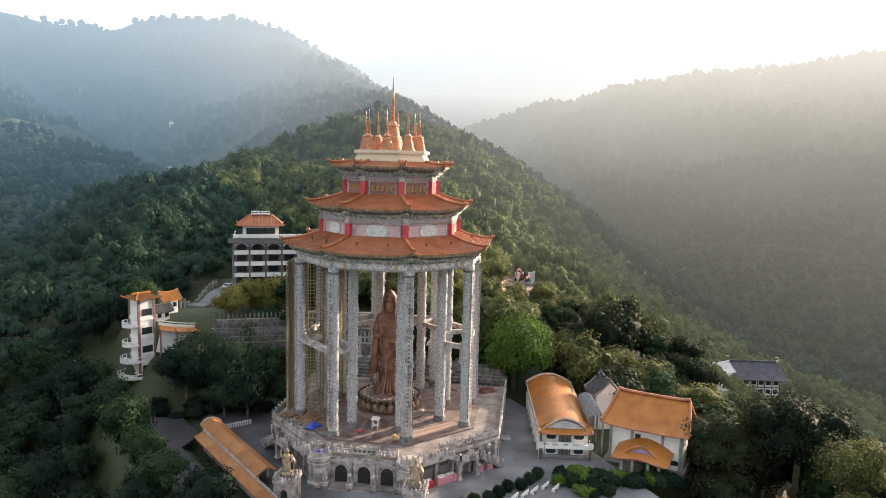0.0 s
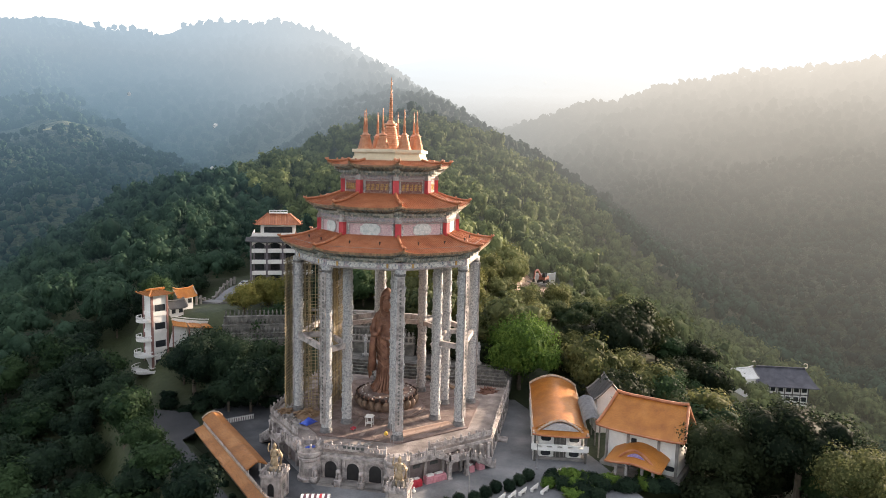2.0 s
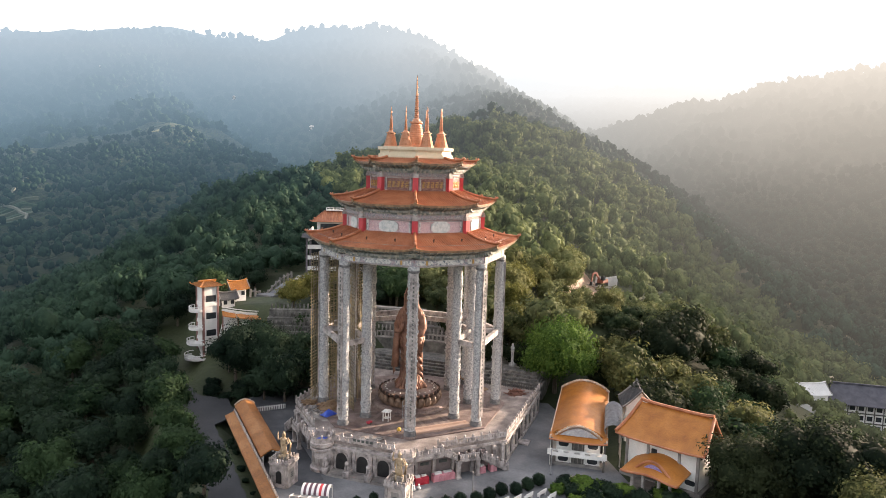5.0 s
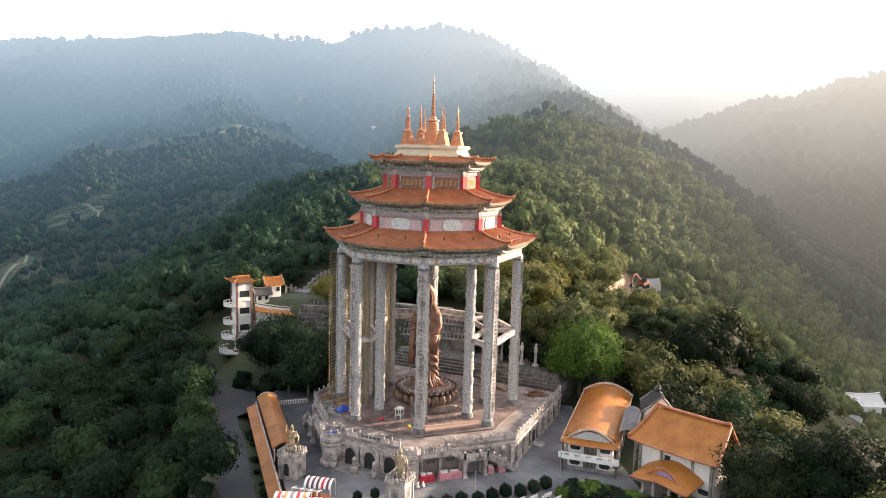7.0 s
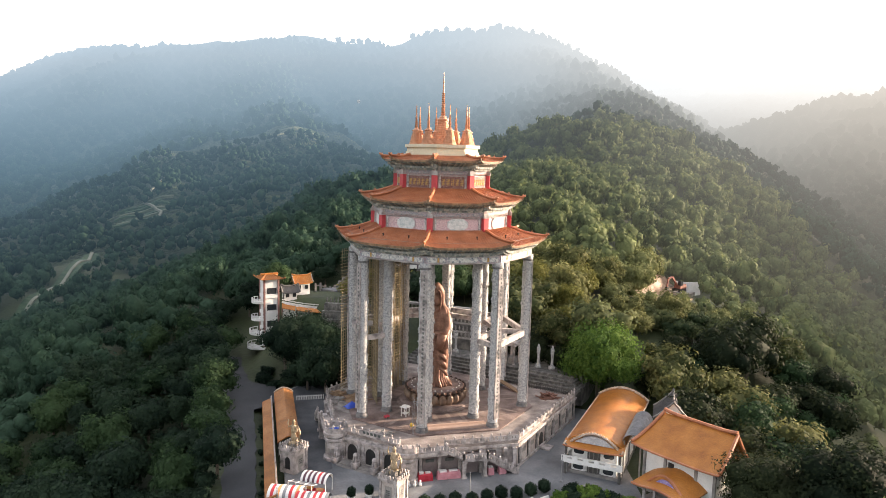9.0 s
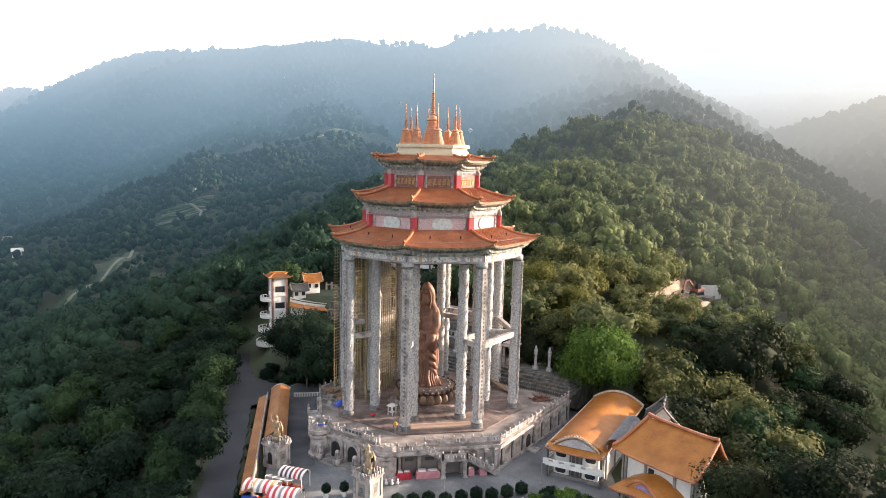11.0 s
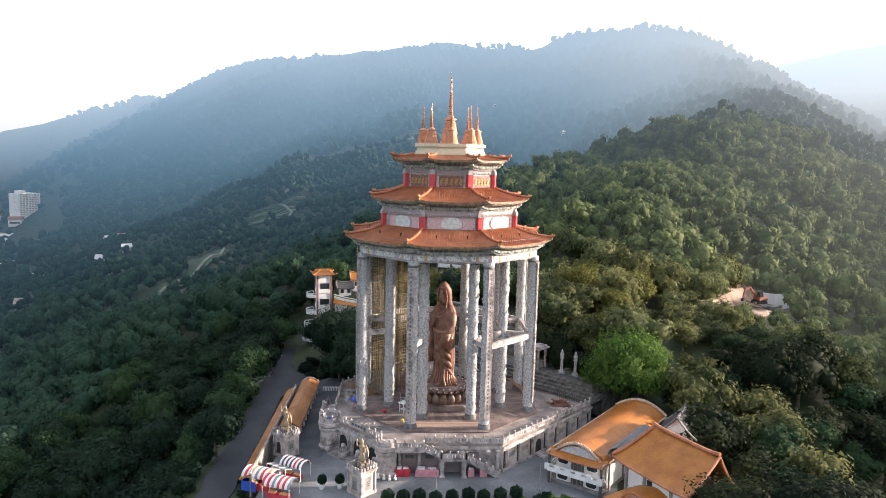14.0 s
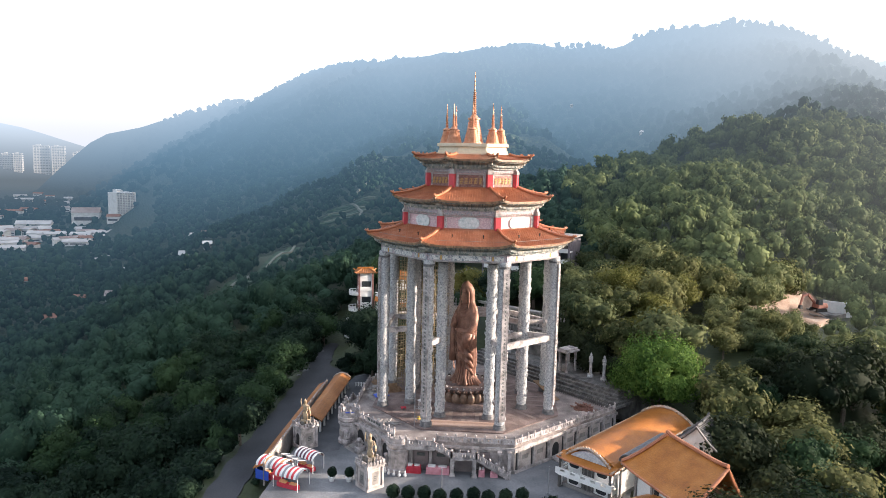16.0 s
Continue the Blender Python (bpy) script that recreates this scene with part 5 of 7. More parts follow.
part("eave_edge", Geo().tube([tuple(Vector(hall2_roof(i / 12, 0)) + Vector((0, 0, -0.1))) for i in range(13)], 0.17, 6), TILE_RED, hall2)
for x in (1.3, 5.0, 10.2, L2 - 1.3):
    part("pilaster", Geo().box((x, 1.62, 3.3), (0.45, 0.3, 6.4)), CONCRETE, hall2)
for x in (3.0, 12.2):
    o = part("window", oct_window(1.7, 0.8), GLASS_DARK, hall2, "dark octagonal window")
    o.location = (x, 1.58, 1.9)
part("window", Geo().box((6.0, 1.65, 5.2), (0.9, 0.2, 1.0)), GLASS_DARK, hall2)
part("door", Geo().box((7.4, 1.6, 1.6), (3.4, 0.25, 2.9)), DOOR_DARK, hall2)


def porch_roof(a, t):
    """a across the front, t from the wall to the front eave."""
    s = 2 * a - 1
    return (2.8 + 9.4 * a, 1.8 - 5.6 * t, 5.3 - 1.9 * t ** 1.1 - (0.9 + 0.9 * (1 - t)) * abs(s) ** 1.7 + 0.5 * t * abs(s) ** 5)


prc = tile_roof(hall2, lambda a, t: porch_roof(a, t), 22, 8, TILE_ORANGE, "porch_roof", label="curved orange tiled porch roof")
part("eave_edge", Geo().tube([tuple(porch_roof(i / 16, 1)) for i in range(17)], 0.18, 6), TILE_RED, prc)
part("porch_arch", Geo().tube([(4.6 + 5.8 * i / 14, -2.3, 3.3 + 1.9 * math.sin(math.pi * i / 14)) for i in range(15)], 0.2, 6), TILE_RED, prc)
PURPLE = mat("purple_painted_panel", (0.22, 0.16, 0.42), (0.42, 0.36, 0.60), scale=3)
g = Geo()
pts = [(5.4 + 4.2 * i / 12, -2.2, 3.25 + 1.35 * math.sin(math.pi * i / 12)) for i in range(13)]
g.add(pts + [(x, -2.05, z) for x, y, z in pts], [tuple(range(12, -1, -1)), tuple(range(13, 26))] + [(i, i + 1, 14 + i, 13 + i) for i in range(12)])
part("painted_panel", g, PURPLE, prc, "purple painted porch panel")
for x in (4.4, 6.2, 8.8, 10.6):
    part("porch_column", Geo().box((x, -2.6, 1.5), (0.42, 0.42, 3.4)), STONE, hall2)
part("porch_floor", Geo().box((7.5, -1.0, 0.15), (8.0, 5.0, 0.35)), CONCRETE, hall2)

# ---- small grey houses and the corrugated barrel roof behind ----
METAL = mat("corrugated_metal", (0.22, 0.22, 0.23), (0.34, 0.34, 0.35), rough=0.5, metal=0.3, scale=1.2)
shed = thing("shed", "open shed under a dull grey corrugated barrel roof", "shed", frame_m(25.2, -28.0, 0.63, 0.777, GROUND_Z))
rows = [[(x, -1.5 * math.cos(math.pi * j / 10), 6.2 + 1.4 * math.sin(math.pi * j / 10)) for x in [i * 0.4 for i in range(31)]] for j in range(11)]
part("barrel_roof", Geo().sheet(rows[::-1], 0.08), METAL, shed)
g = Geo()
for i in range(31):
    g.tube([(i * 0.4, -1.53 * math.cos(math.pi * j / 10), 6.22 + 1.43 * math.sin(math.pi * j / 10)) for j in range(11)], 0.07, 4)
part("corrugation", g, METAL, shed)
for x in (0.5, 6, 11.5):
    for y in (-1.3, 1.3):
        part("post", Geo().box((x, y, 3.1), (0.25, 0.25, 6.3)), CONCRETE, shed)
part("back_wall", Geo().box((6, 1.5, 2.0), (12, 0.2, 4.0)), WHITE, shed)


def small_house(place, l, w, h, rise, label, roof_mat=TILE_GREY):
    hs = thing("house", label, "house", place, "grey roofed houses")
    part("body", Geo().box((0, 0, h / 2), (l - 1.4, w - 1.4, h)), WHITE, hs)
    for x in (-l / 2 + 0.7, l / 2 - 0.7):
        part("gable", Geo().add([(x - 0.06, -w / 2 + 0.7, h), (x - 0.06, w / 2 - 0.7, h), (x - 0.06, 0, h + rise), (x + 0.06, -w / 2 + 0.7, h), (x + 0.06, w / 2 - 0.7, h), (x + 0.06, 0, h + rise)], [(0, 1, 2), (5, 4, 3)]), WHITE, hs)
    fn = lambda a, t: ((a - 0.5) * (l + 0.2), (t - 0.5) * w, h - 0.25 + (rise + 0.25) * (1 - abs(2 * t - 1)) ** 1.2 + 0.25 * abs(2 * a - 1) ** 4)
    tile_roof(hs, lambda a, t: fn(a, t), max(8, int(l / 0.45)), 10, roof_mat, roll=0.07)
    part("ridge", Geo().tube([tuple(Vector(fn(i / 8, 0.5)) + Vector((0, 0, 0.15 + 0.25 * abs(i / 4 - 1) ** 3))) for i in range(9)], 0.2, 6), roof_mat, hs)
    for a in (0, 1):
        part("verge", Geo().tube([tuple(Vector(fn(a, j / 8)) + Vector((0, 0, 0.1))) for j in range(9)], 0.15, 5), CONCRETE, hs)
    for s in (-1, 1):
        part("window", Geo().box((l * 0.2 * s, -w / 2 + 0.66, h * 0.62), (0.9, 0.12, 1.1)), GLASS_DARK, hs)
    part("door", Geo().box((-l / 2 + 0.68, 0, h * 0.45), (0.12, 1.0, 1.9)), DOOR_DARK, hs)
    return hs


small_house(pose(38.4, -18.8, GROUND_Z, 0, 0, 58), 6.4, 6.6, 6.9, 2.9, "small white house with a grey tiled gable roof")
small_house(pose(41.0, -17.0, GROUND_Z - 1, 0, 0, 51), 5.0, 4.6, 6.2, 1.4, "low white annex with a grey tiled roof")

# ---- roofed gallery on the other side of the forecourt ----
gal = thing("gallery", "long open gallery under twin orange tiled roofs", "gallery", pose(-28.2, 18.5, GROUND_Z, 0, 0, -90))
GL = 26.0
tile_roof(gal, lambda a, t: (GL * a, -1.9 + 3.8 * t, 2.4 + 1.1 * (1 - abs(2 * t - 1) ** 1.35)), 76, 10, TILE_BROWN)
part("end_gable", Geo().tube([(0, -1.9 + 3.8 * j / 10, 2.5 + 1.0 * (1 - abs(2 * j / 10 - 1) ** 2)) for j in range(11)], 0.16, 6), TRIM, gal)
for i in range(9):
    for y in (-1.5, 1.5):
        part("column", Geo().box((0.6 + i * 3.1, y, 1.2), (0.32, 0.32, 2.5)), WHITE, gal)
part("back_wall", Geo().box((GL / 2, -1.7, 1.0), (GL, 0.2, 2.0)), DOOR_DARK, gal)
low = thing("lower_gallery", "narrow orange tiled lean-to roof along the road", "gallery", pose(-31.6, 15.0, GROUND_Z, 0, 0, -90))
tile_roof(low, lambda a, t: (42 * a, -0.85 + 1.7 * t, 1.9 + 0.7 * t), 110, 3, TILE_BROWN)
ridge_line = part("ridge", Geo().bar((0, 0.9, 2.75), (42, 0.9, 2.75), 0.25, 0.35), TRIM, low)
for i in range(56):
    part("ridge_finial", Geo().box((0.4 + i * 0.75, 0.9, 3.05), (0.3, 0.22, 0.35), 0, 0.5), STONE, ridge_line)
part("wall", Geo().box((21, 0.9, 0.8), (42, 0.25, 3.6)), CONCRETE, low)

# ---- barrier across the lane, hedge, pots, benches, lamp posts ----
fence = thing("barrier", "low white picket barrier across the lane", "fence", pose(-25.6, 19.8, GROUND_Z))
part("rail", Geo().bar((0, 0, 0.9), (5.8, 0, 0.9), 0.08, 0.1), WHITE, fence)
PICK = Geo().box((0, 0, 0.55), (0.16, 0.08, 1.1)).mesh("picket", WHITE)
for i in range(17):
    part("picket", PICK, None, fence).location = (0.1 + i * 0.35, 0, 0)

# ---- striped awnings ----
STRIPE_R = mat("red_canvas", (0.55, 0.04, 0.05), (0.65, 0.07, 0.08), scale=1.2, bump=0.05)
STRIPE_D = mat("dark_canvas", (0.10, 0.05, 0.07), (0.16, 0.08, 0.10), scale=1.2, bump=0.05)
STRIPE_O = mat("orange_canvas", (0.62, 0.30, 0.12), (0.70, 0.38, 0.18), scale=1.2, bump=0.05)
STRIPE_G = mat("grey_canvas", (0.20, 0.21, 0.22), (0.28, 0.28, 0.29), scale=1.2, bump=0.05)
BLUE = mat("blue_tarpaulin", (0.03, 0.07, 0.42), (0.05, 0.12, 0.55), rough=0.4, scale=1.0)


def awning(x, y, turn, l, w, rise, z, cols, label, skirt=None):
    aw = thing("awning", label, "awning", pose(x, y, GROUND_Z - 0.1, 0, 0, turn), "striped stall awnings")
    n = 11
    for i in range(n):
        x0, x1 = -l / 2 + l * i / n, -l / 2 + l * (i + 1) / n
        rows = [[(xx, w / 2 * math.cos(math.pi * j / 10), z + rise * math.sin(math.pi * j / 10)) for xx in (x0, x1)] for j in range(11)]
        part("canvas_stripe", Geo().sheet(rows, 0.05), cols[i % len(cols)], aw)
    for sx in (-1, 1):
        for sy in (-1, 1):
            part("pole", Geo().box((sx * (l / 2 - 0.1), sy * (w / 2 - 0.1), z / 2), (0.09, 0.09, z)), WHITE, aw)
    if skirt:
        part("side_sheet", Geo().box((-l / 2, 0, z / 2), (0.06, w, z * 0.8)), skirt, aw, "hanging blue sheet")
        part("side_sheet", Geo().box((-l / 4, -w / 2, z * 0.35), (l / 2, 0.06, z * 0.7)), skirt, aw, "hanging blue sheet")
    part("counter", Geo().box((0, -w / 4, 0.45), (l * 0.8, 0.8, 0.9)), STALL_RED, aw)
    part("tray", Geo().box((-l / 5, -w / 4, 1.05), (l / 4, 0.6, 0.3)), STRIPE_O, aw)
    part("tray", Geo().box((l / 5, -w / 4, 1.0), (l / 4, 0.6, 0.2)), STRIPE_O, aw)
    return aw


awning(-24.7, -22.1, -30, 4.2, 2.7, 0.95, 2.3, (WHITE, STRIPE_D, WHITE, STRIPE_D, WHITE, STRIPE_D, WHITE, STRIPE_R), "white and dark red striped barrel awning over a stall")
awning(-29.3, -25.7, -20, 5.0, 3.3, 1.0, 2.2, (WHITE, STRIPE_R, WHITE, STRIPE_O, WHITE, STRIPE_G), "red, white and orange striped barrel awning", BLUE)
awning(-25.8, -28.6, -20, 4.7, 3.3, 1.0, 2.2, (STRIPE_R, WHITE, STRIPE_R, WHITE, STRIPE_G, WHITE), "red and white striped barrel awning over a stall")
frame_t = thing("metal_frame", "tilted dark metal sheet on a white frame between the awnings", "frame", pose(-26.9, -23.6, GROUND_Z + 0.12, 0, 0, -35))
part("sheet", Geo().sheet([[(x, y, 2.3 - y * 0.3) for x in (-2, 2)] for y in (-0.8, 0.8)], 0.05), METAL, frame_t)
for x in (-2, -0.7, 0.7, 2):
    part("leg", Geo().bar((x, -0.8, 0), (x, -0.8, 2.5), 0.08), WHITE, frame_t)
    part("rib", Geo().bar((x, -0.8, 2.58), (x, 0.8, 2.1), 0.08), WHITE, frame_t)

# ---- walls and terraces behind the pavilion ----
rear = thing("rear_terraces", "stepped grey stone ledges with rows of carved balustrades", "terrace")
H2 = math.sqrt(0.5)
DARKSTONE = mat("mossy_dark_stone", (0.07, 0.07, 0.065), (0.14, 0.135, 0.125), (0.22, 0.21, 0.195), scale=0.6, fine=10)

LEDGE = mat("stained_ledge_stone", (0.07, 0.068, 0.066), (0.15, 0.145, 0.138), (0.27, 0.255, 0.24), scale=0.9, fine=8, bump=0.4, grime=0.6)


def diagonal(u, v):
    """A place u along the north-east side (towards the halls positive) and v out from the middle."""
    return (u * H2 + v * H2, -u * H2 + v * H2)


for i in range(5):
    v0 = 18.6 + i * 0.75
    half = 20.6 - i * 0.4
    part("ledge", Geo().prism([diagonal(-half, 24.5), diagonal(-half, v0), diagonal(half, v0), diagonal(half, 24.5)], 0.0 if i == 0 else 0.45 * i + 0.004, 0.5 * (i + 1)), LEDGE, rear)
part("upper_floor", Geo().prism([diagonal(-20, 44), diagonal(-20, 24.3), diagonal(20, 24.3), diagonal(20, 44)], -4, 2.45), DARKSTONE, rear)
PICKET = Geo().box((0, 0, 0.6), (0.14, 0.14, 1.2)).mesh("iron_picket", DOOR_DARK)
rail = part("iron_railing", Geo().bar((*diagonal(2, 18.1), 1.15), (*diagonal(19.5, 18.1), 1.15), 0.1), DOOR_DARK, rear)
for i in range(36):
    part("iron_picket", PICKET, None, rail).location = (*diagonal(2.2 + i * 0.49, 18.1), 0)
BACK = ((-19, 46), (-3, 39.5), (13.5, 26.5), (18.6, 21.9))
FIG_DARK = Geo().box((0, 0, 0.25), (0.3, 0.3, 0.5)).lathe([(0.14, 0.5), (0.24, 0.7), (0.2, 0.95), (0.12, 1.1), (0.17, 1.25), (0.05, 1.45)], 7).mesh("carved_post", DARKSTONE)
FIG = Geo().box((0, 0, 0.25), (0.3, 0.3, 0.5)).lathe([(0.14, 0.5), (0.24, 0.7), (0.2, 0.95), (0.12, 1.1), (0.17, 1.25), (0.05, 1.45)], 7).mesh("carved_post", CONCRETE)
for row in range(4):
    z0, shift = 4.0 + row * 1.75, row * 1.3
    pts = [(x + shift * 0.55, y + shift * 0.83) for x, y in BACK]
    for a, b in zip(pts, pts[1:]):
        wl = part("row_wall", Geo().bar((*a, z0 - 1.0), (*b, z0 - 1.0), 1.2, 4.0 if row == 0 else 2.6), DARKSTONE, rear)
        part("coping", Geo().bar((*a, z0 + (1.05 if row == 0 else 0.35)), (*b, z0 + (1.05 if row == 0 else 0.35)), 1.35, 0.2), DARKSTONE if a[0] < -10 else CONCRETE, wl)
        d = math.hypot(b[0] - a[0], b[1] - a[1])
        for i in range(int(d / 0.95)):
            p = mix2(a, b, (i + 0.5) / int(d / 0.95))
            part("carved_post", FIG_DARK if a[0] < -10 else FIG, None, wl).location = (*p, z0 + (1.1 if row == 0 else 0.4))
part("long_coping", Geo().bar((-2.5, 43.5, 11.2), (15.5, 29.5, 11.2), 1.4, 0.5), CONCRETE, rear)

LANTERN = Geo().box((0, 0, 0.35), (1.1, 1.1, 0.7)).lathe([(0.42, 0.7), (0.3, 1.0), (0.27, 3.2), (0.45, 3.4), (0.3, 3.6), (0.42, 3.9), (0.42, 4.3), (0.2, 4.6), (0.26, 4.8), (0.05, 5.2)], 10).mesh("stone_lantern", GRANITE, True)
for x, y in ((24.5, 10.3), (26.9, 8.5), (10.3, 24.5), (8.3, 26.3)):
    o = tagged(new("stone_lantern", LANTERN), "tall carved stone lantern pillar on the ledges", "lantern", "stone lanterns")
    o.location = (x, y, 2.45)
altar = thing("altar_shelter", "small stone altar shelter with four posts and a slab roof", "shelter", pose(20.3, 14.6, 2.45, 0, 0, 45))
for x, y in ((-1.4, -0.9), (1.4, -0.9), (-1.4, 0.9), (1.4, 0.9)):
    part("post", Geo().box((x, y, 2.1), (0.4, 0.4, 4.2)), STONE, altar)
part("slab", Geo().box((0, 0, 4.35), (4.2, 3.0, 0.3)).box((0, 0, 4.7), (3.4, 2.2, 0.4)), STONE, altar)
part("altar", Geo().box((0, 0, 0.7), (2.2, 1.2, 1.4)), CONCRETE, altar)

# ---- scaffolding and building clutter on the deck ----
BAMBOO = mat("bamboo_poles", (0.17, 0.14, 0.09), (0.42, 0.33, 0.19), scale=2, obj=0.4)
scaf = thing("scaffold", "bamboo pole scaffold lashed between the rear columns", "scaffold", HUB)


def lattice(a, b, z1):
    a, b = Vector((*a, 0.2)), Vector((*b, 0.2))
    d = (b - a)
    length = d.length
    turn = math.degrees(math.atan2(d.y, d.x))
    n = max(2, round(length / 0.62))
    pole = Geo().tube([(0, 0, 0), (0.02, 0, z1 / 2), (0, 0, z1)], 0.075, 5).mesh("pole", BAMBOO)
    ledger = Geo().tube([(-0.3, 0.1, 0), (length / 2, 0.12, 0.05), (length + 0.3, 0.1, 0)], 0.06, 5).mesh("ledger", BAMBOO)
    for i in range(n + 1):
        part("pole", pole, None, scaf).matrix_basis = pose(*(a + d * (i / n)), 0, 0, turn)
    for j in range(int(z1 / 0.62)):
        part("ledger", ledger, None, scaf).matrix_basis = pose(a.x, a.y, 0.7 + j * 0.62, 0, 0.6 * ((j * 7) % 5 - 2), turn)


for a, b, z1 in (((-10.0, 4.0), (-4.0, 10.0), 28.6), ((-10.9, 5.0), (-5.0, 10.9), 28.6), ((-17.3, 7.4), (-8.6, 16.4), 28.3), ((-11.6, -1.0), (-11.6, 4.2), 28.3), ((-16.4, 8.6), (-12.0, 13.0), 28.3), ((-14.8, 5.8), (-10.6, 4.6), 28.0)):
    lattice(a, b, z1)
RUBBLE = mat("timber_rubble", (0.16, 0.10, 0.06), (0.30, 0.19, 0.11), scale=2, island=0.5)
REDDUST = mat("red_timber", (0.13, 0.06, 0.045), (0.22, 0.11, 0.08), scale=2, island=0.5)


def heap(name, label, x, y, sx, sy, h, n, material, seed, z=0.2):
    r = random.Random(seed)
    hp = tagged(new(name), label, "heap")
    hp.matrix_world = pose(x, y, z)
    for i in range(n):
        px, py = r.gauss(0, sx * 0.35), r.gauss(0, sy * 0.35)
        k = max(0.05, 1 - math.hypot(px / sx, py / sy))
        m = pose(px, py, h * k * r.uniform(0.2, 0.9), r.uniform(-25, 25), r.uniform(-25, 25), r.uniform(0, 180))
        part("plank" if material is not CONCRETE else "slab", Geo().box((0, 0, 0), (r.uniform(0.8, 2.2), r.uniform(0.15, 0.4), r.uniform(0.06, 0.2))), material, hp).matrix_basis = m
    base = Geo().lathe([(sx * 0.8, -0.02), (sx * 0.5, h * 0.3), (0.1, h * 0.4)], 14, squash=sy / sx)
    part("mound", base, material, hp)
    return hp


heap("timber_heap", "heap of brown scaffold boards on the deck", -15.2, 3.6, 3.0, 2.2, 1.7, 60, RUBBLE, 2)
heap("rubble_heap", "strip of grey and brown rubble along the parapet", -18.6, 3.0, 1.2, 4.5, 0.8, 60, CONCRETE, 14, 0.0)
heap("rubble_heap", "scattered brown building waste by the parapet", -18.0, 7.2, 1.8, 2.0, 0.9, 40, RUBBLE, 15, 0.0)
heap("timber_heap", "loose boards lying on the deck behind the balustrade", -13.4, -13.6, 2.6, 1.6, 0.5, 18, CONCRETE, 16, 0.0)
heap("timber_heap", "heap of dark red timber by the parapet", 22.0, -1.6, 2.6, 1.4, 1.2, 40, REDDUST, 3, 0.0)
heap("rubble_heap", "pile of grey rubble along the rear parapet", -17.5, 8.6, 2.2, 1.2, 0.9, 30, CONCRETE, 4, 0.0)
rows = []
r = random.Random(9)
for i in range(9):
    rows.append([(-1.9 + i * 0.45 + r.uniform(-0.1, 0.1), -1.1 + j * 0.4, 0.05 + 0.75 * math.sin(math.pi * i / 8) * math.sin(math.pi * j / 6) * r.uniform(0.7, 1.2)) for j in range(7)])
tarp = tagged(part("tarpaulin", Geo().sheet([q[::-1] for q in rows], 0.04), BLUE, smooth=True), "crumpled bright blue tarpaulin over a pile on the deck", "tarpaulin")
tarp.matrix_world = pose(-16.4, 0.0, 0.22, 0, 0, 25) @ Matrix.Diagonal((0.75, 0.8, 1.1, 1))
tarp = tagged(part("tarpaulin", Geo().sheet([[(x * 0.6, y * 0.6, z * 0.5) for x, y, z in q[::-1]] for q in rows], 0.04), BLUE, smooth=True), "small folded blue tarpaulin on the turret", "tarpaulin")
tarp.matrix_world = pose(-20.5, -10.2, 0.03)
kiosk = thing("kiosk", "small open white offering stand with four posts", "kiosk", pose(-7.8, -6.5, 0.2, 0, 0, 45))
part("shelf", Geo().box((0, 0, 0.55), (0.95, 0.95, 0.08)), WHITE, kiosk)
for x, y in ((-0.5, -0.5), (0.5, -0.5), (-0.5, 0.5), (0.5, 0.5)):
    part("post", Geo().box((x, y, 0.85), (0.12, 0.12, 1.7)), WHITE, kiosk)
part("roof", Geo().box((0, 0, 1.72), (1.45, 1.45, 0.1)).box((0, 0, 1.86), (1.3, 1.3, 0.2), 0, 0.7), WHITE, kiosk)
YELLOW = mat("yellow_paint", (0.62, 0.40, 0.05), (0.70, 0.48, 0.08), rough=0.4, scale=2)
mixer = thing("cement_mixer", "small yellow cement mixer by the front column", "machine", pose(-7.9, -12.6, 0.2) @ Matrix.Scale(0.55, 4))
part("drum", Geo().lathe([(0.25, 0), (0.6, 0.3), (0.62, 0.8), (0.35, 1.2)], 14, (0, 0, 0.55)), YELLOW, mixer, smooth=True)
part("frame", Geo().bar((-0.6, -0.5, 0), (-0.6, 0, 0.9), 0.1).bar((-0.6, 0.5, 0), (-0.6, 0, 0.9), 0.1).bar((0.6, -0.5, 0), (0.6, 0, 0.9), 0.1).bar((0.6, 0.5, 0), (0.6, 0, 0.9), 0.1), DOOR_DARK, mixer)
cart = thing("handcart", "small red handcart beside a column base", "cart", pose(-11.3, -7.2, 0.2, 0, 0, 30) @ Matrix.Scale(0.75, 4))
part("tray", Geo().box((0, 0, 0.55), (1.1, 0.7, 0.4), 0, 1.2), STALL_RED, cart)
for y in (-0.4, 0.4):
    part("wheel", Geo().lathe([(0.28, -0.05), (0.28, 0.05)], 12), DOOR_DARK, cart).matrix_basis = pose(0, y, 0.28, 90)
part("handle", Geo().bar((-0.6, 0.25, 0.7), (-1.2, 0.25, 0.95), 0.06).bar((-0.6, -0.25, 0.7), (-1.2, -0.25, 0.95), 0.06), DOOR_DARK, cart)
cage = thing("pole_frame", "light metal pole frame round the foot of a column", "scaffold", pose(-7.4, -15.4, 0.2))
for x in (-0.9, 0.9):
    for y in (-0.5, 0.5):
        part("pole", Geo().tube([(x, y, 0), (x, y, 6.4)], 0.035, 5), METAL, cage)
for z in (1.6, 3.6, 5.6):
    part("rail", Geo().bar((-0.9, -0.5, z), (0.9, -0.5, z), 0.07).bar((-0.9, 0.5, z), (0.9, 0.5, z), 0.07).bar((-0.9, -0.5, z), (-0.9, 0.5, z), 0.05).bar((0.9, -0.5, z), (0.9, 0.5, z), 0.05), METAL, cage)
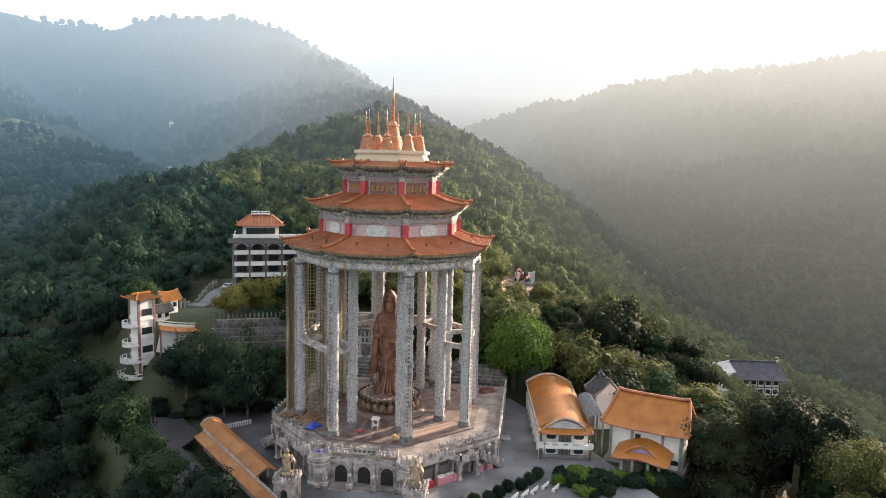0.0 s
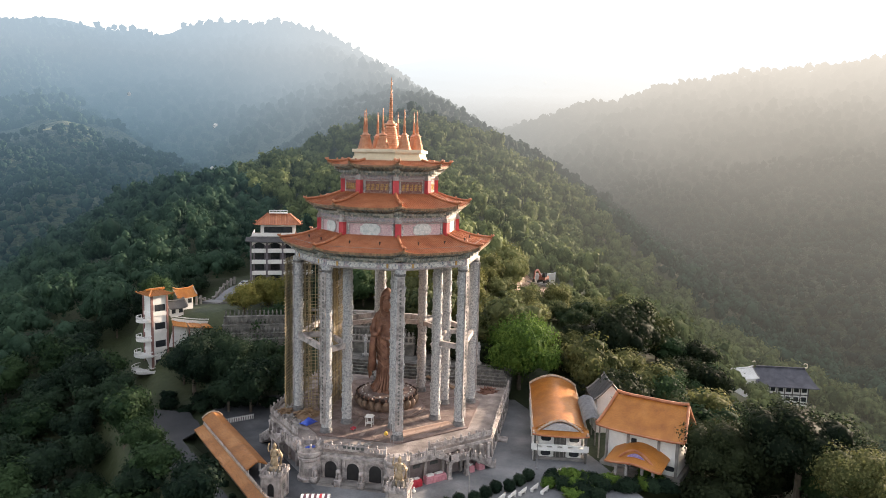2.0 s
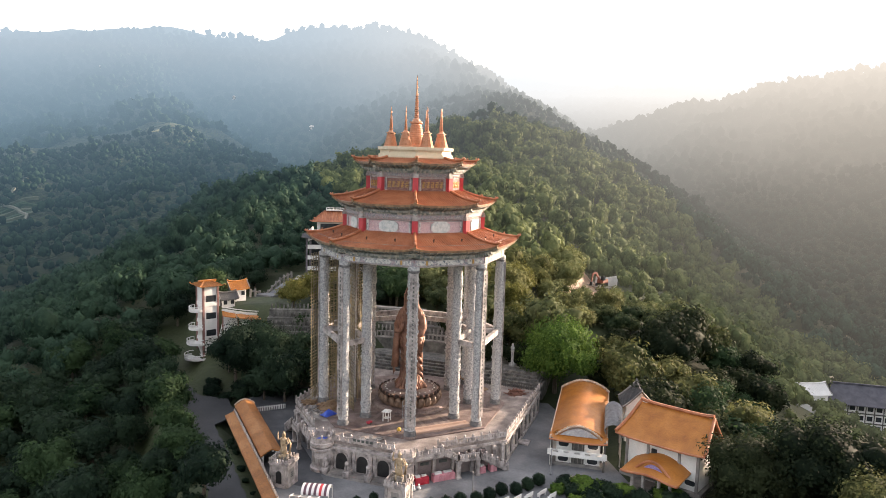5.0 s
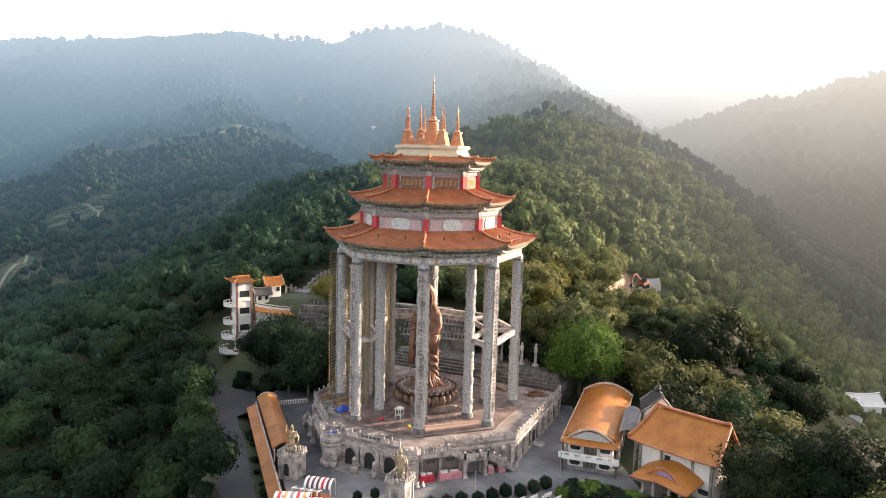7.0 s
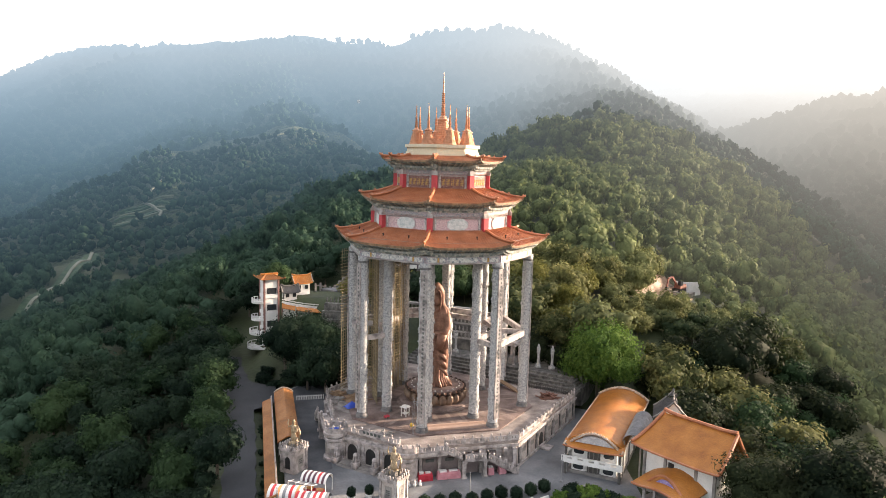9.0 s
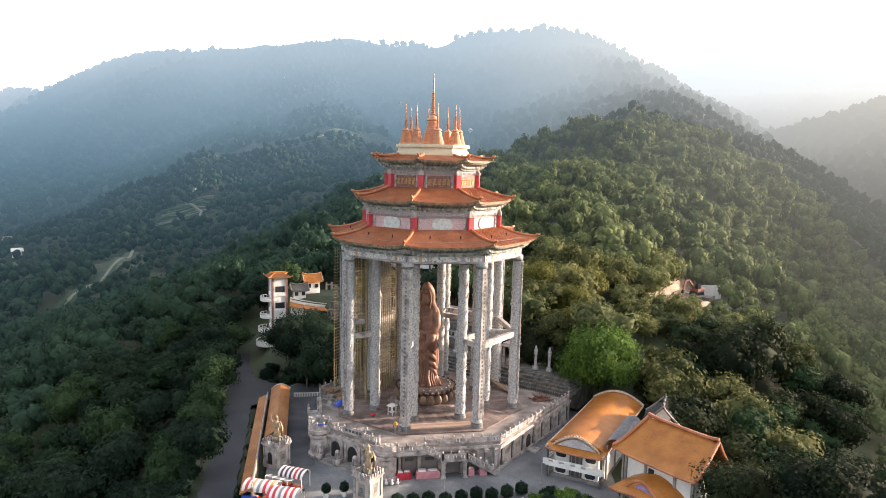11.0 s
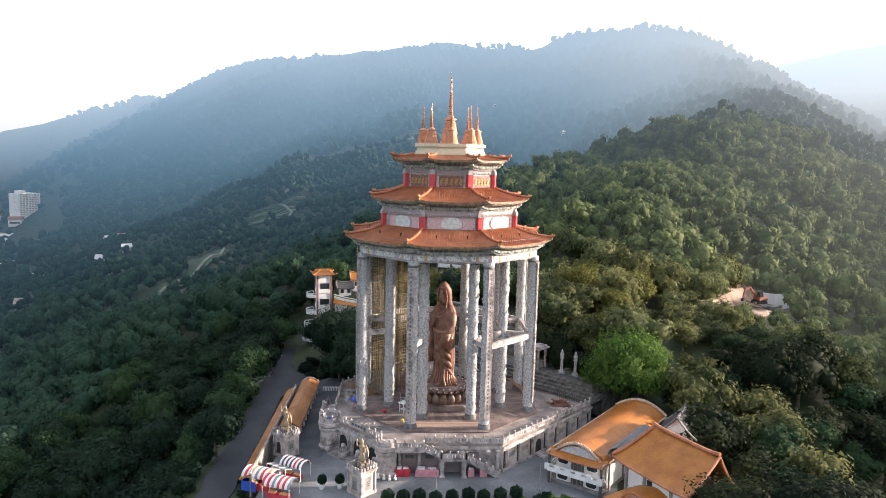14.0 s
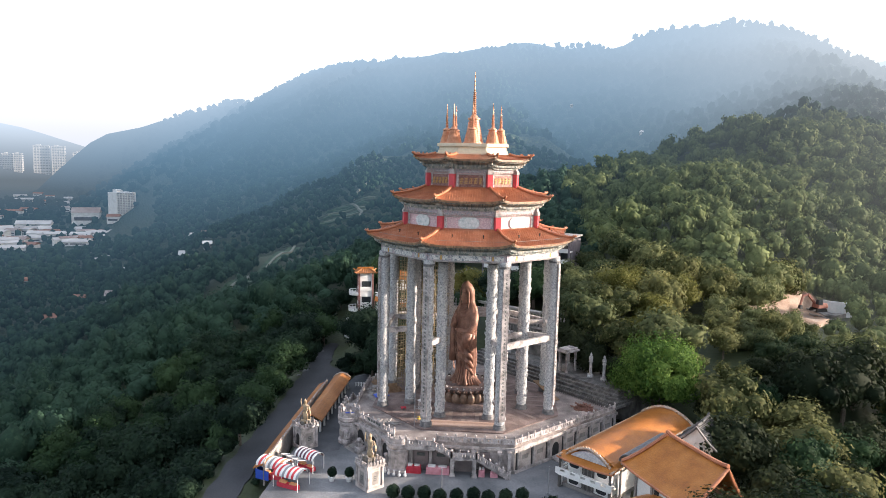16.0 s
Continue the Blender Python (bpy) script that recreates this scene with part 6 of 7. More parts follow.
ramp = thing("ramp", "long brown timber ramp leaning on the ledge", "ramp", pose(17.2, 2.0, 0.2, 0, 0, 120))
part("board", Geo().sheet([[(x, y, 0.15 + max(0, x) * 0.22) for y in (-0.6, 0.6)] for x in (0, 2, 4, 6, 7.5)][::-1], 0.15), RUBBLE, ramp)

ROCKY = mat("pale_rubble_stone", (0.09, 0.095, 0.10), (0.18, 0.18, 0.18), (0.27, 0.265, 0.26), scale=0.6, fine=8, bump=0.8)
r = random.Random(31)
for i in range(20):
    x, y, w = r.gauss(-40.8, 0.7), r.gauss(42, 5.0), r.uniform(0.4, 1.1)
    o = tagged(part("boulder", Geo().lathe([(w * 0.8, -0.5), (w * 0.9, 0.05), (w * 0.6, w * 0.28), (w * 0.2, w * 0.36)], 6, squash=r.uniform(0.6, 1.1)), ROCKY), "pale grey boulder on the bank beside the road", "boulder", "roadside boulders")
    o.matrix_world = pose(x, y, float(height(x, y)) + 0.1, r.uniform(-15, 15), r.uniform(-15, 15), r.uniform(0, 180))

# ---- the guest house on the hill ----
hotel = thing("guest_house", "grey four-storey guest house with white balconies and red roof", "building", frame_m(1.2, 84.8, 0.93, -0.37, 10.0))
HL, HD = 27.0, 12.0
PURPLE_GREY = mat("purple_grey_render", (0.13, 0.11, 0.13), (0.19, 0.17, 0.19), scale=0.6)
part("body", Geo().box((HL / 2, HD / 2 + 2, 6.4), (HL - 1, HD - 2, 12.8)), PURPLE_GREY, hotel)
part("plinth", Geo().box((HL / 2, HD / 2, 0.3), (HL + 1, HD + 3, 0.9)), CONCRETE, hotel)
for i, z in enumerate((3.2, 6.4, 9.6)):
    part("balcony", Geo().box((HL / 2, 0.9, z), (HL, 3.4, 0.25)).box((HL / 2, -0.75, z + 0.55), (HL, 0.15, 1.0)).box((0, 0.9, z + 0.55), (0.15, 3.4, 1.0)), WHITE, hotel)
for i in range(7):
    x = 0.2 + i * (HL - 0.4) / 6
    part("column", Geo().box((x, -0.65, 6.5), (0.5, 0.5, 13.0)), PURPLE_GREY, hotel)
    if i < 6:
        for z in (1.6, 4.8, 8.0, 11.2):
            part("window", Geo().box((x + HL / 12, 2.98, z), (2.6, 0.15, 1.7)), GLASS_DARK, hotel)
        part("arch_fringe", Geo().sheet([[(x + 0.3 + (HL / 6 - 0.6) * t, -0.6, 12.7), (x + 0.3 + (HL / 6 - 0.6) * t, -0.6, 11.5 + 0.9 * math.sin(math.pi * t))] for t in [k / 8 for k in range(9)]], 0.0), WHITE, hotel)
tile_roof(hotel, lambda a, t: (-1.2 + (HL + 2.4) * a, -2.2 + 2.6 * t, 12.7 + 1.2 * t + 0.4 * (1 - t) * abs(2 * a - 1) ** 6), 60, 4, TILE_GREY, "skirt_roof")
part("roof_deck", Geo().box((HL / 2, HD / 2 + 1, 13.6), (HL, HD, 0.5)), CONCRETE, hotel)
part("parapet", Geo().box((HL / 2, 0.8, 14.5), (HL - 1, 0.15, 0.9)).box((0.6, HD / 2, 14.5), (0.15, HD - 1, 0.9)), WHITE, hotel)
part("top_storey", Geo().box((7.8, 6.0, 15.6), (10.0, 7.0, 3.6)), WHITE, hotel)
part("long_window", Geo().box((7.8, 2.45, 15.8), (8.0, 0.15, 1.7)), GLASS_DARK, hotel)
for i in range(5):
    part("side_window", Geo().box((12.85, 3.6 + i * 1.2, 15.8), (0.12, 0.7, 1.6)), DOOR_DARK, hotel)


def hip(l, w, z, rise, over=1.2):
    g = Geo()
    a, b, r = l / 2 + over, w / 2 + over, max(0.1, l / 2 - w / 2 * 0.6)
    g.add([(-a, -b, z), (a, -b, z), (a, b, z), (-a, b, z), (-r, 0, z + rise), (r, 0, z + rise)], [(0, 1, 5, 4), (1, 2, 5), (2, 3, 4, 5), (3, 0, 4), (3, 2, 1, 0)])
    for s in (-1, 1):
        n = int(2 * a / 0.5)
        for i in range(n + 1):
            x = -a + 2 * a * i / n
            k = min(1.0, (a - abs(x)) / (a - r) if abs(x) > r else 1.0)
            g.tube([(x, s * b, z + 0.05), (x, s * b * (1 - k), z + rise * k + 0.05)], 0.1, 4)
        n = int(2 * b / 0.5)
        for i in range(n + 1):
            y = -b + 2 * b * i / n
            k = 1 - abs(y) / b
            g.tube([(s * a, y, z + 0.05), (s * (a - (a - r) * k), y, z + rise * k + 0.05)], 0.1, 4)
    for sx in (-1, 1):
        for sy in (-1, 1):
            g.tube([(sx * r, 0, z + rise + 0.1), (sx * a, sy * b, z + 0.15), (sx * (a + 0.4), sy * (b + 0.4), z + 0.5)], 0.18, 5)
    return g


part("hip_roof", hip(10.6, 7.6, 17.3, 3.0), TILE_RED, hotel, "faded red tiled hip roof").location = (7.8, 6.0, 0)
part("ridge_rail", Geo().bar((5.2, 6, 20.5), (10.4, 6, 20.5), 1.4, 0.35).bar((5.2, 5.4, 21.2), (10.4, 5.4, 21.2), 0.12).bar((5.2, 6.6, 21.2), (10.4, 6.6, 21.2), 0.12), WHITE, hotel)
for i in range(6):
    part("ridge_post", Geo().box((5.2 + i * 1.04, 5.4, 20.9), (0.14, 0.14, 0.7)), WHITE, hotel)

# ---- the white tower with round balconies, and what stands near it ----
twr = thing("white_tower", "white stair tower with round balconies and an orange roof", "tower", pose(-30.3, 57.0, -6.0, 0, 0, 15))
part("shaft", Geo().box((0, 0, 10.5), (3.6, 3.8, 21.0)), WHITE, twr)
PILLAR_RED = mat("dull_red_pillar", (0.20, 0.10, 0.09), (0.30, 0.16, 0.14), scale=1)
for x, y in ((-1.8, -1.9), (1.8, -1.9), (1.8, 1.9), (-1.8, 1.9)):
    part("corner_pillar", Geo().box((x, y, 10.4), (0.45, 0.45, 20.8)), PILLAR_RED, twr)
for z in (5.0, 9.4, 13.6, 17.8):
    part("window", Geo().box((0.1, -1.9, z), (2.4, 0.15, 1.5)), GLASS_DARK, twr)
    part("band", Geo().box((0, 0, z - 1.4), (4.0, 4.2, 0.8)), WHITE, twr)
part("roof", hip(3.9, 3.9, 20.8, 1.0, 0.8), TILE_BROWN, twr, "brownish orange tiled roof with upturned corners")
part("roof_ridge", Geo().box((0, 0, 21.9), (4.4, 0.45, 0.45)), TILE_ORANGE, twr)
for z, rr in ((15.0, 2.0), (10.6, 2.1), (7.0, 2.6), (3.4, 3.2)):
    g = Geo()
    for k in range(14):
        a0, a1 = radians(90 + k * 13.5), radians(90 + (k + 1) * 13.5)
        p0, p1 = (-2.4 + rr * math.cos(a0), rr * math.sin(a0)), (-2.4 + rr * math.cos(a1), rr * math.sin(a1))
        g.bar((*p0, z), (*p1, z), 0.15, 0.5).bar((*p0, z + 0.9), (*p1, z + 0.9), 0.12, 0.15)
        if k % 2 == 0:
            g.bar((*p0, z), (*p0, z + 0.9), 0.12)
    bal = part("round_balcony", g, WHITE, twr)
    part("balcony_floor", Geo().lathe([(rr, -0.15), (rr, 0.05)], 20, (-2.4, 0, z - 0.2)), WHITE, bal)
for i in range(14):
    part("stair_flight", Geo().box((-2.0 + (i % 7) * 0.9 - (i // 7) * 0.3, -4.2 - (i // 7) * 2.0, 3.0 - i * 0.32), (1.1, 1.8, 0.3)), WHITE, twr)
part("stair_wall", Geo().bar((-2.6, -5.2, 3.0), (4.4, -5.2, 0.6), 0.2, 1.0).bar((4.4, -7.2, 0.9), (-2.6, -7.2, -1.4), 0.2, 1.0), WHITE, twr)
curve = thing("curved_gallery", "curving covered walk with an orange roof and white parapet", "gallery")
pts = [(-27.2, 55.2), (-24.0, 55.2), (-21.0, 56.2), (-18.2, 58.2), (-16.0, 61.2)]
for i, (a, b) in enumerate(zip(pts, pts[1:])):
    d = Vector((b[0] - a[0], b[1] - a[1], 0)).normalized()
    s = Vector((d.y, -d.x, 0))
    z = 8.6 - 0.75 * i
    A, B = Vector((*a, z)), Vector((*b, z - 0.75))
    part("roof_segment", Geo().sheet([[tuple(A + s * 1.6 - Vector((0, 0, 0.9))), tuple(A)], [tuple(B + s * 1.6 - Vector((0, 0, 0.9))), tuple(B)]][::-1], 0.15), TILE_ORANGE, curve)
    part("parapet", Geo().bar(tuple(A + Vector((0, 0, 0.3))), tuple(B + Vector((0, 0, 0.3))), 0.2, 0.5).bar(tuple(A + Vector((0, 0, 0.95))), tuple(B + Vector((0, 0, 0.95))), 0.2, 0.2), WHITE, curve)
    part("wall", Geo().bar(tuple(A - Vector((0, 0, 3.2))), tuple(B - Vector((0, 0, 3.2))), 0.3, 6.2), WHITE, curve)
    part("post", Geo().bar(tuple(A + s * 1.4 - Vector((0, 0, 7.5))), tuple(A + s * 1.4 - Vector((0, 0, 0.9))), 0.3), PILLAR_RED, curve)
small_house(pose(-21.6, 67.5, 8.4, 0, 0, 15), 5.2, 4.0, 3.6, 1.5, "small white pavilion with an orange tiled roof", TILE_ORANGE)
small_house(pose(-25.0, 61.5, 8.0, 0, 0, 15), 4.6, 3.6, 2.6, 1.2, "small white shed with a grey tiled roof")
stonefence = thing("stone_fence", "row of rough grey stone fence posts up the slope", "fence")
for i in range(11):
    t = i / 10
    x, y = -17.5 + 15 * t, 71 + 17 * t
    z = float(height(x, y))
    part("fence_post", Geo().box((x, y, z + 0.9), (0.6, 0.6, 2.6), 20 * i, 0.8), CONCRETE, stonefence)
    if i < 10:
        x2, y2 = -17.5 + 15 * (t + 0.1), 71 + 17 * (t + 0.1)
        part("fence_rail", Geo().bar((x, y, z + 1.5), (x2, y2, float(height(x2, y2)) + 1.5), 0.3, 0.3), CONCRETE, stonefence)
drive = part("driveway", Geo().sheet([[(-14 + 15 * t + s * 1.8, 70.5 + 14 * t - s * 1.8, float(height(-14 + 15 * t, 70.5 + 14 * t)) + 0.4) for s in (-1, 0, 1)] for t in [i / 10 for i in range(11)]][::-1], 0.6), ASPHALT)
tagged(drive, "pale concrete drive up to the guest house", "road", kind="structure")

# ---- car parked by the guest house ----
CAR_PAINT = mat("silver_car_paint", (0.34, 0.35, 0.37), (0.42, 0.43, 0.45), rough=0.3, metal=0.5, scale=2, bump=0)
car = thing("car", "silver parked car on the concrete drive", "car", pose(-1.4, 81.6, float(height(-1.4, 81.6)) + 0.42, 0, 0, 40))
g = Geo()
prof = [(-2.1, 0.35), (-2.15, 0.75), (-1.9, 0.95), (-1.2, 1.02), (-0.7, 1.42), (0.7, 1.45), (1.3, 1.0), (2.0, 0.88), (2.15, 0.6), (2.1, 0.35)]
n = len(prof)
g.add([(x, y * (0.82 if z > 1.2 else 0.88), z) for y in (-1, 1) for x, z in prof], [tuple(range(n)), tuple(range(2 * n - 1, n - 1, -1))] + [((i + 1) % n, i, n + i, n + (i + 1) % n) for i in range(n)])
part("body", g, CAR_PAINT, car)
part("windscreen", Geo().bar((0.78, 0, 1.4), (1.26, 0, 1.05), 1.4, 0.05), GLASS_DARK, car)
part("rear_window", Geo().bar((-1.16, 0, 1.06), (-0.74, 0, 1.38), 1.4, 0.05), GLASS_DARK, car)
for y in (-0.86, 0.86):
    part("side_window", Geo().box((0.0, y, 1.2), (1.5, 0.06, 0.3)), GLASS_DARK, car)
    for x in (-1.35, 1.35):
        part("wheel", Geo().lathe([(0.32, -0.1), (0.32, 0.1)], 14), DARK, car).matrix_basis = pose(x, y, 0.32, 90)

# ---- building site on the slope ----
EARTH = mat("bare_earth", (0.20, 0.12, 0.08), (0.32, 0.215, 0.15), (0.38, 0.30, 0.24), scale=0.25, fine=14, bump=0.5)
r = random.Random(5)


def site_point(a, b):
    """A point of the cut on the slope: a metres along it, b metres down from its middle line."""
    x, y = 74 + 0.707 * (a + b), 49 + 0.707 * (a - b)
    t = ease((a - 14) / 14)
    z = 7.6 - 0.03 * a + ease((-b - 1.5) / 2.5) * (3.2 - 1.2 * t) - t * 0.42 * b + r.uniform(-0.35, 0.35)
    return (x, y, float(z))


rows = [[site_point(-4 + i * 1.6, -8 + j * 1.5) for j in range(9 + 3)] for i in range(25)]
tagged(part("bare_slope", Geo().sheet(rows[::-1], 6.0), EARTH, smooth=True), "cut slope of bare reddish earth on the hillside", "earth", kind="structure")
RUST = mat("rusty_steel", (0.20, 0.065, 0.05), (0.30, 0.12, 0.08), scale=2)
dig = thing("excavator", "red tracked excavator on the bare cut slope", "excavator", pose(89.6, 58.5, 8.4, 0, 0, 200))
for y in (-1.1, 1.1):
    part("crawler_track", Geo().box((0, y, 0.45), (3.4, 0.6, 0.9), 0, 0.85), DARK, dig)
part("body", Geo().box((-0.4, 0, 1.55), (3.0, 2.4, 1.2), 0, 0.9), RUST, dig)
part("cab", Geo().box((0.5, 0.7, 2.6), (1.3, 1.1, 1.3), 0, 0.85), GLASS_DARK, dig)
part("boom", Geo().bar((0.9, -0.3, 2.0), (3.4, -0.3, 4.6), 0.5).bar((3.4, -0.3, 4.6), (5.0, -0.3, 4.2), 0.45), RUST, dig)
part("dipper_arm", Geo().bar((5.0, -0.3, 4.3), (5.6, -0.3, 1.8), 0.38), RUST, dig)
part("bucket", Geo().box((5.5, -0.3, 1.3), (0.9, 1.0, 0.9), 0, 0.7), DARK, dig)
for i in range(9):
    a, b = r.uniform(18, 33), r.uniform(-2, 7)
    p = site_point(a, b)
    log = thing("log", "pale cut timber lying on the bare slope", "log", pose(p[0], p[1], p[2] + 0.3, 0, 8, r.uniform(-70, -20)), "cut timbers")
    part("stem", Geo().tube([(-3, 0, 0), (0, 0.1, 0.05), (3, 0, 0)], 0.22, 6), CONCRETE, log)
wallc = thing("site_wall", "curved white concrete retaining wall at the building site", "wall")
for i in range(7):
    a0, a1 = radians(190 + i * 18), radians(208 + i * 18)
    part("wall_panel", Geo().bar((100 + 4.4 * math.cos(a0), 70 + 3.4 * math.sin(a0), 7.2), (100 + 4.4 * math.cos(a1), 70 + 3.4 * math.sin(a1), 7.2), 0.4, 4.6), WHITE, wallc)
slab = part("site_slab", Geo().box((98, 67.5, 4.9), (8, 5, 3.0), 40), CONCRETE)
tagged(slab, "grey concrete footing beside the curved white wall", "footing")

# ---- house below with the dark hipped roof ----
gh = thing("villa", "four-storey villa with white timber-framed walls and dark roof", "house", frame_m(146, 16.5, 0.77, -0.64, -34.5))
SLATE_ROOF = mat("dark_slate_roof", (0.055, 0.055, 0.07), (0.10, 0.10, 0.12), rough=0.6, scale=0.6, fine=14)
part("body", Geo().box((9.5, 5.0, 5.8), (15, 8.5, 11.6)), WHITE, gh)
tile_roof(gh, lambda a, t: (-2.0 + 2.6 * (1 - abs(2 * t - 1)) + (21.5 - 5.2 * (1 - abs(2 * t - 1))) * a, -1.5 + 13 * t, 11.6 + 4.6 * (1 - abs(2 * t - 1)) ** 1.2), 44, 12, SLATE_ROOF)
part("ridge", Geo().bar((0.6, 5, 16.4), (17, 5, 16.4), 0.5, 0.5), SLATE_ROOF, gh)
for x, s in ((0.6, -1), (17.0, 1)):
    part("ridge_horn", Geo().tube([(x, 5, 16.4), (x + 0.7 * s, 5, 16.9), (x + 0.6 * s, 5, 17.8), (x - 0.2 * s, 5, 18.1), (x - 0.5 * s, 5, 17.7)], 0.32, 6, 0.15), CREAM, gh)
for z in (2.8, 5.7, 8.6):
    part("floor_band", Geo().box((9.5, 0.72, z), (15.2, 0.25, 0.35)).box((17.05, 5, z), (0.25, 8.8, 0.35)), DOOR_DARK, gh)
for i in range(7):
    part("timber_post", Geo().box((2.2 + i * 2.45, 0.7, 5.8), (0.25, 0.2, 11.6)), DOOR_DARK, gh)
    if i < 6:
        for z in (1.4, 4.3, 7.2, 10.2):
            part("window", Geo().box((3.4 + i * 2.45, 0.7, z), (1.5, 0.14, 1.4)), GLASS_DARK, gh)
small_house(pose(124, 9.0, -20.5, 0, 0, -20), 10, 7, 6.0, 2.0, "house with a bright white metal roof among trees", WHITE)
gaz = thing("gazebo", "small garden gazebo with an orange tiled roof and finial", "gazebo", pose(35.2, -57.5, -11.0))
part("roof", hip(2.6, 2.6, 5.4, 1.9, 0.8), TILE_ORANGE, gaz)
part("finial", Geo().lathe([(0.25, 7.2), (0.35, 7.5), (0.2, 7.8), (0.28, 8.0), (0.05, 8.5)], 10), CREAM, gaz)
for x, y in ((-1.2, -1.2), (1.2, -1.2), (1.2, 1.2), (-1.2, 1.2)):
    part("post", Geo().box((x, y, 2.7), (0.25, 0.25, 5.4)), RED_PAINT, gaz)

# ---- forecourt furniture ----
BENCH = (Geo().box((0, 0, 0.45), (1.7, 0.5, 0.1)).mesh("seat", WHITE), Geo().box((0, 0.28, 0.75), (1.7, 0.1, 0.55)).mesh("backrest", WHITE), Geo().box((0, 0, 0.2), (0.12, 0.5, 0.42)).mesh("leg", WHITE))
for x, y in ((1.4, -32.4), (3.4, -32.6), (5.6, -32.5), (8.1, -32.4), (8.9, -33.9)):
    b = thing("garden_bench", "white garden bench behind the clipped hedge", "bench", pose(x, y, GROUND_Z + 0.13, 0, 0, 200), "white benches")
    part("seat", BENCH[0], None, b), part("backrest", BENCH[1], None, b)
    for dx in (-0.7, 0.7):
        part("leg", BENCH[2], None, b).location = (dx, 0, 0)
for x, y in ((-2.5, -29.4), (13.7, -26.6)):
    lp = thing("lamp_post", "slim grey lamp post at the forecourt edge", "lamp", pose(x, y, GROUND_Z + 0.12))
    part("pole", Geo().tube([(0, 0, 0), (0, 0, 4.2)], 0.09, 8, 0.06), METAL, lp)
    part("base", Geo().lathe([(0.22, 0), (0.22, 0.25), (0.1, 0.35)], 10), METAL, lp)
    part("lamp_head", Geo().lathe([(0.06, 4.15), (0.11, 4.25), (0.1, 4.4), (0.03, 4.45)], 10), METAL, lp)

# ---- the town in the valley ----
# town surfaces, with the same emitted haze painted in
FAR_WHITE = painted_haze(mat("far_white_render", (0.66, 0.65, 0.63), (0.76, 0.75, 0.73), scale=0.05, fine=6, bump=0), 560, 1500, 1100)
FAR_ROOF = painted_haze(mat("far_roofs", (0.26, 0.15, 0.12), (0.36, 0.355, 0.35), (0.52, 0.515, 0.51), scale=0.02, fine=4, bump=0, obj=0.8), 600, 2000, 1200)
FAR_GLASS = painted_haze(mat("far_windows", (0.10, 0.11, 0.13), (0.16, 0.17, 0.19), scale=0.1, bump=0), 300, 1500, 900)


def tower_block(x, y, z, w, d, h, turn, floors, bays, label):
    tb = thing("tower_block", label, "building", pose(x, y, z, 0, 0, turn), "tower blocks in the valley")
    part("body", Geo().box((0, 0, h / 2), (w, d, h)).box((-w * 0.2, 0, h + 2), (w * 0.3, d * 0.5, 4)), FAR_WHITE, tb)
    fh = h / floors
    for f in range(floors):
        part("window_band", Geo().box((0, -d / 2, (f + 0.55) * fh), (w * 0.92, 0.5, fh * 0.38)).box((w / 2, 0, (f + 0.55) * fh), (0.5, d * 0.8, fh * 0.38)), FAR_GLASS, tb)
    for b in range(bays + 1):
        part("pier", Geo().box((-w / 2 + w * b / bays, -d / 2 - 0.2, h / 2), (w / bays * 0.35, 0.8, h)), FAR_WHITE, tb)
    return tb
TOWN_Z = -75.0
tower = tower_block(-552, 886, TOWN_Z, 30, 22, 60, 0, 24, 7, "white twenty-storey tower block in the valley")
tower.matrix_world = pose(-552, 886, TOWN_Z, 0, 0, 62)
for x, y, w, h in ((-1800, 2240, 34, 100), (-1752, 2260, 26, 104), (-1712, 2255, 26, 104), (-1672, 2255, 26, 104), (-1610, 2290, 46, 134), (-1552, 2300, 40, 132), (-1480, 2330, 60, 112), (-1930, 2200, 50, 70)):
    tower_block(x, y, TOWN_Z, w, 24, h, 20, 14, 5, "pale distant tower block in haze")


def town_house(x, y, w, d, h, turn, rise, label, roofing=FAR_ROOF):
    z = float(height(x, y))
    th = thing("town_house", label, "house", pose(x, y, z - 2, 0, 0, turn), "town houses in the valley")
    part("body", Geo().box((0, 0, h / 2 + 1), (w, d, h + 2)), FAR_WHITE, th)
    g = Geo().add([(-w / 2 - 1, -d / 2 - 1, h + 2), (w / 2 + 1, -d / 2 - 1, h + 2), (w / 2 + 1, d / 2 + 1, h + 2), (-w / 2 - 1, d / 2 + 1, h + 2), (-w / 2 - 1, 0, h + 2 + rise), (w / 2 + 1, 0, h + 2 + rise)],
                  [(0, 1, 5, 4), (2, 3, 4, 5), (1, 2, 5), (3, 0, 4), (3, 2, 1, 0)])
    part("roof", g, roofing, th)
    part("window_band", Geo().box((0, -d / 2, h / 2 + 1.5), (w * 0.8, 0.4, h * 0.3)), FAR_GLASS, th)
    return th


r = random.Random(21)
town_house(-640, 940, 40, 18, 18, 20, 8, "long pale school block with a green-grey roof")
town_house(-700, 900, 48, 18, 9, 20, 5, "low pale hall with a grey roof")
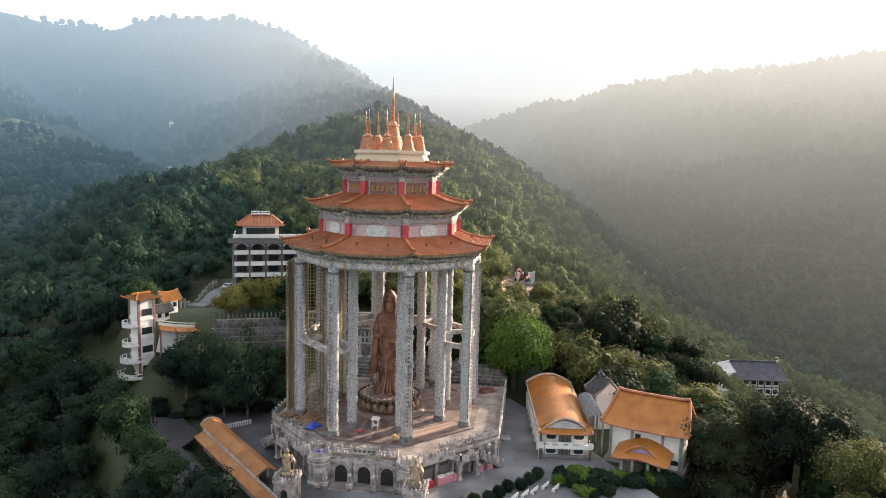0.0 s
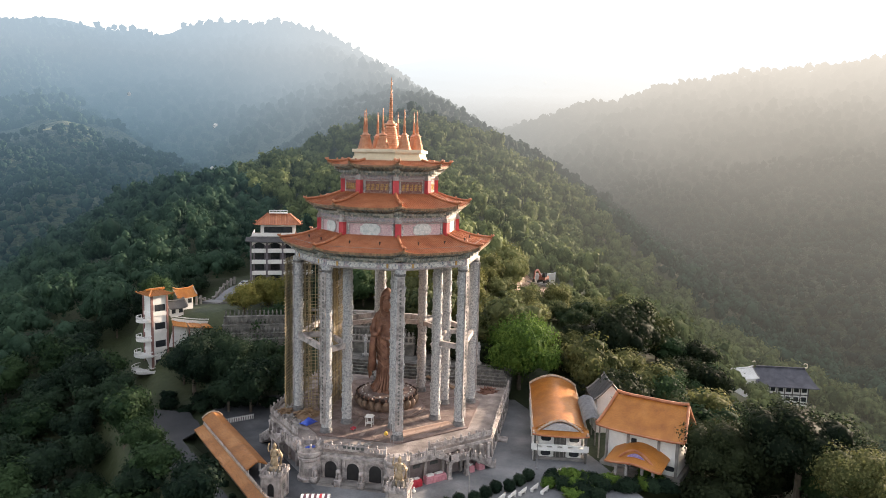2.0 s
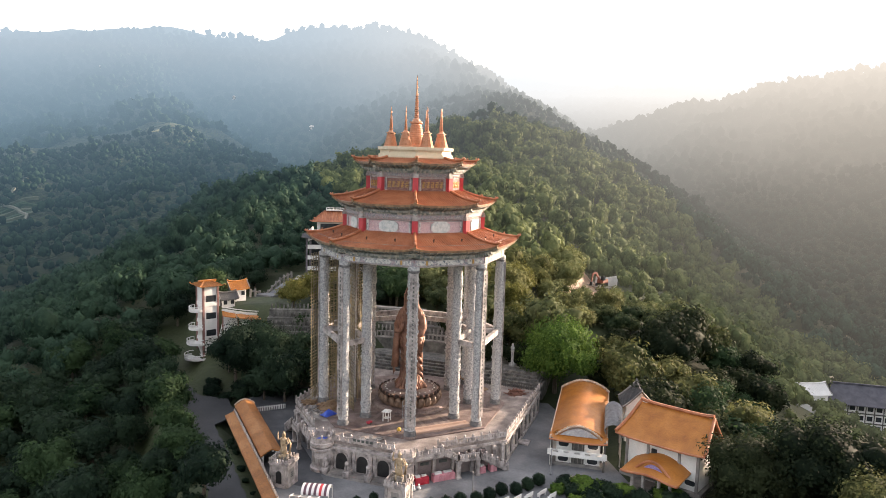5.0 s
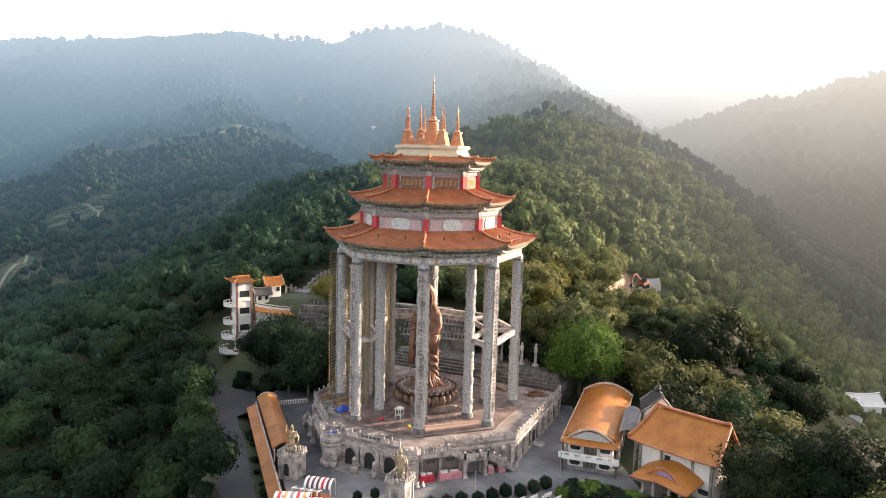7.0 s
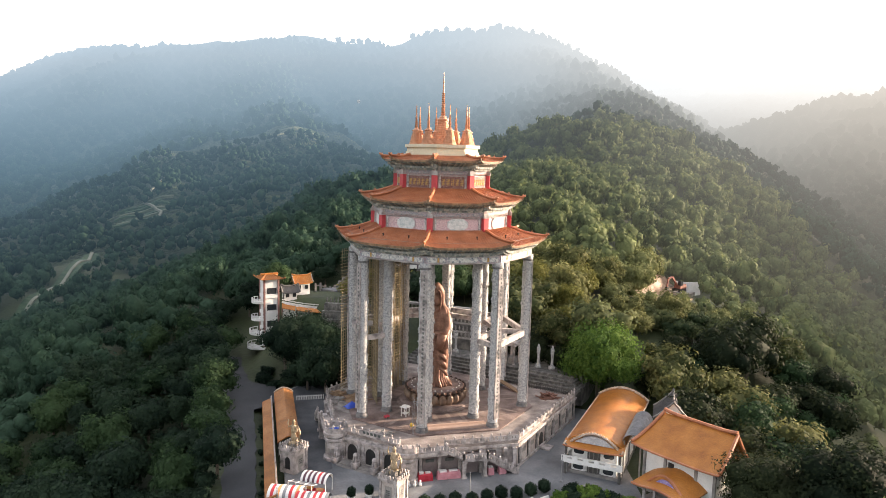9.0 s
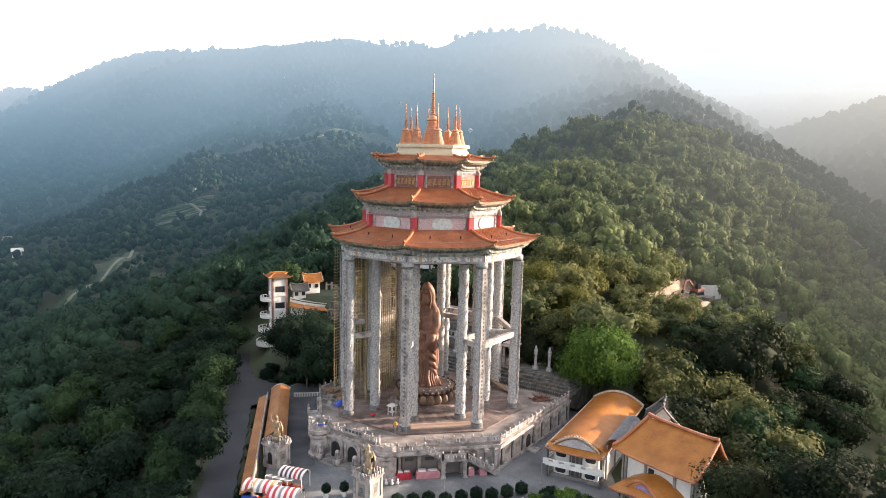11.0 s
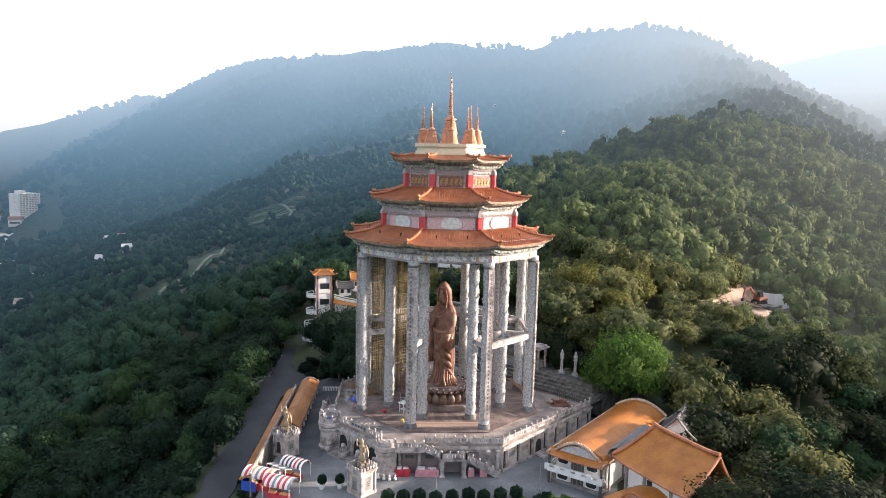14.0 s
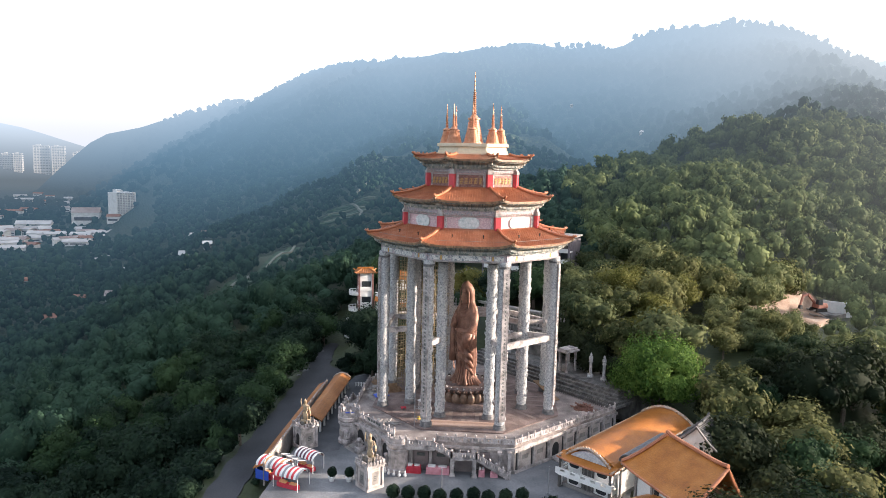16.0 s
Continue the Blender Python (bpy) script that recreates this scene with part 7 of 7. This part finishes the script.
for i in range(130):
    k = r.random()
    if k < 0.45:
        x, y = r.uniform(-760, -520), r.uniform(660, 860)
    elif k < 0.7:
        x, y = r.uniform(-1500, -780), r.uniform(980, 1750)
    else:
        x, y = r.uniform(-460, -250), r.uniform(280, 600)
        if r.random() < 0.5:
            continue
    if height(x, y) > -62 and k >= 0.45 and k < 0.7:
        continue
    town_house(x, y, r.uniform(14, 40) if k < 0.7 else r.uniform(6, 9), r.uniform(9, 14) if k < 0.7 else r.uniform(4, 6), r.uniform(4, 9) if k < 0.7 else r.uniform(2.5, 4), r.uniform(-20, 60), r.uniform(2, 4), "low town house with a pale or red roof")
for x, y in ((103, 857), (174, 729), (-20, 809), (142, 631), (107, 532), (-52, 930), (-229, 426)):
    town_house(x, y, r.uniform(4, 6.5), 3.5, 2.6, r.uniform(0, 90), 2.5, "small white house high on the forested slope", FAR_WHITE)

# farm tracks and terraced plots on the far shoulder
TRACK = painted_haze(mat("pale_track", (0.17, 0.18, 0.135), (0.26, 0.26, 0.205), scale=0.1, bump=0))
FIELD = painted_haze(mat("terraced_field", (0.020, 0.05, 0.022), (0.055, 0.095, 0.04), scale=0.35, fine=5))
DRY = painted_haze(mat("dry_cleared_ground", (0.07, 0.09, 0.05), (0.13, 0.145, 0.09), (0.09, 0.11, 0.06), scale=0.12, fine=6))
TRACKS = (((-136, 198), (-133, 218), (-131.5, 240), (-130.5, 261), (-128.5, 285), (-126, 309), (-127, 326)), ((-108, 384), (-103, 398), (-99, 412), (-106, 430), (-115, 443), (-111, 458), (-101, 470), (-96, 500), (-104, 530)))
for i, pts in enumerate(TRACKS):
    rows = []
    for (ax, ay), (bx, by) in zip(pts, pts[1:]):
        for j in range(8):
            x, y = ax + (bx - ax) * j / 8, ay + (by - ay) * j / 8
            d = Vector((bx - ax, by - ay, 0)).normalized()
            rows.append([(x - d.y * s * 0.8, y + d.x * s * 0.8, float(height(x, y)) + 2.6) for s in (-1, 1)])
    tagged(part("farm_track", Geo().sheet(rows, 1.6), TRACK), "pale winding farm track on the hillside", "track", kind="structure")
rows = []
for (ax, ay), (bx, by) in zip(TRACKS[0], TRACKS[0][1:]):
    for j in range(6):
        x, y = ax + (bx - ax) * j / 6, ay + (by - ay) * j / 6
        rows.append([(x + s, y, float(height(x + s, y)) + 1.9) for s in (-4.0, -2.0, 0.0, 2.0, 4.0)])
tagged(part("grass_verge", Geo().sheet(rows, 1.6), FIELD), "light green grassy bank beside the farm track", "bank", kind="structure")
for i in range(8):
    x, y = -132 + 3 * (i % 3), 408 + 4.4 * i
    w = 30 + 5 * (i % 3)
    rows = []
    for j in range(9):
        px, py = x + w * j / 8, y + 3 * math.sin(j * 0.6) + 0.22 * w * j / 8
        rows.append([(px, py + s, float(height(px, py)) + 1.2 + 0.25 * s) for s in (-1.2, 1.2)])
    tagged(part("field_terrace", Geo().sheet(rows[::-1], 2.0), DRY if i % 3 == 1 else FIELD), "narrow green terraced vegetable plot", "field", "terraced plots", "structure")
for i, (x, y, w) in enumerate(((-22, 596, 34), (-14, 604, 40), (-28, 586, 30), (-52, 540, 26), (-44, 548, 30), (-60, 532, 18), (8, 592, 22))):
    rows = []
    for j in range(9):
        px, py = x + w * j / 8, y + 2.5 * math.sin(j * 0.8 + i) + 0.15 * w * j / 8
        rows.append([(px, py + s, float(height(px, py + s)) + 1.4) for s in (-2.6, 0, 2.6)])
    tagged(part("field_terrace", Geo().sheet(rows[::-1], 2.5), DRY if i % 2 == 0 else FIELD), "pale cleared terrace on the forested shoulder", "field", "terraced plots", "structure")

# ---- woods ----
def ball(sub):
    bm = bmesh.new()
    bmesh.ops.create_icosphere(bm, subdivisions=sub, radius=1.0)
    v = np.array([p.co[:] for p in bm.verts])
    f = np.array([[q.index for q in p.verts] for p in bm.faces])
    bm.free()
    return v, f


BALL1, BALL2 = ball(1), ball(2)


def lumps(rng, lobes, base, rough, dome=False):
    """A crown of uneven lobes: vertices and faces for a crown of radius 1, its foot at z 0."""
    vs, fs, n = [], [], 0
    for k in range(lobes):
        v, f = base
        a, d = rng.uniform(0, 6.28), (0.0 if k == 0 else rng.uniform(0.3, 0.78))
        r = rng.uniform(0.66, 0.8) if k == 0 else rng.uniform(0.24, 0.42)
        if lobes == 1:
            r = 1.0
        if dome and k:
            e = math.asin(rng.uniform(-0.15, 1.0))
            r, d = rng.uniform(0.2, 0.3), 0.76 * math.cos(e)
        bump = 1 + rough * (rng.rand(len(v), 1) - 0.5) * 2
        c = np.array([d * math.cos(a), d * math.sin(a), 0.75 + (0.0 if k == 0 else rng.uniform(-0.3, 0.62) * (1.25 - d))])
        if dome and k:
            c[2] = 0.6 + 0.66 * math.sin(e)
        vs.append(v * bump * r * np.array([1, 1, 0.82]) + c)
        fs.append(f + n)
        n += len(v)
    return np.concatenate(vs), np.concatenate(fs)


def leafy(rng, lobes, leaves, size, dome=False):
    """A crown with an outer coat of small leaf clumps over dark inner lobes."""
    v, f = lumps(rng, lobes, BALL1, 0.16, dome)
    v_in = (v - [0, 0, 0.75]) * 0.86 + [0, 0, 0.75]
    tri = v[f]
    face = np.cross(tri[:, 1] - tri[:, 0], tri[:, 2] - tri[:, 0])
    area = np.linalg.norm(face, axis=1)
    pick = rng.choice(len(f), leaves, p=area / area.sum())
    w = rng.dirichlet((1, 1, 1), leaves)
    c = (tri[pick] * w[:, :, None]).sum(1)
    out = c - np.array([0, 0, 0.55])
    out /= np.linalg.norm(out, axis=1)[:, None]
    c = c + out * rng.uniform(-0.12, 0.15, (leaves, 1))
    nrm = out * 0.4 + (face / area[:, None])[pick] * 0.75 + rng.normal(0, 0.2, (leaves, 3)) + [0, 0, 0.2]
    nrm /= np.linalg.norm(nrm, axis=1)[:, None]
    side = np.cross(nrm, rng.normal(0, 1, (leaves, 3)))
    side /= np.linalg.norm(side, axis=1)[:, None]
    up = np.cross(nrm, side)
    s = size * rng.uniform(0.6, 1.5, (leaves, 1))
    q = np.stack([c - side * s - up * s * 0.5, c + side * s - up * s * 0.4 + nrm * s * 0.3, c + up * s * 1.1 - nrm * s * 0.2], 1).reshape(-1, 3)
    n = len(v_in)
    tris = np.arange(leaves)[:, None] * 3 + n + [[0, 1, 2]]
    return np.concatenate([v_in, q]), np.concatenate([f, tris])


def np_mesh(name, v, f, material, smooth=False):
    me = bpy.data.meshes.new(name)
    me.vertices.add(len(v)), me.loops.add(f.size), me.polygons.add(len(f))
    me.vertices.foreach_set("co", np.asarray(v, np.float32).ravel())
    me.loops.foreach_set("vertex_index", np.asarray(f, np.int32).ravel())
    me.polygons.foreach_set("loop_start", np.arange(len(f), dtype=np.int32) * 3)
    me.update(calc_edges=True)
    me.materials.append(material)
    if smooth:
        me.shade_smooth()
    return me


rng = np.random.RandomState(7)
CROWNS = [np_mesh("crown", *leafy(rng, rng.randint(15, 22), 2700, 0.047), LEAF, True) for _ in range(6)]
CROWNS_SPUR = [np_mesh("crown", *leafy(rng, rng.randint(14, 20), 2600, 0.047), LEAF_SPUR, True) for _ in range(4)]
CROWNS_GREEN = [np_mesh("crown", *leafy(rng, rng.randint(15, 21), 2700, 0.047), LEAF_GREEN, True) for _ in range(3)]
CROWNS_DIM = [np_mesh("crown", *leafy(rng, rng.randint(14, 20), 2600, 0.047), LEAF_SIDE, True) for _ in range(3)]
CROWNS_OLIVE = [np_mesh("crown", *leafy(rng, rng.randint(15, 21), 2700, 0.047), LEAF_OLIVE, True) for _ in range(4)]
CROWNS_BRIGHT = [np_mesh("crown", *leafy(rng, 46, 20000, 0.022, True), LEAF_BRIGHT, True) for _ in range(2)]
CROWNS_BIG = [np_mesh("crown", *leafy(rng, 30, 12000, 0.027), LEAF, True) for _ in range(2)]
CROWNS_SIDE = [np_mesh("crown", *leafy(rng, 28, 12000, 0.026), LEAF_SIDE, True) for _ in range(2)]
CROWNS_FEATHERY = [np_mesh("crown", *leafy(rng, 26, 10000, 0.03), LEAF_OLIVE, True) for _ in range(1)]
CROWNS_YELLOW = [np_mesh("crown", *leafy(rng, 22, 6000, 0.036), LEAF_YELLOW, True) for _ in range(2)]
g = Geo().tube([(0, 0, -1.5), (0.02, 0.01, 0.2), (0.0, 0.03, 0.7)], 0.07, 7, 0.045)
for a in range(5):
    g.tube([(0, 0, 0.25 + 0.06 * a), (0.25 * math.cos(a * 1.3), 0.25 * math.sin(a * 1.3), 0.6), (0.5 * math.cos(a * 1.3), 0.5 * math.sin(a * 1.3), 0.85)], 0.03, 5, 0.01)
TRUNK = g.mesh("trunk", BARK)


def tree(x, y, z, r, crowns, label, squat=1.0):
    t = thing("tree", label, "tree", pose(x, y, z, 0, 0, rng.uniform(0, 360)), "trees on the temple hill")
    t.scale = (r, r, r * squat)
    part("trunk", TRUNK, None, t)
    part("crown", crowns[rng.randint(len(crowns))], None, t)
    return t


def free(x, y):
    """Where trees may stand: not on the forecourt, the halls, the road, the terraces, the cleared places and the gaps
    that open the camera's view to towers and guest house.
    """
    a = (np.abs(x + 2) < 31) & (y > -60) & (y < 20)
    b = (x > 8) & (x < 43) & (y > -47) & (y < 2)
    c = ((x > -38.6) & (x < -31.6) & (y > -75) & (y < 16)) | ((x > -41) & (x < -26) & (y > 14) & (y < 35)) | ((np.abs(x + 37.5) < 3.4) & (y > 30) & (y < 72))
    u, v = (x - y) * 0.7071, (x + y) * 0.7071
    e = (np.abs(u) < 27) & (v > 15) & (v < 37)
    d = (np.hypot(x - 12, y - 84) < 20) | (np.hypot(x + 28, y - 57) < 9) | (np.hypot(x + 33, y - 47) < 7) | (np.hypot(x + 20, y - 68) < 7) | (((x - 74) + (y - 49) > -12) & ((x - 74) + (y - 49) < 50) & (np.abs((x - 74) - (y - 49) - 3) < 10)) | (np.hypot(x - 156, y - 14) < 13) | (np.hypot(x - 123, y - 8) < 8)
    f = (np.hypot(x + 129, y - 290) < 12) | ((np.abs(x + 112) < 20) & (np.abs(y - 424 - 0.25 * (x + 112)) < 15)) | (np.hypot(x + 99, y - 470) < 9) | (np.hypot(x + 8, y - 77) < 8)
    g = (np.hypot(x - 36.5, y - 5.2) < 9) | ((x > -21) & (x < -2) & (y > 58) & (y < 86)) | ((x > -17) & (x < 4) & (y > 50) & (y <= 58))
    town = ((x < -480) & (y > 640) & (rng.rand(*x.shape) < 0.72)) | ((np.abs(x + 130 - (y - 261) * 0.07) < 6.5) & (y > 190) & (y < 330))
    town = town | ((np.abs(x + 520 + (y - 850) * 0.55) < 34) & (y > 700) & (y < 890))
    shoulder = (np.hypot(x + 6, (y - 600) * 1.6) < 24) | (np.hypot(x + 44, (y - 546) * 1.6) < 18)
    return ~(shoulder | a | b | c | d | e | f | g | town | (y < -62))


def scatter(step, r0, r1):
    n = int(r1 / step) + 1
    i, j = np.meshgrid(np.arange(-n, n + 1), np.arange(-n, n + 1))
    x = (i + 0.5 * (j % 2) + rng.uniform(-0.38, 0.38, i.shape)) * step
    y = (j + rng.uniform(-0.38, 0.38, i.shape)) * step * 0.9
    x, y = x.ravel(), y.ravel()
    r = np.hypot(x, y)
    ang = np.degrees(np.arctan2(y + 115, x + 25))
    keep = (r >= r0) & (r < r1) & free(x, y) & (ang > 2) & (ang < 147) & ~((y < -10) & (x < -75))
    return x[keep], y[keep]


def kept_low(x, y):
    """Where trees are shrunk to clear the camera's view of the villa and the cut slope, and to let sun reach the bright
    round tree.
    """
    t = np.clip(((x - 70) * 80 + (y + 34) * 42) / (80 ** 2 + 42 ** 2), 0, 1)
    k = np.clip(((x - 56) * 50 + (y - 22) * 36) / (50 ** 2 + 36 ** 2), 0, 1)
    return (np.hypot(x - 70 - t * 80, y + 34 - t * 42) < 13) | (np.hypot(x - 56 - k * 50, y - 22 - k * 36) < 16) | (np.hypot(x - 51, y - 7) < 12)


NEAR = 90
xs, ys = scatter(8.0, 0, NEAR)
zs = height(xs, ys)
for x, y, z in zip(xs, ys, zs):
    r = rng.uniform(3.8, 6.2) * (0.7 if kept_low(x, y) else 1.18 if x > 38 else 1.0)
    # lighter leaf copies go on the sunny side, darker ones in the shade
    olive = rng.rand() < (0.4 if x > 25 and y > 5 else 0.2 if x > 25 and y > -30 else 0.0)
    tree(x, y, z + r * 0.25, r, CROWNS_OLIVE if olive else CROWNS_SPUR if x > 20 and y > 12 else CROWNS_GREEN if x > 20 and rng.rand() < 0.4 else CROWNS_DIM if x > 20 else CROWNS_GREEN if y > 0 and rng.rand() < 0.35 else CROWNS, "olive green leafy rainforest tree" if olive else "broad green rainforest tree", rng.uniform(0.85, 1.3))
for x, y, r in ((80, 66, 6.0), (86, 73, 6.5), (76, 58, 5.5), (71, 52, 5.0)):
    tree(x, y, float(height(x, y)) + 2.0, r, CROWNS_OLIVE if x > 85 else CROWNS_SPUR, "tall leafy tree above the bare cut slope", 1.25)
for a, b, r in ((-8, 12, 3.6), (2, 18, 4.0), (11, 19, 3.6), (9, 23, 4.4), (-16, 3, 3.8), (-13, -3, 3.6), (-11, 3, 3.0), (-19, 8, 3.8), (-22, 3, 3.8)):
    x, y = 74 + 0.707 * (a + b), 49 + 0.707 * (a - b)
    tree(x, y, float(height(x, y)) - 1.5, r, CROWNS_SPUR, "leafy green tree below the bare cut slope", 1.0)
for x, y, r in ((64, 24.5, 3.4), (60, 23.5, 3.6), (68.5, 29, 3.2), (72, 34, 3.0), (63, 18, 4.0)):
    tree(x, y, float(height(x, y)) - 0.8, r, CROWNS_OLIVE if r < 3.3 else CROWNS_SPUR, "leafy green tree below the bare cut slope", 1.05)
for x, y, z, r in ((25.8, 15.0, 1.2, 4.2), (23.0, 20.5, 2.4, 4.4), (29.5, 11.0, 0.6, 4.0), (27.5, 19.0, 3.0, 4.6), (21.0, 26.0, 5.0, 4.2)):
    tree(x, y, z, r, CROWNS_DIM, "dark leafy tree close behind the stone lanterns", 1.1)
# the ones that stand out
tree(36.5, 5.6, -2.4, 8.8, CROWNS_BRIGHT, "large rounded bright green tree behind the long hall", 1.22)
tree(40.5, 13.5, 4.0, 7.0, CROWNS_SPUR, "olive green tree beside the bright round tree", 1.2)
tree(31, 17, 4.5, 5.2, CROWNS_OLIVE, "olive green tree behind the stone ledges", 1.1)
tree(26, 27, 6.5, 6.0, CROWNS_SPUR, "olive green tree behind the stone ledges", 1.2)
tree(-15.5, 49.5, 2.0, 3.6, CROWNS_YELLOW, "yellow-green small tree beside the curved walk", 0.9)
for x, y, r in ((-8, 62, 4.6), (-1, 64, 5.2), (6, 62, 5.4), (13, 60, 5.2), (20, 58, 5.0), (27, 54, 5.0), (2, 56, 4.4)):
    tree(x, y, 7.6, r, CROWNS_YELLOW, "feathery yellow-green bamboo clump below the guest house", 1.05)
for x, y, r in ((34, 42, 5.5), (42, 34, 5.0), (50, 46, 5.5), (40, 54, 5.5), (36, 26, 4.6)):
    tree(x, y, float(height(x, y)) + 3.0, r, CROWNS_YELLOW, "sunlit yellow-green tree on the slope behind the ledges", 1.15)
for x, y, r in ((-27, 36, 6.0), (-20, 33, 5.6), (-27, 45, 4.0), (-21, 42, 5.6), (-13, 34, 5.0), (-16, 27, 4.0)):
    tree(x, y, -2.1, r + 0.5, CROWNS_BIG if r > 5.5 else CROWNS, "dense dark tree in the hollow behind the gallery", 1.15)
for x, y, z, r in ((37.2, -46.8, -5.0, 7.4), (39.5, -41.5, -6.5, 4.6), (44.5, -54.5, -3.0, 8.8), (46, -44, -7.5, 6.2), (46, -35, -8, 6.0), (55, -50, -7, 7.0), (50, -64, -7, 6.5), (62, -56, -9, 6.5), (52, -30, -9, 5.6), (60, -40, -10, 6)):
    tree(x, y, z, r, CROWNS_SIDE, "dark leafy tree beside the side hall", 1.0)
tree(39.5, -64.5, -2.0, 5.8, CROWNS_FEATHERY, "yellow-green feathery tree near the garden gazebo", 1.1)
tree(34, -70, -6.0, 5.0, CROWNS_FEATHERY, "yellow-green feathery tree near the garden gazebo", 1.0)
SHRUB = [np_mesh("crown", *leafy(rng, 8, 1200, 0.09), LEAF) for _ in range(3)]
SHRUB_B = [np_mesh("crown", *leafy(rng, 8, 1200, 0.09), LEAF_BRIGHT) for _ in range(2)]


def shrub(x, y, z, r, bright, label, category="shrub"):
    t = thing("shrub", label, category, pose(x, y, z, 0, 0, rng.uniform(0, 360)), "garden shrubs")
    t.scale = (r, r, r * 0.9)
    part("crown", (SHRUB_B if bright else SHRUB)[rng.randint(2)], None, t)
    return t


for i in range(44):
    x = rng.uniform(11, 27)
    y = -29.5 - rng.uniform(0, 11) - max(0, (x - 14)) * 0.3
    if x > 19 and y > -37:
        continue
    shrub(x, y, GROUND_Z - 0.3, rng.uniform(1.0, 2.1), rng.rand() < 0.35, "leafy green garden shrub in front of the halls")
for i in range(70):
    y = rng.uniform(-45, 60)
    side = rng.rand() < 0.6
    x = (-40.6 - rng.uniform(0, 2.5)) if side else (-33.2 + rng.uniform(0, 1.0))
    if (not side and (y > 12 or y < -28)) or (side and 24 < y < 36):
        continue
    shrub(x, y, float(height(x, y)) - 0.4, rng.uniform(1.0, 2.2) if side else rng.uniform(0.5, 0.9), False, "dark green shrub at the edge of the road")
for x, y in ((-30, 33), (-27, 31), (-24, 29.5), (-21, 28.5), (-18, 27), (-32, 38), (-15, 24.5), (-31, 42), (-26, 33.5), (-21, 31)):
    shrub(x, y, float(height(x, y)) - 0.3, rng.uniform(1.9, 2.8), False, "dense dark undergrowth below the hollow trees")
v, f = leafy(rng, 1, 1800, 0.07)
v = v * [1, 1, 1.15]
TOPIARY = np_mesh("crown", v, f, LEAF)
for x, y in ((-9.8, -30.5), (-7.5, -30.7), (-5.1, -30.4), (-2.7, -31.1), (-0.2, -30.6), (2.3, -29.9), (4.5, -30.6), (7.1, -29.9), (9.6, -29.2)):
    t = thing("clipped_bush", "clipped round-topped dark green bush in the hedge row", "bush", pose(x, y, GROUND_Z + 0.05), "clipped bushes")
    t.scale = (1.12, 1.12, 1.18)
    part("crown", TOPIARY, None, t)
for x, y in ((-20.0, -26.4), (-17.3, -26.2)):
    t = thing("potted_bush", "round green bush in a white pot", "plant", pose(x, y, GROUND_Z + 0.12), "potted bushes")
    part("pot", Geo().lathe([(0.35, 0), (0.5, 0.5), (0.6, 0.8), (0.55, 0.85)], 14), WHITE, t)
    c = part("crown", TOPIARY, None, t)
    c.location, c.scale = (0, 0, 0.7), (0.8, 0.8, 0.95)


def forest(name, step, r0, r1, maker, size, material, label, spur=None):
    xs, ys = scatter(step, r0, r1)
    if spur is not None:
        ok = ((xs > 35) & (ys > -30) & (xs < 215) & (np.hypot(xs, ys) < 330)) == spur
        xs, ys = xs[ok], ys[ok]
    zs = height(xs, ys)
    # keep only trees in sight from three points on the camera's path
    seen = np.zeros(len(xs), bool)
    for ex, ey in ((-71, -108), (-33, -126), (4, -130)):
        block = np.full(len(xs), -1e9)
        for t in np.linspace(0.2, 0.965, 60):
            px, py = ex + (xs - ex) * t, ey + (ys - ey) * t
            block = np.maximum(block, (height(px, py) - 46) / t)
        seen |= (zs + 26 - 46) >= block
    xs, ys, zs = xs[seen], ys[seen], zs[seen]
    kinds = [maker() for _ in range(8)]
    vs, fs, n = [], [], 0
    for x, y, z in zip(xs, ys, zs):
        v, f = kinds[rng.randint(8)]
        a, r = rng.uniform(0, 6.28), rng.uniform(*size) * (0.62 if kept_low(x, y) else 1.0)
        c, s = math.cos(a), math.sin(a)
        vs.append(np.stack([(v[:, 0] * c - v[:, 1] * s) * r + x, (v[:, 0] * s + v[:, 1] * c) * r + y, v[:, 2] * r * rng.uniform(0.95, 1.7) + z + (1.0 if r0 < 500 else -2.5)], 1))
        fs.append(f + n)
        n += len(v)
    ob = part(name, np_mesh(name, np.concatenate(vs), np.concatenate(fs), material, True), None)
    return tagged(ob, label, "forest", kind="stuff")


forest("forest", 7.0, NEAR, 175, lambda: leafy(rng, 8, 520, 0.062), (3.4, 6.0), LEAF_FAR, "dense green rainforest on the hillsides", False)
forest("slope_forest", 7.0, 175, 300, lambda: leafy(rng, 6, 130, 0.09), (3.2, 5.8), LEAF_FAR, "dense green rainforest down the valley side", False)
# the spur's sunlight is put into this lighter leaf colour
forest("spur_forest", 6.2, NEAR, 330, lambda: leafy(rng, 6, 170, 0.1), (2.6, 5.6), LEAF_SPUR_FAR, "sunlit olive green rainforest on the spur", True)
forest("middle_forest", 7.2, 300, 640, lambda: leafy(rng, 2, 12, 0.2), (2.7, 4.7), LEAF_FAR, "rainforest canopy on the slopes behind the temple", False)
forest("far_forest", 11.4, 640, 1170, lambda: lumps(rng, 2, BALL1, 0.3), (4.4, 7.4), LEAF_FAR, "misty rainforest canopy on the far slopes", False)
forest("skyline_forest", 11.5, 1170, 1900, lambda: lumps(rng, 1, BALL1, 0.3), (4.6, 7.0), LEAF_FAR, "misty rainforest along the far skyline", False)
